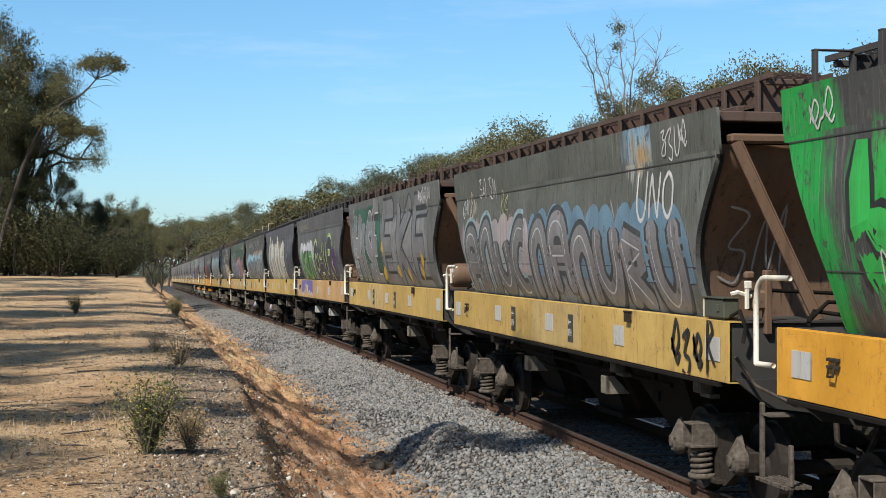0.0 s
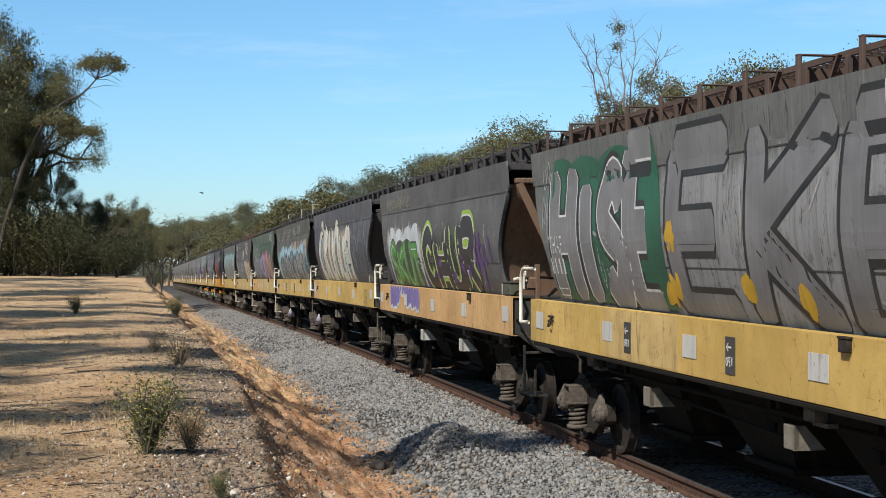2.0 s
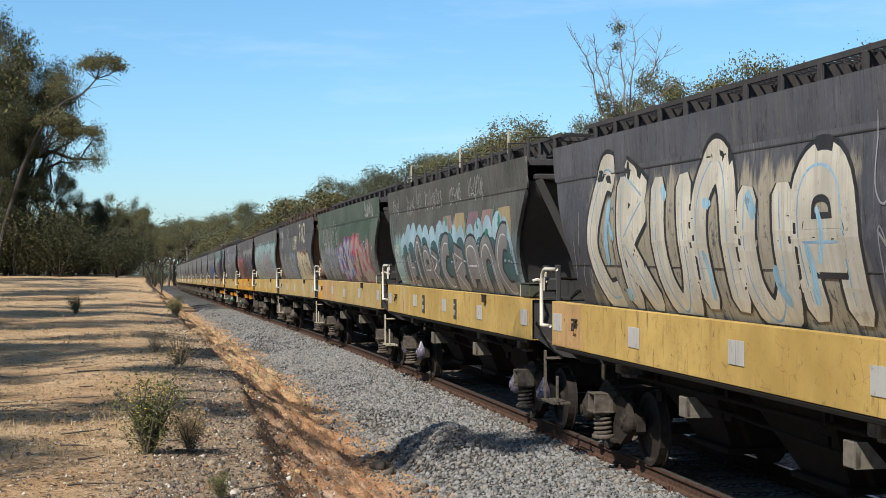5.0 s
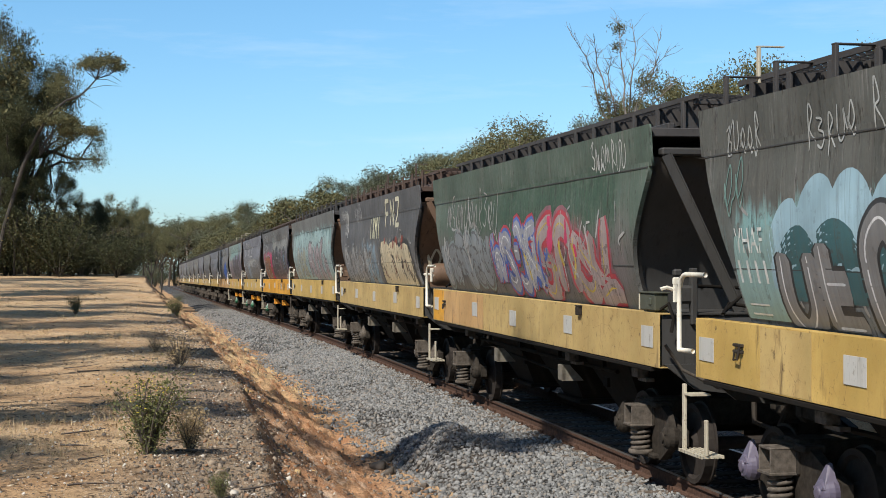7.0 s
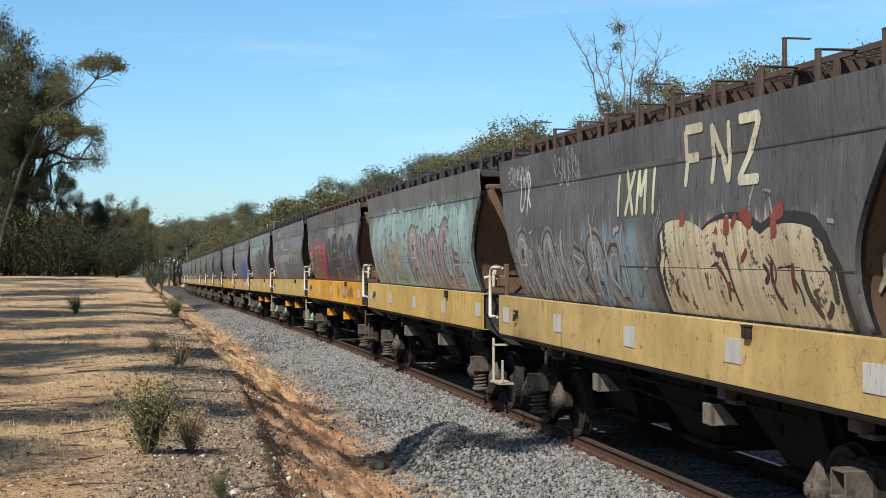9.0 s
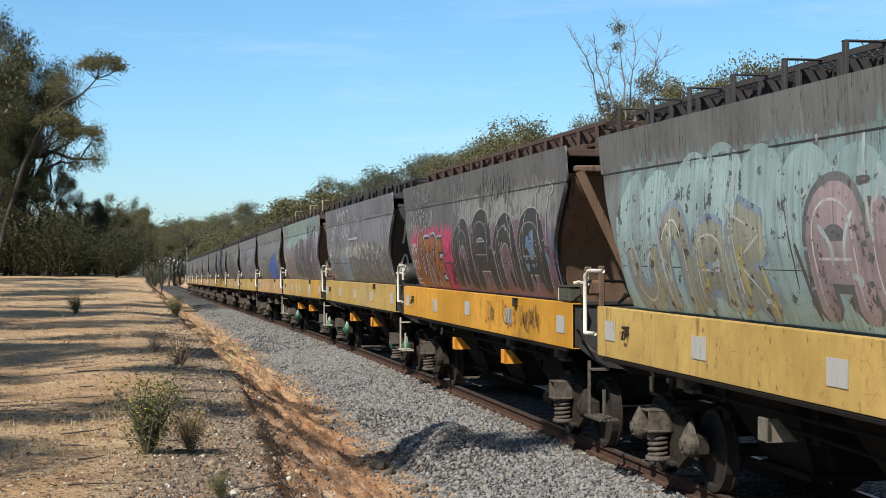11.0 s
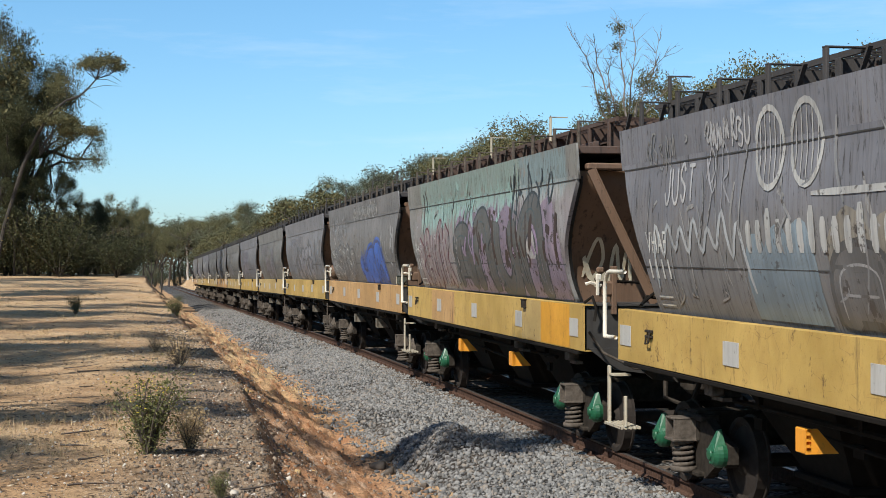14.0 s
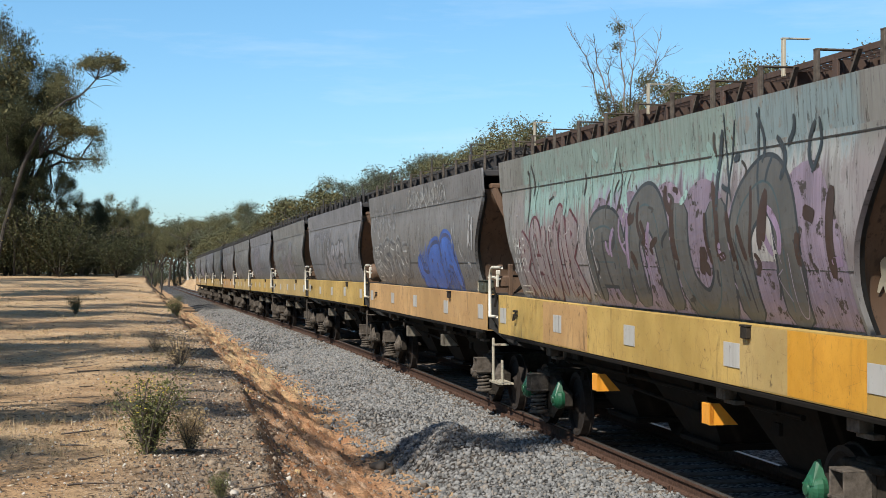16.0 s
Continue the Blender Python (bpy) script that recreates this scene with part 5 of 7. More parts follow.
        cloud(w, rng, 0.11, 0.96, 2.2, 2.70, 12, (0.03, 0.10, 0.11), 0.3, 0.003, 0.2)
        lettering(w, rng, 0.11, 0.46, 1.95, 2.78, "46125", (0.19, 0.188, 0.185), (0.02, 0.022, 0.024), None, (0.6, 0.6, 0.6), 0.2, 0.44, 0.34)
        lettering(w, rng, 0.47, 0.96, 1.95, 2.85, "35213", (0.22, 0.218, 0.215), (0.02, 0.022, 0.024), None, (0.6, 0.6, 0.6), 0.2, 0.44, 0.35)
        for a, b, vv in ((0.02, 0.09, 3.5), (0.17, 0.25, 3.45), (0.27, 0.32, 3.55), (0.35, 0.5, 3.5), (0.56, 0.65, 3.5), (0.70, 0.80, 3.55)):
            scribble(w, rng, a, b, vv + 0.05, 0.27, (0.42, 0.43, 0.41), 0.026)
        scribble(w, rng, 0.015, 0.06, 2.9, 0.6, (0.16, 0.28, 0.25), 0.025)
        streaks(w, rng, 0.52, 0.92, 2.9, 3.4, 7, (0.03, 0.22, 0.14), 0.2, 0.09)
    elif k == 6:
        lettering(w, rng, 0.03, 0.36, 2.15, 2.85, 6, (0.22, 0.24, 0.25), GREY, (0.20, 0.25, 0.25), None, 0.6)
        lettering(w, rng, 0.38, 0.62, 2.1, 3.0, 4, (0.30, 0.30, 0.34), BLUE, RED, WHITE, 0.4)
        lettering(w, rng, 0.62, 0.93, 2.1, 2.95, 4, (0.33, 0.26, 0.25), RED, (0.25, 0.10, 0.12), YELLOW, 0.4)
        scribble(w, rng, 0.08, 0.42, 3.0, 0.55, (0.36, 0.34, 0.32), 0.035)
        streaks(w, rng, 0.03, 0.95, 2.0, 3.2, 26, (0.42, 0.41, 0.39), 0.5, 0.045)
        streaks(w, rng, 0.38, 0.66, 2.1, 2.9, 8, BLUE, 0.35, 0.09)
        streaks(w, rng, 0.66, 0.84, 2.6, 3.1, 6, MAGENTA, 0.3, 0.15)
        streaks(w, rng, 0.5, 0.8, 2.2, 2.9, 5, YELLOW, 0.3, 0.07)
        scribble(w, rng, 0.85, 0.97, 3.62, 0.3, WHITE, 0.022)
    elif k == 7:
        lettering(w, rng, 0.05, 0.48, 1.97, 2.72, "2414523", (0.24, 0.235, 0.23), (0.06, 0.058, 0.056), (0.20, 0.21, 0.215), (0.45, 0.45, 0.44), 0.5)
        streaks(w, rng, 0.06, 0.55, 2.0, 2.95, 30, (0.36, 0.37, 0.37), 0.4, 0.05)
        streaks(w, rng, 0.38, 0.52, 2.0, 2.7, 9, (0.20, 0.31, 0.37), 0.4, 0.1)
        cloud(w, rng, 0.575, 0.96, 1.98, 2.82, 3, (0.02, 0.02, 0.022), 0.1, 0.001, 0.14)
        cloud(w, rng, 0.585, 0.95, 1.98, 2.74, 3, (0.60, 0.51, 0.34), 0.6, 0.003, 0.13)
        streaks(w, rng, 0.64, 0.94, 2.0, 2.7, 9, (0.05, 0.045, 0.04), 0.2, 0.07)
        streaks(w, rng, 0.62, 0.92, 2.1, 2.7, 8, (0.17, 0.05, 0.03), 0.4, 0.06)
        streaks(w, rng, 0.64, 0.92, 2.8, 3.05, 7, (0.24, 0.05, 0.03), 0.3, 0.16)
        tag_word(w, rng, 0.46, 0.60, 3.05, 0.48, "IXMI", (0.58, 0.56, 0.38), 0.085, 0.2)
        tag_word(w, rng, 0.66, 0.84, 3.3, 0.6, "FNZ", (0.58, 0.55, 0.40), 0.10, 0.4)
        scribble(w, rng, 0.07, 0.13, 3.2, 0.5, WHITE, 0.07)
        scribble(w, rng, 0.01, 0.12, 3.66, 0.22, WHITE, 0.022)
        scribble(w, rng, 0.23, 0.34, 3.58, 0.34, (0.4, 0.4, 0.4), 0.025)
    elif k == 8:
        cloud(w, rng, 0.02, 0.98, 1.98, 3.35, 12, (0.30, 0.42, 0.41), 0.6, 0.001, 0.2)
        lettering(w, rng, 0.05, 0.40, 1.97, 2.85, "4125", (0.30, 0.31, 0.24), (0.22, 0.29, 0.36), None, (0.5, 0.5, 0.48), 0.6)
        lettering(w, rng, 0.46, 0.92, 1.97, 2.95, "24136", (0.33, 0.26, 0.27), (0.13, 0.14, 0.14), None, (0.5, 0.5, 0.48), 0.55)
        streaks(w, rng, 0.02, 0.98, 2.1, 3.6, 30, (0.40, 0.46, 0.45), 0.5, 0.045)
        streaks(w, rng, 0.06, 0.40, 2.0, 2.7, 7, (0.42, 0.36, 0.12), 0.5, 0.07)
        streaks(w, rng, 0.42, 0.95, 2.0, 3.2, 14, (0.10, 0.10, 0.095), 0.4, 0.05)
    elif k == 9:
        lettering(w, rng, 0.055, 0.33, 1.97, 2.95, "NOTRE", (0.24, 0.085, 0.018), (0.012, 0.012, 0.013), (0.30, 0.42, 0.44), (0.4, 0.1, 0.05), 0.12, 0.48, 0.36)
        cloud(w, rng, 0.39, 0.98, 1.98, 2.75, 5, (0.16, 0.09, 0.12), 0.3, 0.001, 0.3)
        lettering(w, rng, 0.40, 0.95, 1.97, 3.0, "1212", (0.030, 0.027, 0.026), (0.40, 0.40, 0.40), None, (0.2, 0.2, 0.2), 0.2, 0.46, 0.43)
        streaks(w, rng, 0.40, 0.95, 2.0, 2.6, 12, (0.02, 0.018, 0.018), 0.1, 0.2)
        scribble(w, rng, 0.01, 0.24, 3.1, 0.42, (0.33, 0.33, 0.32), 0.04, 0.6)
        scribble(w, rng, 0.04, 0.22, 3.62, 0.30, (0.27, 0.27, 0.27), 0.035, 0.6)
        scribble(w, rng, 0.40, 0.50, 3.35, 0.5, (0.33, 0.42, 0.40), 0.028, 0.4)
        scribble(w, rng, 0.58, 0.78, 3.4, 0.45, (0.15, 0.15, 0.148), 0.06, 0.6)
        scribble(w, rng, 0.345, 0.40, 2.1, 0.5, (0.05, 0.015, 0.02), 0.04)
        streaks(w, rng, 0.8, 0.97, 2.4, 3.0, 5, (0.12, 0.22, 0.34), 0.4, 0.16)
    elif k == 10:
        streaks(w, rng, 0.02, 0.98, 2.0, 3.9, 30, (0.26, 0.26, 0.26), 0.6, 0.035)
        # two hatched ovals and a row of plain bars under them
        verts, faces = [], []
        for q, a in enumerate((0.325, 0.39)):
            u = 6.0 - 12.0 * a
            ribbon(verts, faces, arc(u, 3.56, 0.31, 0.36, 0, math.tau, 20), 0.06, 0.012)
            for r in range(5):
                x = -0.22 + 0.11 * r
                hh = 0.34 * math.sqrt(max(0.0, 1 - (x / 0.31) ** 2))
                ribbon(verts, faces, seg((u + x, 3.56 - hh), (u + x - 0.03, 3.56 + hh)), 0.022, 0.0125)
        for r in range(15):
            u = 6.0 - 12.0 * (0.285 + 0.019 * r)
            ribbon(verts, faces, seg((u, 2.62), (u, 2.92 + 0.1 * (r % 4 == 2))), 0.12, 0.012)
        ribbon(verts, faces, seg((1.2, 3.12), (-0.8, 3.12)), 0.06, 0.012)
        put_part("faded_markings", arrays_mesh(verts, faces), spray((0.46, 0.46, 0.44), 0.55), w)
        for a0, a1, v0 in ((0.05, 0.28, 2.72), (0.50, 0.95, 2.62)):
            verts, faces = [], []
            peaks = [(6.0 - 12.0 * (a0 + (a1 - a0) * q / 14), v0 - 0.35 * (q in (0, 14)) + (0.24 if q % 2 else -0.12) * rng.uniform(0.4, 1.3)) for q in range(15)]
            ribbon(verts, faces, curve(peaks, 4), 0.06, 0.010)
            tagged(put_part("paint_tag", arrays_mesh(verts, faces), spray((0.42, 0.44, 0.45), 0.4), w), kind="stuff")
        cloud(w, rng, 0.27, 0.40, 2.0, 2.6, 3, (0.21, 0.27, 0.31), 0.45)
        cloud(w, rng, 0.42, 0.95, 2.2, 2.75, 8, (0.26, 0.235, 0.19), 0.65)
        lettering(w, rng, 0.42, 0.95, 1.97, 2.65, "241352", (0.14, 0.138, 0.135), (0.09, 0.09, 0.09), None, (0.36, 0.36, 0.36), 0.5)
        tag_word(w, rng, 0.09, 0.17, 3.15, 0.36, "JUST", (0.46, 0.46, 0.46), 0.04)
        scribble(w, rng, 0.19, 0.25, 3.1, 0.5, (0.36, 0.36, 0.38), 0.03)
        scribble(w, rng, 0.19, 0.29, 3.66, 0.26, (0.45, 0.45, 0.45), 0.045)
        scribble(w, rng, 0.52, 0.58, 3.3, 0.3, (0.42, 0.42, 0.42), 0.05)
        scribble(w, rng, 0.04, 0.12, 3.55, 0.3, (0.25, 0.25, 0.25), 0.03)
    elif k == 11:
        lettering(w, rng, 0.07, 0.34, 1.97, 3.0, "52415", (0.30, 0.25, 0.25), (0.14, 0.035, 0.05), None, None, 0.6)
        lettering(w, rng, 0.36, 0.90, 1.95, 3.1, "2141", (0.115, 0.115, 0.108), (0.035, 0.046, 0.054), None, (0.06, 0.10, 0.11), 0.35, 0.52, 0.44)
        cloud(w, rng, 0.36, 0.97, 1.98, 3.0, 6, (0.27, 0.215, 0.28), 0.8, 0.0005, 0.3)
        cloud(w, rng, 0.80, 0.86, 2.5, 3.35, 1, (0.46, 0.45, 0.43), 0.6, 0.002, 0.05)
        streaks(w, rng, 0.50, 0.97, 2.4, 3.4, 22, (0.055, 0.030, 0.022), 0.2, 0.11)
        streaks(w, rng, 0.10, 0.80, 3.0, 3.9, 16, (0.055, 0.050, 0.042), 0.3, 0.05)
        streaks(w, rng, 0.10, 0.75, 3.1, 3.95, 14, (0.30, 0.46, 0.42), 0.4, 0.09)
        streaks(w, rng, 0.38, 0.92, 2.0, 2.9, 16, (0.045, 0.05, 0.055), 0.3, 0.05)
        streaks(w, rng, 0.36, 0.95, 2.3, 3.2, 10, (0.33, 0.24, 0.36), 0.4, 0.07)
        streaks(w, rng, 0.02, 0.40, 2.0, 3.5, 18, (0.40, 0.38, 0.38), 0.6, 0.03)
        streaks(w, rng, 0.72, 1.0, 3.0, 3.98, 12, (0.035, 0.05, 0.06), 0.3, 0.06)
        scribble(w, rng, 0.84, 0.93, 2.1, 0.5, (0.3, 0.26, 0.32), 0.015)
    elif k == 12:
        lettering(w, rng, 0.02, 0.44, 2.15, 2.9, 6, (0.2, 0.195, 0.185), GREY, (0.24, 0.24, 0.235), WHITE, 0.65)
        lettering(w, rng, 0.52, 0.84, 2.05, 2.75, 3, (0.05, 0.14, 0.50), (0.06, 0.075, 0.18), BLUE, None, 0.3)
        scribble(w, rng, 0.02, 0.3, 3.2, 0.5, (0.34, 0.34, 0.34), 0.045)
        scribble(w, rng, 0.42, 0.78, 3.62, 0.3, (0.4, 0.4, 0.39), 0.05)
        streaks(w, rng, 0.82, 0.98, 2.3, 3.5, 7, (0.4, 0.4, 0.4), 0.5, 0.09)
    else:
        shade = rng.uniform(0.16, 0.34)
        tint = (shade, shade * rng.uniform(0.92, 1.03), shade * rng.uniform(0.9, 1.08))
        a = rng.uniform(0.05, 0.35)
        lettering(w, rng, a, a + rng.uniform(0.3, 0.5), 2.1, rng.uniform(2.7, 3.2), 5, tint, GREY, None, WHITE if rng.random() < 0.4 else None, 0.65)
        scribble(w, rng, 0.1, 0.5, 3.1, 0.4, tint, 0.04, 0.5)
        streaks(w, rng, 0.0, 1.0, 2.0, 3.5, 16, (0.17, 0.165, 0.16), 0.7, 0.16)


def end_place(u, v, off):
    """On the bowed front end sheet."""
    return (-u, -(side_end(v) - 0.05 - 0.10 * (1 - (u / 1.35) ** 2)) - 0.012 - off, v)


def sill_place(u, v, off):
    return (-(SIDE_X + 0.0245 + off), u, min(v, Z_SILL - 0.01))


def code_bars(w, rng, u):
    """Stencilled wagon code at the rear end: class letters, and bars for the number."""
    text = bpy.data.curves.new("text", "FONT")
    text.body, text.size, text.align_x = "VHAF", 0.34, "LEFT"
    holder = bpy.data.objects.new("holder", text)
    scene.collection.objects.link(holder)
    bpy.context.view_layer.update()
    me = bpy.data.meshes.new_from_object(holder.evaluated_get(bpy.context.evaluated_depsgraph_get()))
    bpy.data.objects.remove(holder)
    for v in me.vertices:
        v.co = on_side(u - v.co.x * 0.8, 2.62 + v.co.y, 0.012)
    put_part("class_letters", me, WHITE_PAINT, w)
    verts, faces = [], []
    for i in range(4):
        ribbon(verts, faces, [(u - 0.02 - i * 0.2, 2.34), (u - 0.02 - i * 0.2, 2.55)], 0.09, 0.012)
    for r in range(2):
        ribbon(verts, faces, [(u - 0.05, 2.14 - r * 0.09), (u - 0.5, 2.14 - r * 0.09)], 0.03, 0.012)
    put_part("number_bars", arrays_mesh(verts, faces), WHITE_PAINT, w)


LABELS = {
    0: "black grain hopper wagon with bright green graffiti, fresh yellow sill",
    1: "dark grain hopper wagon with silver and pale blue graffiti, yellow sill",
    2: "dark grain hopper wagon with tall silver letters and yellow streaks",
    3: "dark grain hopper wagon with green and black lettering, tan sill",
    4: "dark grain hopper wagon with cream and pale blue letters",
    5: "dark grain hopper wagon with turquoise graffiti, chipped yellow sill",
    6: "greenish grain hopper wagon with red, blue and yellow graffiti",
    7: "dark blue-grey grain hopper wagon with cream lettering",
    8: "grey grain hopper wagon with blue, yellow and pink graffiti",
    9: "dark grain hopper wagon with brown letters on a pink haze",
    10: "grey grain hopper wagon with faded white tags, green axle caps",
    11: "faded turquoise and mauve grain hopper wagon with peeling paint",
    12: "grey grain hopper wagon with a blue graffiti block, tan sill",
}


SILL_PATCH = {11: [(-4.5, -6.0, "fresh"), (1.7, 3.9, "tan"), (-3.4, -4.5, "pale")], 6: [(6.6, 5.6, "fresh"), (5.6, 2.2, "tan")], 1: [(1.0, -1.6, "pale")], 5: [(5.0, 3.9, "pale")],
              4: [(6.6, 5.2, "tan")], 10: [(-1.0, -2.6, "pale")], 2: [(3.0, 0.4, "pale")]}


def wagon(k):
    rng = random.Random(100 + k)
    base, haze, top, amount, sill, end, roof, caps, brackets = LIVERY[k] if k in LIVERY else LIVERY[rng.choice((12, 13, 14))]
    w = tagged(new("grain_hopper_wagon"), LABELS.get(k, "weathered grey grain hopper wagon with faded graffiti and yellow sill"), "freight wagon", "wagons of the train")
    skin = side_paint("hopper_paint", base, haze, top, amount, PATCHES.get(k, ()))
    for sx in (-1, 1):
        put_part("side_sheet", MESH["side", sx], skin, w)
        put_part("eave_panel", MESH["eave", sx], skin, w)
        put_part("side_seam", MESH["seam", sx], DARK_END, w)
        s = put_part("side_sill", MESH["sill", sx], SILLS[sill], w, "yellow painted steel sill")
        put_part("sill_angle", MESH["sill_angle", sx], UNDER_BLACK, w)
        if sx < 0:
            for y in (6.25, 3.0, 0.0, -3.1, -6.2)[: 5 if k != 0 else 4]:
                put_part("reflector_plate", MESH["reflector"], REFLECTOR, s, "white square reflector", pose(0, y + rng.uniform(-0.15, 0.15), 1.66 + rng.uniform(-0.02, 0.03)))
            for a, b, mat in SILL_PATCH.get(k, ()):
                bm = bmesh.new()
                box(bm, (-(SIDE_X + 0.0225), (a + b) / 2, (Z_SILL + Z_LOW) / 2), (0.003, abs(a - b), Z_SILL - Z_LOW - 0.03))
                part("repainted_patch", bm, SILLS[mat], s)
            put_part("lamp_socket", MESH["lamp_socket"], BOGIE_DARK, s, "", pose(0, -3.6, 1.88))
            put_part("side_hook", MESH["side_hook"], BOGIE_DARK, s, "", pose(0, 5.5, 1.72))
    for sy in (-1, 1):
        put_part("end_sheet", MESH["end_sheet", sy], end, w)
        put_part("edge_strip", MESH["edge_strip", sy], DARK_END, w)
        put_part("top_beam", MESH["top_beam", sy], end, w)
        put_part("roof_end_beam", MESH["roof_end", sy], roof, w)
        put_part("headstock", MESH["headstock", sy], DARK_END, w)
        put_part("coupler", MESH["coupler", sy], BOGIE_DARK, w)
        for sx in (-1, 1):
            put_part("end_brace", MESH["brace", sy, sx], end, w)
    put_part("roof", MESH["roof"], roof, w)
    put_part("roof_hatch", MESH["hatch"], roof, w)
    put_part("roof_walkway", MESH["walkway"], roof, w)
    for i in range(15):
        put_part("roof_strut", MESH["roof_strut"], roof, w, "", pose(0, -6.3 + i * 0.9, 0) if k % 2 else pose(0, -6.2 + i * 0.88, 0))
    if k not in (1, 4, 6, 9):
        for i in range(11):
            mat = BOGIE_GREY if k in (11, 12) else roof
            put_part("hatch_stop", MESH["hatch_stop"], mat, w, "bent flat-bar hatch stop", pose(0, -6.1 + i * 1.22, 0))
            if k in (2, 10, 11, 13):
                put_part("raked_stay", MESH["raked_stay"], mat, w, "", pose(0, -5.6 + i * 1.22, 0))
    if k in (5, 7, 10, 11, 12, 13, 15):
        for y in (-3.4, 0.6, 6.1):
            put_part("tall_stop", MESH["tall_stop"], CREAM_STEP if k in (11, 5) else roof, w, "", pose(0, y, 0))
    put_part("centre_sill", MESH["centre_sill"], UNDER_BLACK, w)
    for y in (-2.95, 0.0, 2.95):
        c = put_part("discharge_chute", MESH["chute"], UNDER_BLACK, w, "black discharge chute", pose(0, y, 0))
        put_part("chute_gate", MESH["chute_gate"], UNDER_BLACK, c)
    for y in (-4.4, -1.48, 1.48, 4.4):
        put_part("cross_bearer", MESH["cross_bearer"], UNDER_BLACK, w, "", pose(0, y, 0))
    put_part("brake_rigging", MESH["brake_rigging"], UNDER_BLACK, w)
    for y in (1.65, -2.3):
        put_part("bracket", MESH["bracket"], brackets, w, "", pose(0, y, 0))
    for y in (3.9, -2.7, -5.6):
        put_part("jacking_pad", MESH["jacking_pad"], BOGIE_GREY, w, "", pose(0, y, 0))
    put_part("handrail", MESH["handrail"], WHITE_RAIL, w, "white hooped handrail")
    put_part("step", MESH["step"], CREAM_STEP if k in (5, 6, 7, 9, 10, 11) else BOGIE_GREY, w, "corner step with a grating tread")
    if k in (2, 7, 10, 13, 16, 19):
        put_part("air_reservoir", MESH["reservoir"], end, w, "round-ended air reservoir")
    else:
        put_part("brake_stand", MESH["brake_stand"], end, w)
    if k in (1, 3, 4, 5, 6, 9, 12):
        eq = put_part("equipment_box", MESH["equipment_box"], BOX_OLIVE, w, "dark olive steel equipment box")
        put_part("box_end", MESH["box_end"], CREAM_STEP, eq, "pale end plate")
    put_part("brake_lever", MESH["brake_lever"], WHITE_RAIL, w, "white brake lever")
    for q in range(4):
        put_part("brake_pipe", MESH["pipe", q], UNDER_BLACK, w)
    put_part("cut_lever", MESH["cut_lever"], BOGIE_GREY, w)
    for q, y in enumerate((BOGIE_Y, -BOGIE_Y)):
        b = put_part("bogie", MESH["bogie"], BOGIE_DARK, w, "dusty steel bogie frame", pose(0, y, 0))
        for sx in (-1, 1):
            put_part("side_frame", MESH["side_frame", sx], BOGIE_DARK, b)
        put_part("coil_spring", MESH["spring"], BOGIE_GREY, b)
        put_part("spring_pocket", MESH["pocket"], BOGIE_GREY, b)
        for a in (-AXLE, AXLE):
            put_part("axle_cap", MESH["axle_cap"], caps, b, "", pose(0, a, 0))
            put_part("wheelset", MESH["wheelset"], STEEL, b, "", pose(0, a, 0.455))
    paint_wagon(k, w, rng)
    if k in (2, 5, 9, 10, 11, 12):
        code_bars(w, rng, 5.55)
    if k == 11 or k == 7:
        scribble(w, rng, 0.40, 0.47, 2.2, 0.65, CREAM, 0.06, 0.1, end_place)
    if k == 10:
        tag_word(w, rng, 0.40, 0.50, 2.9, 0.42, "MP", WHITE, 0.05, 0.1, end_place)
        scribble(w, rng, 0.40, 0.45, 2.1, 0.6, WHITE, 0.05, 0.1, end_place)
    if k == 1:
        scribble(w, rng, 0.40, 0.47, 2.4, 0.75, (0.33, 0.32, 0.31), 0.03, 0.2, end_place)
        scribble(w, rng, 0.92, 1.03, Z_LOW + 0.06, 0.46, BLACK, 0.07, 0.0, sill_place, Z_LOW + 0.02)
    if k in (1, 2, 5):
        for y in (2.1, -1.1):
            bm = bmesh.new()
            box(bm, (-(SIDE_X + 0.027), y, 1.64), (0.008, 0.24, 0.36), bevel=0.002)
            part("notice_plate", bm, DARK_END, w, "dark plate with a white arrow and word")
            verts, faces = [], []
            ribbon(verts, faces, seg((y + 0.06, 1.72), (y - 0.06, 1.72)), 0.02, 0.013, sill_place, Z_LOW)
            ribbon(verts, faces, seg((y + 0.02, 1.76), (y + 0.07, 1.72)), 0.018, 0.0135, sill_place, Z_LOW)
            ribbon(verts, faces, seg((y + 0.02, 1.68), (y + 0.07, 1.72)), 0.018, 0.0135, sill_place, Z_LOW)
            put_part("arrow", arrays_mesh(verts, faces), WHITE_PAINT, w)
            tag_word(w, rng, (6.0 - y - 0.09) / 12, (6.0 - y + 0.09) / 12, 1.54, 0.08, "OPEN", WHITE, 0.012, 0.1, sill_place, Z_LOW)
    if k == 9:
        for a, b in ((0.62, 0.68), (0.72, 0.80), (0.82, 0.92)):
            scribble(w, rng, a, b, Z_LOW + 0.16, 0.30, BLACK, 0.022, 0.0, sill_place, Z_LOW + 0.02)
    if k == 4:
        scribble(w, rng, 0.93, 0.98, Z_LOW + 0.1, 0.34, BLACK, 0.03, 0.0, sill_place, Z_LOW + 0.02)
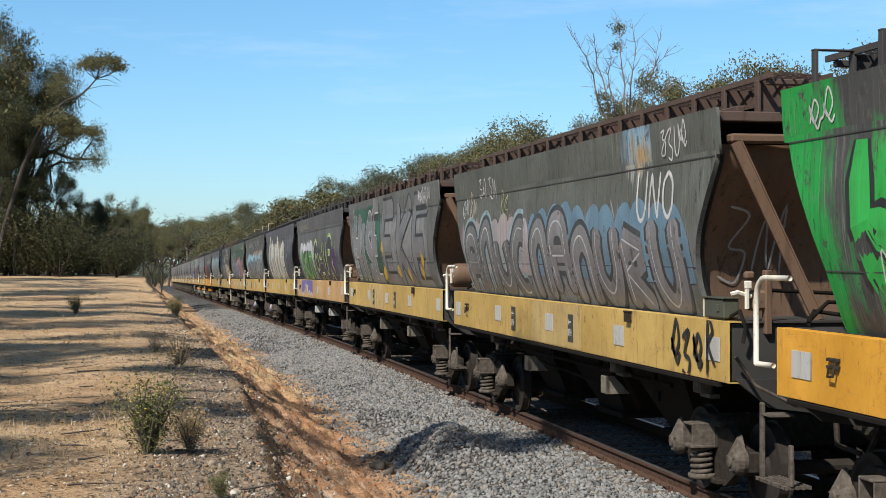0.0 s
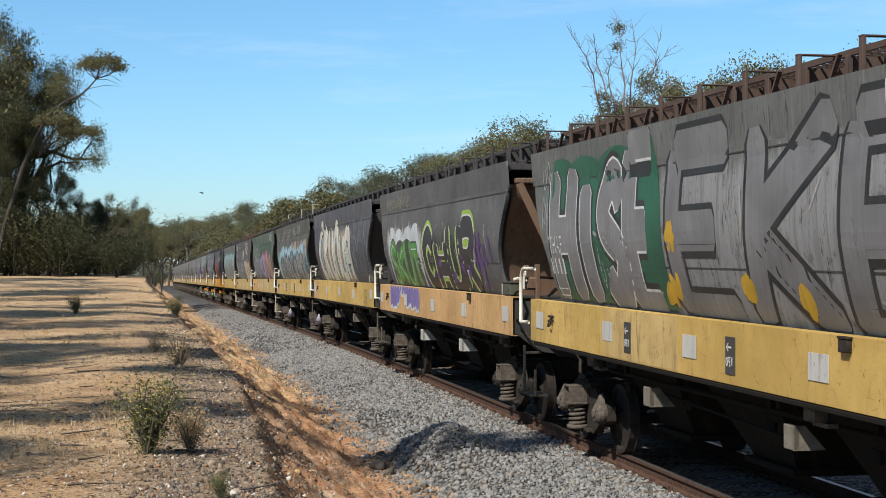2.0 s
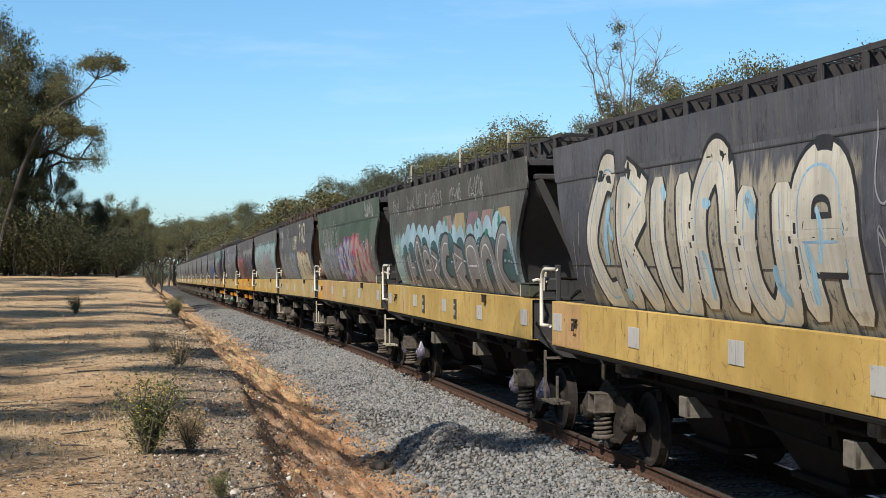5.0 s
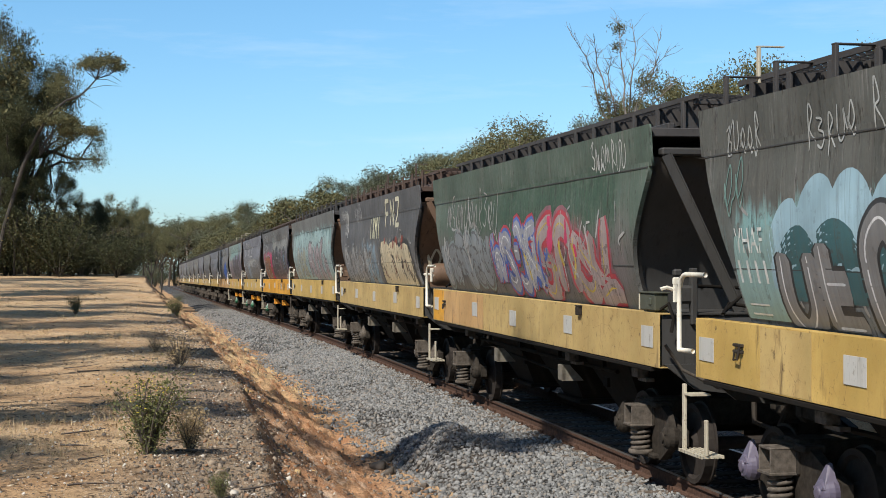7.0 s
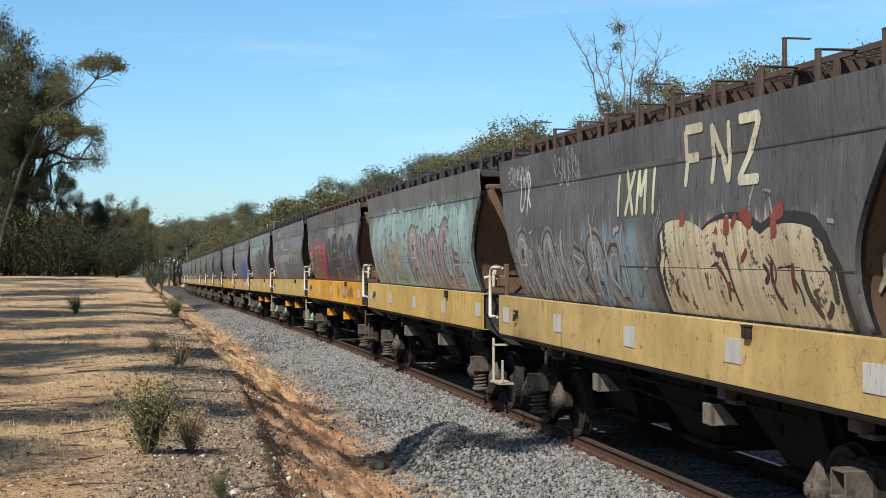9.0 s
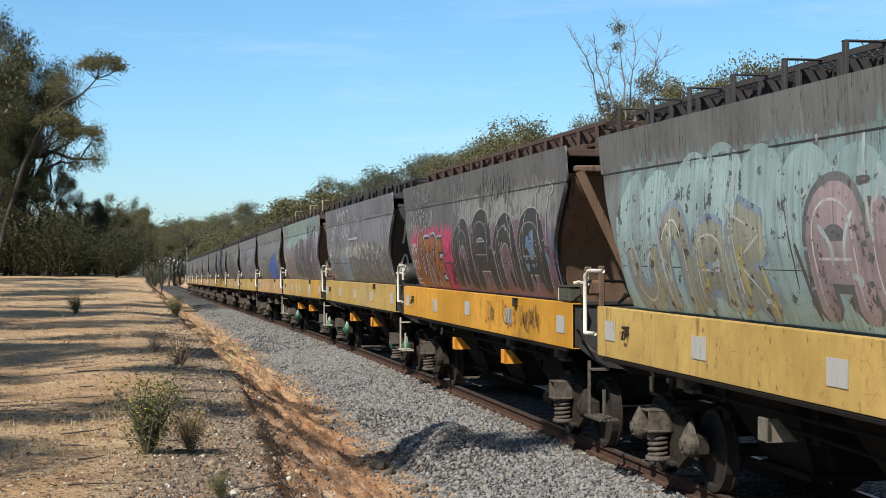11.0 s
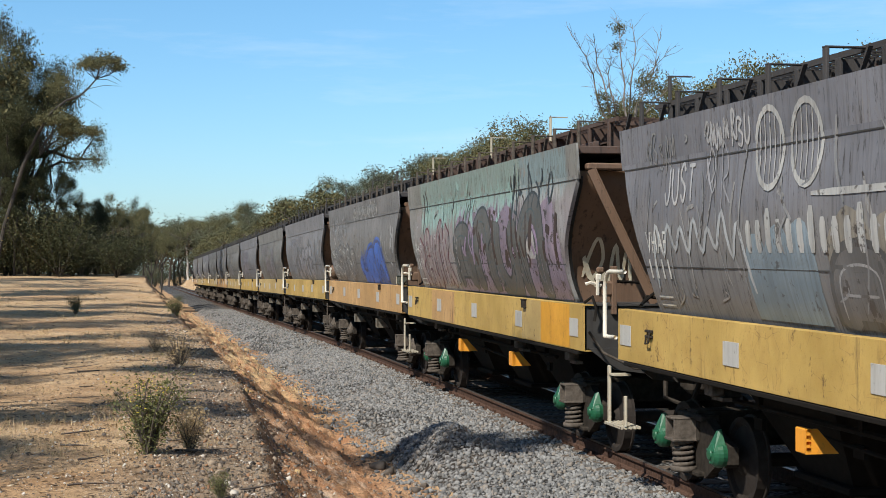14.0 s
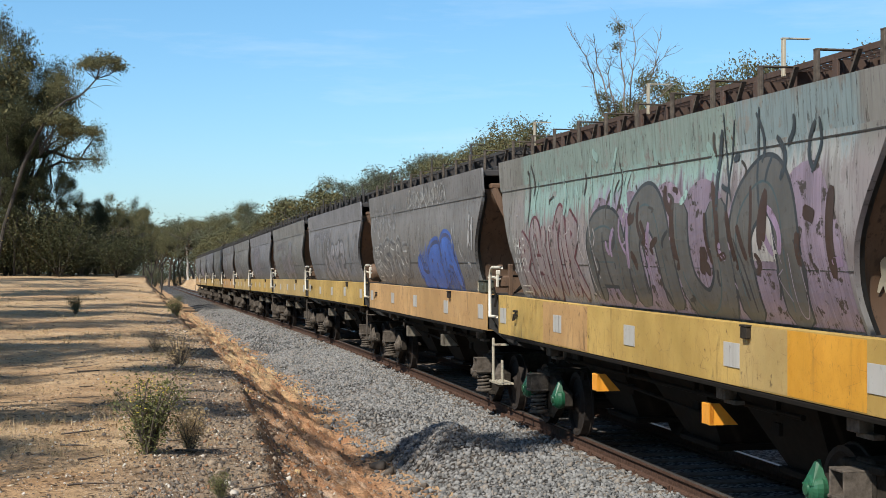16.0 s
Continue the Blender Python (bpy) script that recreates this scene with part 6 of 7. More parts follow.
    if k == 3:
        for color, wide, off in (((0.55, 0.55, 0.55), 0.42, 0.0), ((0.16, 0.12, 0.32), 0.34, 0.002)):
            verts, faces = [], []
            for q in range(12):
                u = 6.0 - 12.0 * (0.085 + 0.0255 * q)
                foot = (1.46, 1.42, 1.44, 1.52, 1.80, 1.76, 1.56, 1.48, 1.54, 1.46, 1.50, 1.44)[q]
                ribbon(verts, faces, seg((u, 1.95), (u - 0.08, foot + (0.06 if wide < 0.4 else 0)), 5), wide, off + 0.0003 * q, sill_place, Z_LOW + 0.02)
            tagged(put_part("old_paint", arrays_mesh(verts, faces), spray(color, 0.15), w), kind="stuff")
    return w


WAGONS = [wagon(k) for k in range(22)]


# ---------- trees and scrub ----------
def bark_material(name, lo, hi):
    n = Nodes(name)
    f = n.noise(n.coords("Object", (1, 1, 0.25)), 7, 5, 0.65)
    return n.done(n.mix(n.ramp(f, 0.35, 0.65), lo, hi), 0.9, 0, f, 0.02, 0.5)


def leaf_material(name, lo, hi, dry=None):
    n = Nodes(name)
    r = n.island()
    big = n.noise(n.world(), 0.35, 3)
    c = n.mix(n.math("ADD", n.math("MULTIPLY", r, 0.6), n.math("MULTIPLY", big, 0.4)), lo, hi)
    if dry:
        c = n.mix(n.ramp(r, 0.96, 0.98), c, dry)
    return n.done(c, 0.7, gloss=0.15)


BARK = bark_material("grey_brown_bark", (0.055, 0.043, 0.035), (0.17, 0.14, 0.115))
# darker copy of the bark, with the shade under the crowns in its colour
SHADE_BARK = bark_material("shade_toned_bark", (0.022, 0.018, 0.014), (0.07, 0.058, 0.046))
GREY_BARK = bark_material("bare_grey_branch_bark", (0.10, 0.085, 0.07), (0.24, 0.21, 0.18))
PALE_BARK = bark_material("pale_gum_bark", (0.30, 0.27, 0.23), (0.58, 0.54, 0.48))
LEAF = leaf_material("olive_gum_leaves", (0.058, 0.060, 0.026), (0.170, 0.160, 0.080), (0.20, 0.15, 0.06))
LEAF_DARK = leaf_material("dark_green_leaves", (0.024, 0.027, 0.012), (0.080, 0.082, 0.038))
LEAF_GREY = leaf_material("grey_green_leaves", (0.050, 0.058, 0.036), (0.135, 0.140, 0.085))
DRY = leaf_material("dry_straw", (0.25, 0.17, 0.08), (0.55, 0.42, 0.24))
SHRUB_LEAF = leaf_material("shrub_leaves", (0.055, 0.065, 0.022), (0.19, 0.185, 0.075))
FLOWER = leaf_material("yellow_flowers", (0.55, 0.42, 0.05), (0.75, 0.62, 0.12))


def leaf_quads(centres, spread, per, size, rng, droop=0.5):
    """Leaves as small bent quads about many centres; each is its own island."""
    c = np.repeat(np.asarray(centres), per, axis=0)
    n = len(c)
    off = rng.normal(0, 1, (n, 3)) * np.asarray(spread) * 0.5
    p = c + off
    d = rng.normal(0, 1, (n, 3))
    d[:, 2] = d[:, 2] * 0.6 - droop
    d /= np.linalg.norm(d, axis=1, keepdims=True)
    s = np.cross(d, rng.normal(0, 1, (n, 3)))
    s /= np.linalg.norm(s, axis=1, keepdims=True) + 1e-9
    ln = size * rng.uniform(0.6, 1.4, (n, 1))
    wd = ln * rng.uniform(0.12, 0.24, (n, 1))
    v = np.stack([p, p + d * ln * 0.5 + s * wd, p + d * ln, p + d * ln * 0.5 - s * wd], axis=1).reshape(-1, 3)
    return v, np.arange(4 * n).reshape(-1, 4)


def fast_mesh(v, f):
    me = bpy.data.meshes.new("mesh")
    k = f.shape[1]
    me.vertices.add(len(v)), me.loops.add(f.size), me.polygons.add(len(f))
    me.vertices.foreach_set("co", np.ascontiguousarray(v, dtype=np.float32).ravel())
    me.loops.foreach_set("vertex_index", f.ravel().astype(np.int32))
    me.polygons.foreach_set("loop_start", np.arange(0, f.size, k, dtype=np.int32))
    me.update()
    return me


def branch_line(rng, a, d, length, n, wander):
    pts = [Vector(a)]
    d = Vector(d).normalized()
    for _ in range(n):
        d = (d + Vector((rng.gauss(0, wander), rng.gauss(0, wander), rng.gauss(0, wander * 0.6)))).normalized()
        pts.append(pts[-1] + d * length / n)
    return pts, d


def gum_meshes(seed, height, spread, fork, per, leaf, clump, bare=0.0, deep=3, bulk=1.0, slim=1.0):
    """Trunk and crown meshes of one eucalypt: forked limbs, foliage in clumps at the branch ends."""
    rng = random.Random(seed)
    bm = bmesh.new()
    ends = []
    r0 = (height * 0.018 + 0.04) * slim
    trunk, d = branch_line(rng, (0, 0, -0.3), (rng.uniform(-0.15, 0.15), rng.uniform(-0.1, 0.1), 1), height * fork + 0.3, 6, 0.10)
    tube(bm, trunk, r0, 8, r0 * 0.7)

    def grow(p, d, length, r, depth):
        line, dd = branch_line(rng, p, d, length, 5, 0.16)
        tube(bm, line, r, 6 if depth < 2 else 4, r * 0.55, caps=False)
        if depth == deep or length < 0.3:
            ends.extend((line[-1], line[-2]))
            return
        for q in range(rng.choice((2, 3, 3))):
            t = Vector((rng.gauss(0, 1), rng.gauss(0, 1), rng.gauss(0.25, 0.5))).normalized()
            at = line[-1] if q < 2 else line[3]
            grow(at, (dd * 0.75 + t * 0.75 * spread).normalized(), length * rng.uniform(0.55, 0.8), r * 0.55, depth + 1)

    top = height * (1 - fork)
    for q in range(rng.choice((3, 4))):
        a = q * 2.1 + rng.uniform(-0.5, 0.5)
        grow(trunk[-1 - (q == 3)], (math.cos(a) * 0.75 * spread, math.sin(a) * 0.75 * spread, 1), top * rng.uniform(0.36, 0.5), r0 * 0.6, 1)
    norm = 10.0 / (max(v.co.z for v in bm.verts) + clump * 0.3)
    for v in bm.verts:
        v.co *= norm
    ends = [e * norm for e in ends]
    wood = mesh_of(bm, True)
    nrng = np.random.default_rng(seed)
    keep = [tuple(e) for e in ends if rng.random() >= bare]
    centres = []
    for e in keep:
        for _ in range(3):
            centres.append((e[0] + rng.gauss(0, clump * 0.45), e[1] + rng.gauss(0, clump * 0.45), e[2] + rng.gauss(0.05, clump * 0.25)))
    v, f = leaf_quads(centres, (clump * bulk, clump * bulk, clump * 0.62), per, leaf, nrng)
    return wood, fast_mesh(v, f)


GUMS = [gum_meshes(s, 10, sp, fk, 85, 0.19, 0.80) for s, sp, fk in ((1, 1.0, 0.30), (2, 0.8, 0.42), (3, 1.2, 0.25), (4, 0.9, 0.5), (6, 1.1, 0.36))]
FINE = [gum_meshes(s, 10, sp, fk, 190, 0.115, 0.66) for s, sp, fk in ((11, 1.0, 0.28), (12, 1.15, 0.40), (13, 0.9, 0.2))]
LOOSE = [gum_meshes(s, 10, sp, fk, 26, 0.34, 0.85) for s, sp, fk in ((1, 1.0, 0.30), (2, 0.8, 0.42), (3, 1.2, 0.25), (4, 0.9, 0.5), (6, 1.1, 0.36))]
TALL = [gum_meshes(s, 10, sp, fk, 150, 0.13, 0.60, bare=0.0, slim=0.4) for s, sp, fk in ((15, 0.8, 0.55), (16, 0.9, 0.6))]


def tree(kind, x, y, height, turn=0.0, leaf=None, bark=None, label="grey-green eucalyptus tree with an open crown", name="eucalyptus_tree", group="trees along the line", z=None, width=1.0):
    wood, crown = kind
    t = tagged(new(name), label, "tree", group)
    put_part("trunk", wood, bark or BARK, t)
    put_part("crown", crown, leaf or LEAF, t)
    h = height / 10.0
    t.matrix_basis = Matrix.LocRotScale((x, y, earth_z(x, y) if z is None else z), Euler((0, 0, turn)), (h * width, h * width, h))
    return t


def bush_meshes(seed, radius, height, per, leaf, stems=14):
    rng = random.Random(seed)
    bm = bmesh.new()
    centres = []
    for k in range(stems):
        a, lean = rng.uniform(0, 6.28), rng.uniform(0.1, 1.0)
        line, d = branch_line(rng, (0, 0, -0.05), (math.cos(a) * lean * radius / height, math.sin(a) * lean * radius / height, 1), height * rng.uniform(0.6, 1.05), 5, 0.12)
        tube(bm, line, 0.012 * height + 0.004, 4, 0.003 * height + 0.002, caps=False)
        centres += [tuple(p) for p in line[2:]] + [tuple((line[-1] + line[-2]) / 2)]
    v, f = leaf_quads(centres, (radius * 0.45, radius * 0.45, height * 0.22), per, leaf, np.random.default_rng(seed), -0.3)
    return mesh_of(bm), fast_mesh(v, f)


BUSHES = [bush_meshes(s, 2.0, 3.0, 80, 0.11, 16) for s in (21, 22, 23)]


def bush(kind, x, y, size, leaf, turn, name="scrub_bush", label="dark green scrub bush under the gums", group="scrub along the bank"):
    wood, crown = kind
    t = tagged(new(name), label, "bush", group)
    tagged(put_part("woody_base", wood, SHADE_BARK if size > 0.5 and leaf is LEAF_DARK else BARK, t), kind="stuff")
    put_part("foliage", crown, leaf, t)
    t.matrix_basis = Matrix.LocRotScale((x, y, earth_z(x, y)), Euler((0, 0, turn)), (size, size, size))
    return t


def spot(px, dist, half=784.0, focal=2733.0):
    """Where a line of sight that crosses the view at px meets the distance dist along the track."""
    return EYE.x + dist * math.tan(YAW + math.atan((px - half) / focal)), dist


rt = random.Random(77)
# tall dark gums on the bank
for px, top, d, kind, lf in ((-60, 0, 108, 0, 1), (-20, 35, 112, 1, 0), (22, 58, 110, 2, 0), (36, 78, 116, 0, 1), (-45, 90, 118, 2, 1), (-6, 130, 106, 0, 1), (20, 165, 108, 1, 1), (52, 205, 112, 2, 1),
                             (88, 280, 110, 0, 1), (118, 318, 118, 2, 1), (-15, 190, 106, 1, 1), (10, 240, 107, 2, 1), (60, 290, 106, 0, 1), (-30, 300, 105, 0, 1), (25, 330, 105, 1, 1), (140, 372, 112, 2, 1), (155, 335, 135, 0, 1), (172, 348, 120, 1, 1), (212, 338, 165, 2, 0),
                             (236, 346, 180, 0, 1), (254, 362, 200, 1, 0), (196, 356, 150, 0, 1), (268, 392, 230, 2, 1), (286, 398, 260, 0, 0)):
    x, y = spot(px, d)
    h = 2.62 + (440.0 - top) / 2733.0 * d - earth_z(x, y)
    tree(FINE[kind], x, y, h, rt.uniform(0, 6.28), LEAF if lf == 0 else LEAF_DARK, bark=SHADE_BARK, label="tall dark-leaved eucalyptus tree on the bank", group="trees on the bank", width=0.55)


def leaning_gum(d):
    """A gum whose thin limbs reach out to umbrella-shaped tufts."""
    def at(px, py):
        x, y = spot(px, d)
        return Vector((x, y, EYE.z + (447.5 - py) / 2733.0 * d * 1.0))
    base = at(-12, 500)
    base.z = earth_z(base.x, base.y)
    t = tagged(new("eucalyptus_tree"), "leaning eucalyptus with bare limbs and umbrella-shaped tufts", "tree", "trees on the bank")
    t.location = base
    bm = bmesh.new()
    rng = random.Random(5)
    lean = [base - base - Vector((0, 0, 0.2))] + [at(*p) - base for p in ((8, 400), (40, 300), (66, 245), (92, 205))]
    tube(bm, lean, 0.15, 8, 0.09)
    limb = [at(*p) - base for p in ((92, 205), (118, 185), (140, 178), (155, 165), (170, 148))]
    tube(bm, limb, 0.09, 6, 0.04)
    low = [at(*p) - base for p in ((70, 280), (95, 258), (118, 240))]
    tube(bm, low, 0.06, 6, 0.03)
    centres = []
    for mid, rx, rz, count, root in (((176, 126), 1.45, 1.05, 60, limb[-1]), ((136, 240), 1.2, 0.8, 44, low[-1]), ((98, 225), 1.3, 1.0, 50, low[0])):
        c = at(*mid) - base
        for q in range(count):
            a, r = rng.uniform(0, 6.28), rng.random() ** 0.5
            p = c + Vector((math.cos(a) * r * rx, math.sin(a) * r * rx, (1 - r * r) * rz * rng.uniform(0.2, 1.0)))
            centres.append(tuple(p))
            if q % 3 == 0:
                m = root.lerp(p, 0.5) - Vector((0, 0, 0.12))
                tube(bm, [root, m, p], 0.024, 4, 0.008, caps=False)
    for px, py, dx, dy in ((170, 148, 40, 8), (155, 165, 60, -6), (150, 235, 40, 45), (135, 178, 45, 20), (118, 185, -4, -50), (185, 140, 30, 12)):
        a = at(px, py) - base
        b = at(px + dx, py + dy) - base
        tube(bm, [a, a.lerp(b, 0.5) + Vector((0, 0, 0.15)), b], 0.022, 4, 0.007, caps=False)
    part("trunk", bm, SHADE_BARK, t)
    v, f = leaf_quads(centres, (0.50, 0.50, 0.3), 70, 0.16, np.random.default_rng(8), 0.6)
    put_part("crown", fast_mesh(v, f), LEAF, t)


leaning_gum(104.0)
# gums off to the side of the path that shade the bank and the ballast
for x, y, h in ((-11.2, 15.2, 12.2), (-12.0, 19.8, 13.0), (-14.2, 34.4, 14.0)):
    tree(TALL[rt.randrange(2)], x, y, h, rt.uniform(0, 6.28), LEAF, label="tall slender eucalyptus tree on the bank", group="trees on the bank", width=0.40)
for k, (x, y, h) in enumerate(((-11.2, 5.0, 5.4), (-12.3, 9.3, 6.2), (-12.6, 13.0, 7.2), (-13.2, 17.0, 8.0), (-14.0, 21.5, 9.0), (-14.6, 26.0, 9.6), (-15.2, 31.0, 10.5), (-16.0, 36.0, 11.0), (-16.6, 42.0, 12.0), (-17.4, 49.0, 12.5), (-18.4, 57.0, 13.5),
                               (-19.2, 66.0, 14.0), (-20.4, 76.0, 15.0), (-21.2, 86.0, 15.0), (-11.0, -1.0, 6.0))):
    tree(FINE[k % 3], x, y, h, rt.uniform(0, 6.28), LEAF, label="young eucalyptus tree on the bank", group="trees on the bank", width=0.85)
# unseen trees added round behind the camera to block low sky light
for k in range(22):
    a = radians(-165 + k * 10)
    x, y = -6 + 34 * math.sin(a), 4 + 34 * math.cos(a)
    if not (-6 < x < 6) and (y < 10 or x < -30):
        tree(LOOSE[k % 5], x + rt.uniform(-3, 3), y + rt.uniform(-3, 3), rt.uniform(10, 13), rt.uniform(0, 6.28), LEAF, group="trees round the clearing") if x < 0 or y < 0 else None
# more added trees, out of view beyond the train, to cut the sky light there
for k in range(9):
    tree(LOOSE[k % 5], rt.uniform(15, 26), -16 + k * 4.5, rt.uniform(6, 7), rt.uniform(0, 6.28), LEAF, group="trees behind the train")
# scrub under the gums
for k in range(80):
    px, d = rt.uniform(-60, 262), 104 + 60 * rt.random() ** 1.6
    x, y = spot(px, d)
    if x < -7.9:
        bush(BUSHES[k % 3], x, y, rt.uniform(0.5, 1.15) if px > 120 else rt.uniform(0.7, 1.7), LEAF_DARK if k % 9 else LEAF, rt.uniform(0, 6))
for k in range(26):
    d = rt.uniform(150, 290)
    px = rt.uniform(120, 268)
    x, y = spot(px, d)
    if x < -10.5:
        tree(LOOSE[k % 5], x, y, rt.uniform(6.5, 9.5), rt.uniform(0, 6.28), LEAF_DARK if k % 2 else LEAF, group="trees on the bank")
# far trees where the line leaves the view
for k in range(46):
    d = rt.uniform(260, 420)
    px = rt.uniform(180, 420)
    x, y = spot(px, d)
    if -9 < x < 8:
        continue
    tree(LOOSE[k % 5], x, y, rt.uniform(9, 14), rt.uniform(0, 6.28), LEAF if k % 2 else LEAF_GREY, group="far trees")
# trees behind the train
for px, top, d in ((322, 398, 270), (345, 386, 250), (372, 372, 240), (398, 374, 235), (412, 372, 228), (440, 358, 215), (462, 352, 210), (486, 348, 205), (508, 346, 198), (532, 350, 190), (552, 366, 185), (425, 390, 180),
                   (455, 386, 170), (500, 378, 165), (540, 380, 160), (578, 352, 175), (598, 346, 168), (618, 310, 160), (640, 314, 157), (662, 320, 153), (686, 306, 150), (708, 294, 145), (734, 282, 142), (750, 266, 138),
                   (776, 270, 134), (800, 264, 130), (826, 262, 126), (848, 260, 122), (880, 236, 114), (904, 222, 111), (930, 236, 110), (984, 202, 100), (1012, 214, 98), (1040, 190, 96)):
    d = max(d, 15.5 / math.tan(YAW + math.atan((px - 784) / 2733.0)))
    x, y = spot(px, d)
    h = 2.62 + (441.0 - top) / 2733.0 * d
    tree(GUMS[rt.randrange(5)], x, y, h - earth_z(x, y), rt.uniform(0, 6.28), (LEAF, LEAF_GREY, LEAF)[rt.randrange(3)], group="trees behind the train", width=0.9)
for k in range(30):
    px = rt.uniform(350, 600)
    d = max(rt.uniform(140, 260), 15.5 / math.tan(YAW + math.atan((px - 784) / 2733.0)))
    x, y = spot(px, d)
    tree(LOOSE[k % 5], x, y, rt.uniform(7, 9.5), rt.uniform(0, 6.28), LEAF_GREY if k % 2 else LEAF, group="trees behind the train", width=1.2)
for px, top, d in ((1236, 116, 64), (1222, 150, 66), (1256, 150, 64), (1350, 96, 60), (1382, 76, 62), (1412, 84, 60), (1440, 92, 62), (1505, 78, 59), (1565, 62, 56), (1115, 190, 78), (1050, 205, 78)):
    x, y = spot(px, d)
    h = 2.62 + (444.0 - top) / 2733.0 * d
    tree(GUMS[px % 5], x, y, h - earth_z(x, y), px * 1.3, LEAF, group="trees behind the train", width=0.7)
# the wood that closes the view down the line
wr = np.random.default_rng(9)
cx = np.concatenate([wr.uniform(-130, -12, 420), wr.uniform(9, 190, 600), wr.uniform(-25, 25, 260)])
cy = np.concatenate([wr.uniform(440, 540, 1020), wr.uniform(560, 620, 260)])
cz = wr.uniform(0, 1, 1280) ** 0.8 * (20 + 3 * np.sin(cx * 0.13) + 2.5 * np.sin(cx * 0.37)) - 8
v, f = leaf_quads(np.stack([cx, cy, cz], 1), (3.6, 3.6, 2.2), 90, 0.9, wr)
wood = put_part("far_wood", fast_mesh(v, f), LEAF_GREY, None)
tagged(wood, "distant grey-green eucalyptus woodland closing the view", "woodland", kind="stuff")
# nearly leafless tall tree
def bare_gum(d):
    """Several long bare stems from one foot, fine twigs, a few tufts of leaves."""
    def at(px, py, deep=0.0):
        x, y = spot(px, d + deep)
        return Vector((x, y, EYE.z + (447.5 - py) / 2733.0 * (d + deep)))
    base = at(1104, 400)
    base.z = earth_z(base.x, base.y)
    t = tagged(new("eucalyptus_tree"), "tall half-dead eucalyptus with bare pale branches", "tree", "trees behind the train")
    t.location = base
    rng = random.Random(61)
    bm = bmesh.new()
    centres = []
    fork = at(1102, 262) - base
    tube(bm, [Vector((0, 0, -0.2)), (fork * 0.5) + Vector((0.1, 0, 0)), fork], 0.17, 8, 0.12)
    stems = (((1080, 212), (1058, 168), (1050, 120), (1037, 88), (1018, 58)), ((1082, 214), (1072, 150), (1056, 100), (1052, 62)), ((1108, 196), (1106, 140), (1098, 80), (1094, 26)), ((1112, 200), (1116, 140), (1124, 84), (1120, 34)),
             ((1122, 205), (1140, 150), (1160, 100), (1166, 56)), ((1120, 220), (1150, 180), (1176, 150), (1188, 138)), ((1124, 205), (1128, 170), (1146, 120), (1176, 84)), ((1092, 220), (1086, 170), (1076, 120), (1082, 90)))
    for q, stem in enumerate(stems):
        line = [fork] + [at(*p, deep=rng.uniform(-0.8, 0.8)) - base for p in stem]
        fine = [line[0]]
        for a, b in zip(line, line[1:]):
            fine += [a.lerp(b, 0.5) + Vector((rng.gauss(0, 0.04), rng.gauss(0, 0.04), 0)), b]
        tube(bm, fine, 0.055, 6, 0.009, caps=False)
        for i in range(3, len(fine)):
            for _ in range(4):
                go = (fine[i] - fine[i - 1]).normalized() * 0.7 + Vector((rng.gauss(0, 0.6), rng.gauss(0, 0.6), rng.uniform(0.0, 0.6)))
                twig = branch_line(rng, fine[i], go, rng.uniform(0.35, 1.0), 4, 0.2)[0]
                tube(bm, twig, 0.012, 4, 0.004, caps=False)
                if rng.random() < 0.4:
                    tube(bm, branch_line(rng, twig[2], go + Vector((rng.gauss(0, 0.6), 0, 0.2)), 0.4, 3, 0.2)[0], 0.009, 4, 0.004, caps=False)
    for (px, py), r in (((1093, 32), 0.14), ((1094, 66), 0.09), ((1068, 158), 0.2), ((1100, 182), 0.3), ((1122, 172), 0.32), ((1088, 196), 0.28), ((1138, 128), 0.2), ((1112, 205), 0.35), ((1142, 196), 0.28), ((1070, 185), 0.18)):
        c = at(px, py) - base
        for _ in range(int(6 + 30 * r)):
            centres.append((c.x + rng.gauss(0, r * 0.7), c.y + rng.gauss(0, r * 0.7), c.z + rng.gauss(0, r * 0.6)))
    part("trunk", bm, GREY_BARK, t)
    v, f = leaf_quads(centres, (0.24, 0.24, 0.2), 44, 0.085, np.random.default_rng(18), 0.6)
    put_part("crown", fast_mesh(v, f), LEAF, t)


bare_gum(60.0)
for k, (px, top) in enumerate(((262, 392), (274, 402), (286, 398), (298, 404), (308, 400), (320, 404), (332, 396), (344, 392))):
    x, y = spot(px, 432 + 7 * (k % 3))
    tree(GUMS[k % 5], x, y, 2.62 + (442 - top) / 2733.0 * y - earth_z(x, y), k * 1.1, LEAF_GREY if k % 2 else LEAF, group="far trees", width=1.0)
for k in range(14):
    x, y = spot(262 + 6 * k, 380 + 11 * (k * 5 % 7))
    if x < -4 or y > 425:
        bush(BUSHES[k % 3], x, y, 1.6, LEAF_GREY, k * 0.9, label="grey-green scrub bush far down the line", group="far scrub")
# pale trunk far down the line
PALE = gum_meshes(41, 10, 0.7, 0.55, 30, 0.3, 0.8, bare=0.4)
for px, d in ((320, 455), (333, 430)):
    x, y = spot(px, d)
    tree(PALE, x, y, 15.0, 1.0, LEAF_GREY, PALE_BARK, "pale-trunked gum tree beside the line", group="far trees")

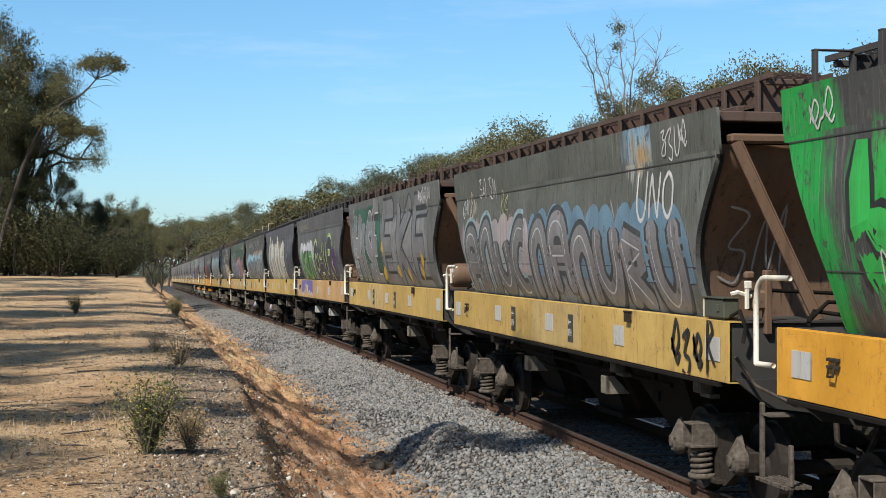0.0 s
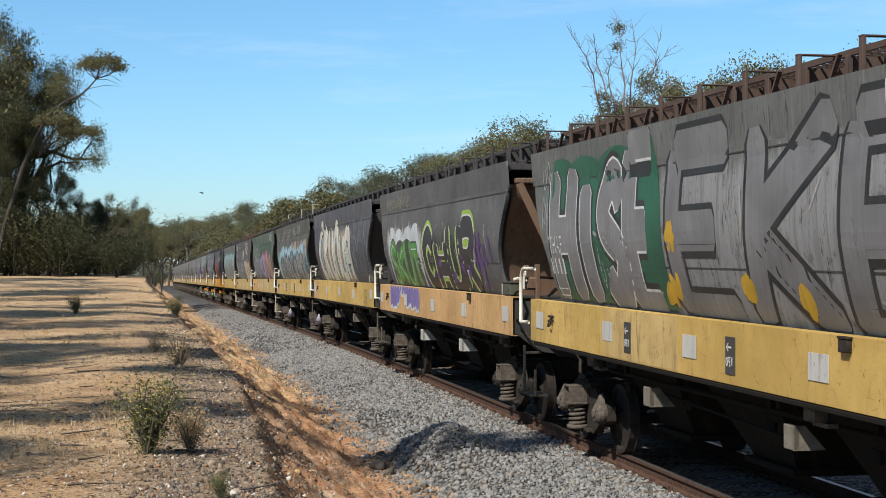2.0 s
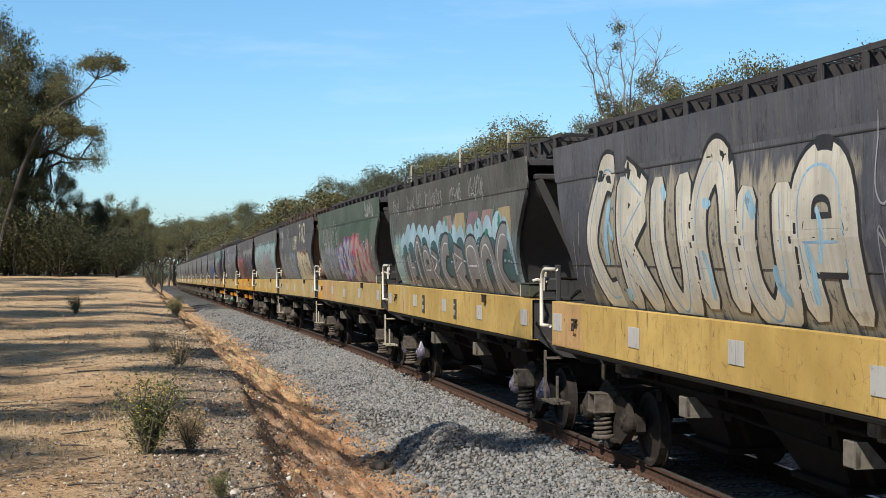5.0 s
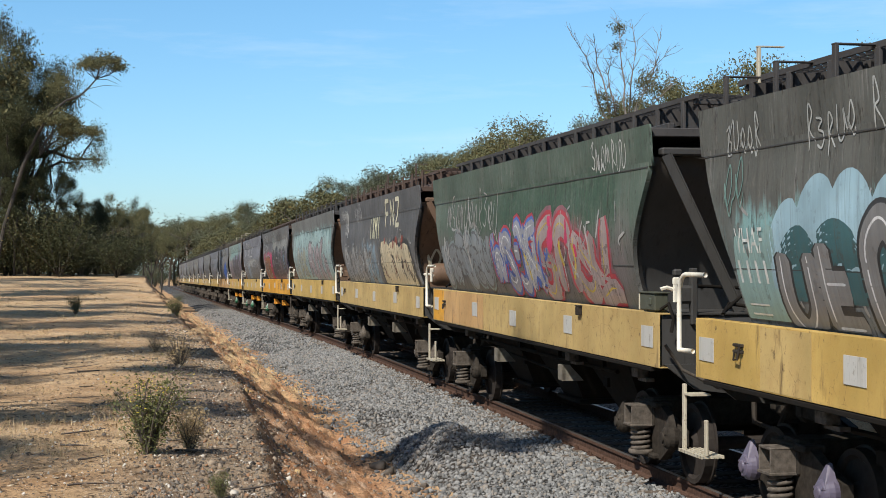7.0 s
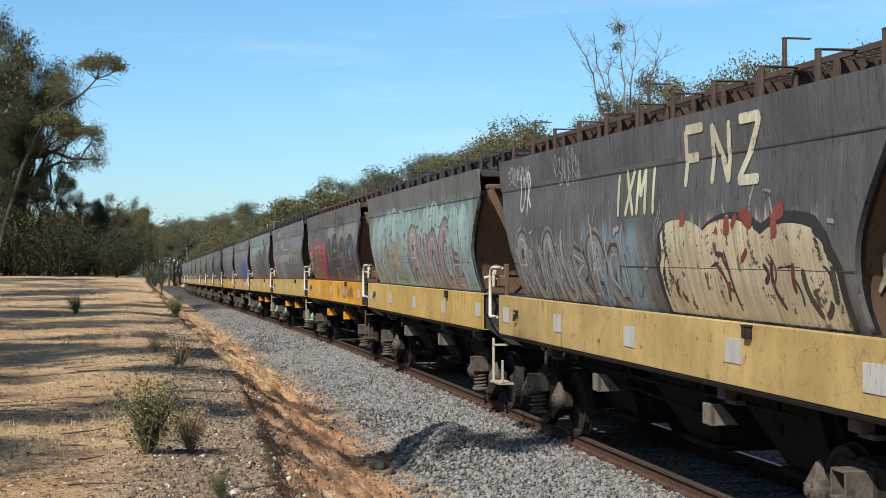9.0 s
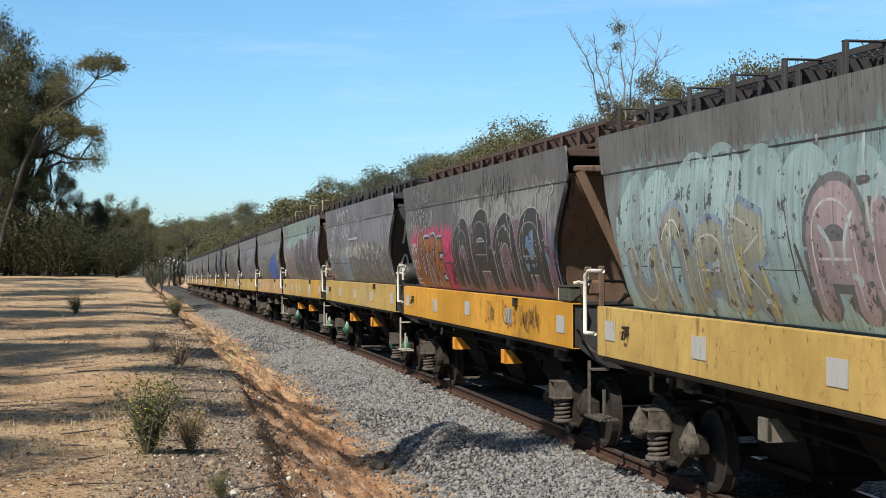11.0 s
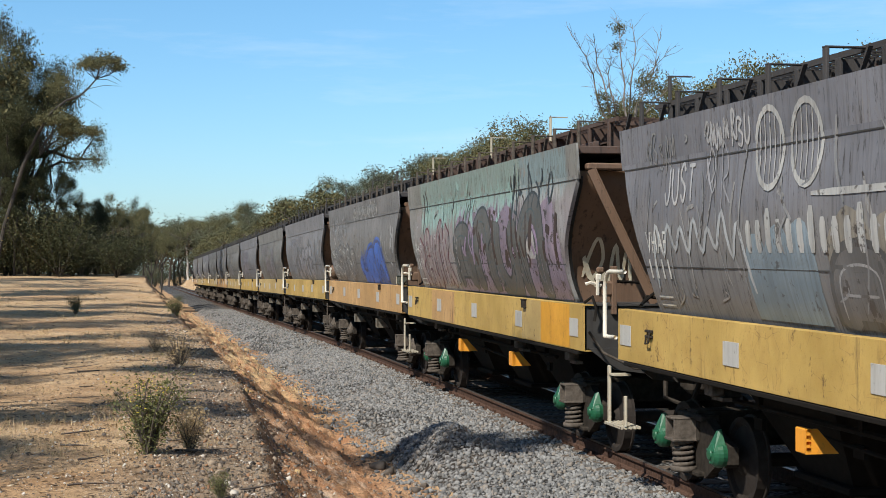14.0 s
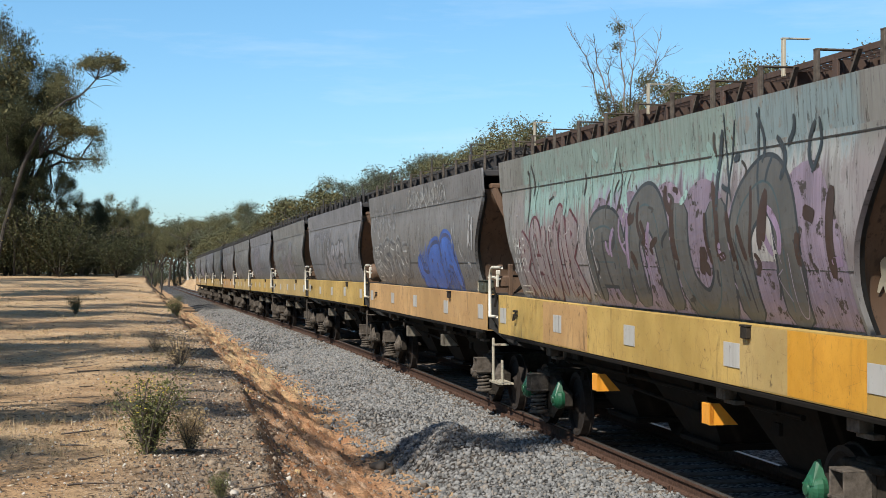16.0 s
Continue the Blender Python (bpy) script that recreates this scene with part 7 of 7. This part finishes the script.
# ---------- plants on the bank ----------
SHRUB = bush_meshes(51, 0.28, 0.66, 24, 0.030, 30)
DRYSHRUB = bush_meshes(52, 0.42, 0.5, 8, 0.03, 30)
x, y = -6.90, 12.6
sh = bush(SHRUB, x, y, 1.0, SHRUB_LEAF, 0.4, "flowering_shrub", "small green shrub with yellow flowers on the gravel bank", "shrubs on the bank")
v, f = leaf_quads([(rt.gauss(0, 0.14), rt.gauss(0, 0.14), rt.uniform(0.35, 0.62)) for _ in range(60)], (0.05, 0.05, 0.05), 3, 0.022, np.random.default_rng(3), 0)
tagged(put_part("blossom", fast_mesh(v, f), FLOWER, sh, "tiny yellow flowers"), kind="stuff")
bush(DRYSHRUB, -6.43, 22.6, 1.0, DRY, 0.0, "dry_shrub", "dry brown twiggy shrub on the bank", "shrubs on the bank")
bush(DRYSHRUB, -6.75, 25.8, 0.6, DRY, 1.0, "dry_shrub", "dry brown twiggy shrub on the bank", "shrubs on the bank")
bush(SHRUB, -6.55, 12.9, 0.62, DRY, 2.0, "dry_shrub", "thin dry grass clump beside the shrub", "shrubs on the bank")
bush(SHRUB, -6.42, 10.6, 0.3, SHRUB_LEAF, 2.0, "green_weed", "small green weed on the gravel bank", "shrubs on the bank")
bush(SHRUB, -6.05, 44, 0.95, SHRUB_LEAF, 2.0, "green_weed", "low green weed on the bank edge", "shrubs on the bank")
bush(SHRUB, -8.7, 42, 0.8, SHRUB_LEAF, 3.0, "green_weed", "low green weed on the bank", "shrubs on the bank")


def grass(count, seed):
    rng = random.Random(seed)
    verts, faces = [], []
    for _ in range(count):
        y = 9 + 70 * rng.random() ** 1.6
        x = rng.uniform(-6.2 - y * 0.16, -5.6)
        if noise.noise((x * 0.5, y * 0.25, 2)) < 0.12:
            continue
        z = earth_z(x, y)
        for _ in range(rng.randrange(4, 9)):
            a, h, w = rng.uniform(0, 6.28), rng.uniform(0.02, 0.10), 0.002 + y * 0.0001
            bx, by = x + rng.gauss(0, 0.05), y + rng.gauss(0, 0.05)
            dx, dy = math.cos(a) * h * 0.7, math.sin(a) * h * 0.7
            b = len(verts)
            verts += [(bx - w, by, z - 0.01), (bx + w, by, z - 0.01), (bx + dx, by + dy, z + h)]
            faces.append((b, b + 1, b + 2))
    return arrays_mesh(verts, faces)


g = put_part("dry_grass", grass(2200, 3), DRY, None)
tagged(g, "short dry straw grass on the sandy bank", "grass", kind="stuff")

# fallen leaves, bark strips and twigs
def litter(count, seed):
    rng = random.Random(seed)
    verts, faces = [], []
    for _ in range(count):
        y = 8.8 + 45 * rng.random() ** 1.7
        x = rng.uniform(-6.3 - y * 0.16, -5.3)
        z = earth_z(x, y)
        a, ln = rng.uniform(0, 6.28), rng.uniform(0.02, 0.075)
        w = ln * rng.uniform(0.08, 0.25)
        d, n = Vector((math.cos(a), math.sin(a), rng.uniform(-0.15, 0.3))) * ln, Vector((-math.sin(a), math.cos(a), rng.uniform(-0.4, 0.4))) * w
        p = Vector((x, y, z + 0.008))
        b = len(verts)
        verts += [tuple(p), tuple(p + d * 0.5 + n), tuple(p + d), tuple(p + d * 0.5 - n)]
        faces.append((b, b + 1, b + 2, b + 3))
    return arrays_mesh(verts, faces)


LITTER = leaf_material("dead_leaf_litter", (0.05, 0.032, 0.02), (0.26, 0.17, 0.10), (0.5, 0.42, 0.3))
lt = put_part("leaf_litter", litter(16000, 6), LITTER, None)
tagged(lt, "scattered dead gum leaves and bark on the ground", "leaf litter", kind="stuff")

# fallen sticks
for k in range(26):
    y = 9.5 + 30 * rt.random() ** 1.5
    x = rt.uniform(-6.4 - y * 0.1, -5.8)
    bm = bmesh.new()
    ln = rt.uniform(0.15, 0.6)
    tube(bm, branch_line(rt, (0, 0, 0.012), (1, rt.uniform(-0.4, 0.4), 0), ln, 5, 0.05)[0], 0.009, 5, 0.004)
    st = part("fallen_stick", bm, BARK, None)
    st.matrix_basis = pose(x, y, earth_z(x, y) + 0.004, 0, 0, rt.uniform(-60, 60))
    tagged(st, "thin dry stick lying on the gravel", "stick", "sticks on the bank")

# white marker post by the line
bm = bmesh.new()
box(bm, (0, 0, 0.75), (0.14, 0.14, 1.5), bevel=0.02)
post = part("marker_post", bm, WHITE_RAIL, None)
x, y = 3.4, 400
post.location = (x, y, ballast_z(x, y) - 0.1)
tagged(post, "white marker post beside the track", "post")


# ---------- a small bird ----------
FEATHER = plain("dark_feathers", (0.03, 0.026, 0.022), 0.7)
bird = tagged(new("bird"), "small dark bird flying over the line", "bird")
bm = bmesh.new()
lathe(bm, [(0.003, -0.085), (0.022, -0.05), (0.028, 0.0), (0.022, 0.045), (0.014, 0.065), (0.003, 0.085)], pose(0, 0, 0, 90, 0, 0), 10)
part("body", bm, FEATHER, bird, smooth=True)
bm = bmesh.new()
plate(bm, [(-0.012, 0.07, 0), (0.012, 0.07, 0), (0.03, 0.15, 0), (-0.03, 0.15, 0)], (0, 0, 0.004))
part("tail", bm, FEATHER, bird)
WINGS = []
for s in (-1, 1):
    bm = bmesh.new()
    plate(bm, [(0, -0.045, 0), (0, 0.035, 0), (s * 0.09, 0.045, 0), (s * 0.21, 0.03, 0), (s * 0.10, -0.045, 0)], (0, 0, 0.005))
    WINGS.append((s, part("wing", bm, FEATHER, bird)))


# ---------- motion ----------
STOP, S_END = 14.857, 148.86


def run(t):
    """How far the train has gone: it rolls steadily, and then stands."""
    t = min(t, STOP)
    return 10.065 * t if t < 9 else 90.585 + 9.95 * (t - 9)


def motions():
    times = [k * 0.5 for k in range(30)] + [14.7, 14.8, 14.9, 15.0, 15.5, 16.0]
    for k, w in enumerate(WAGONS):
        rows = []
        for t in times:
            y = 23.53 - HALF + (k - 11) * PITCH_LEN + (0.3 if k == 11 else 0.0) + run(16.0) - run(t)
            a, b = track_z(y - BOGIE_Y), track_z(y + BOGIE_Y)
            rows.append((t, pose(0, y, (a + b) / 2, math.degrees(math.atan2(b - a, 2 * BOGIE_Y)), 0, 0)))
        walk(w, rows)
    # the bird comes down over the line and flies off into the trees
    air = []
    for t, px, py, d in ((0.0, 900, -230, 70), (0.4, 700, -40, 70), (0.6, 614, 27, 70), (0.8, 542, 78, 70), (1.0, 460, 112, 70), (1.2, 412, 172, 71), (1.4, 338, 233, 72), (1.6, 326, 290, 74), (1.8, 330, 332, 77),
                         (2.0, 356, 342, 82), (2.5, 420, 352, 105), (3.0, 470, 372, 130), (3.5, 500, 385, 160), (16.0, 502, 386, 161)):
        x, y = spot(px, d)
        air.append((t, Vector((x, y, EYE.z + (447.5 - py) / 2733.0 * d))))
    walk(bird, [(t, Matrix.Translation(p) @ pose(0, 0, 0, 0, 15, -60)) for t, p in air])
    for s, wing in WINGS:
        walk(wing, [(k * 0.1, pose(0, 0, 0.01, 0, -s * (35 if k % 2 else -20), 0)) for k in range(36)] + [(16.0, pose(0, 0, 0.01, 0, 0, 0))])
    # the wheels roll with the train
    beats = [k / 15 for k in range(223)] + [14.9, 16.0]
    for w in WAGONS[:13]:
        for b in w.children:
            if not b.name.startswith("bogie"):
                continue
            for s in b.children:
                if s.name.startswith("wheelset"):
                    at = s.matrix_basis.translation.copy()
                    walk(s, [(t, pose(*at, math.degrees(run(t) / 0.455) % 360.0, 0, 0)) for t in beats])


motions()
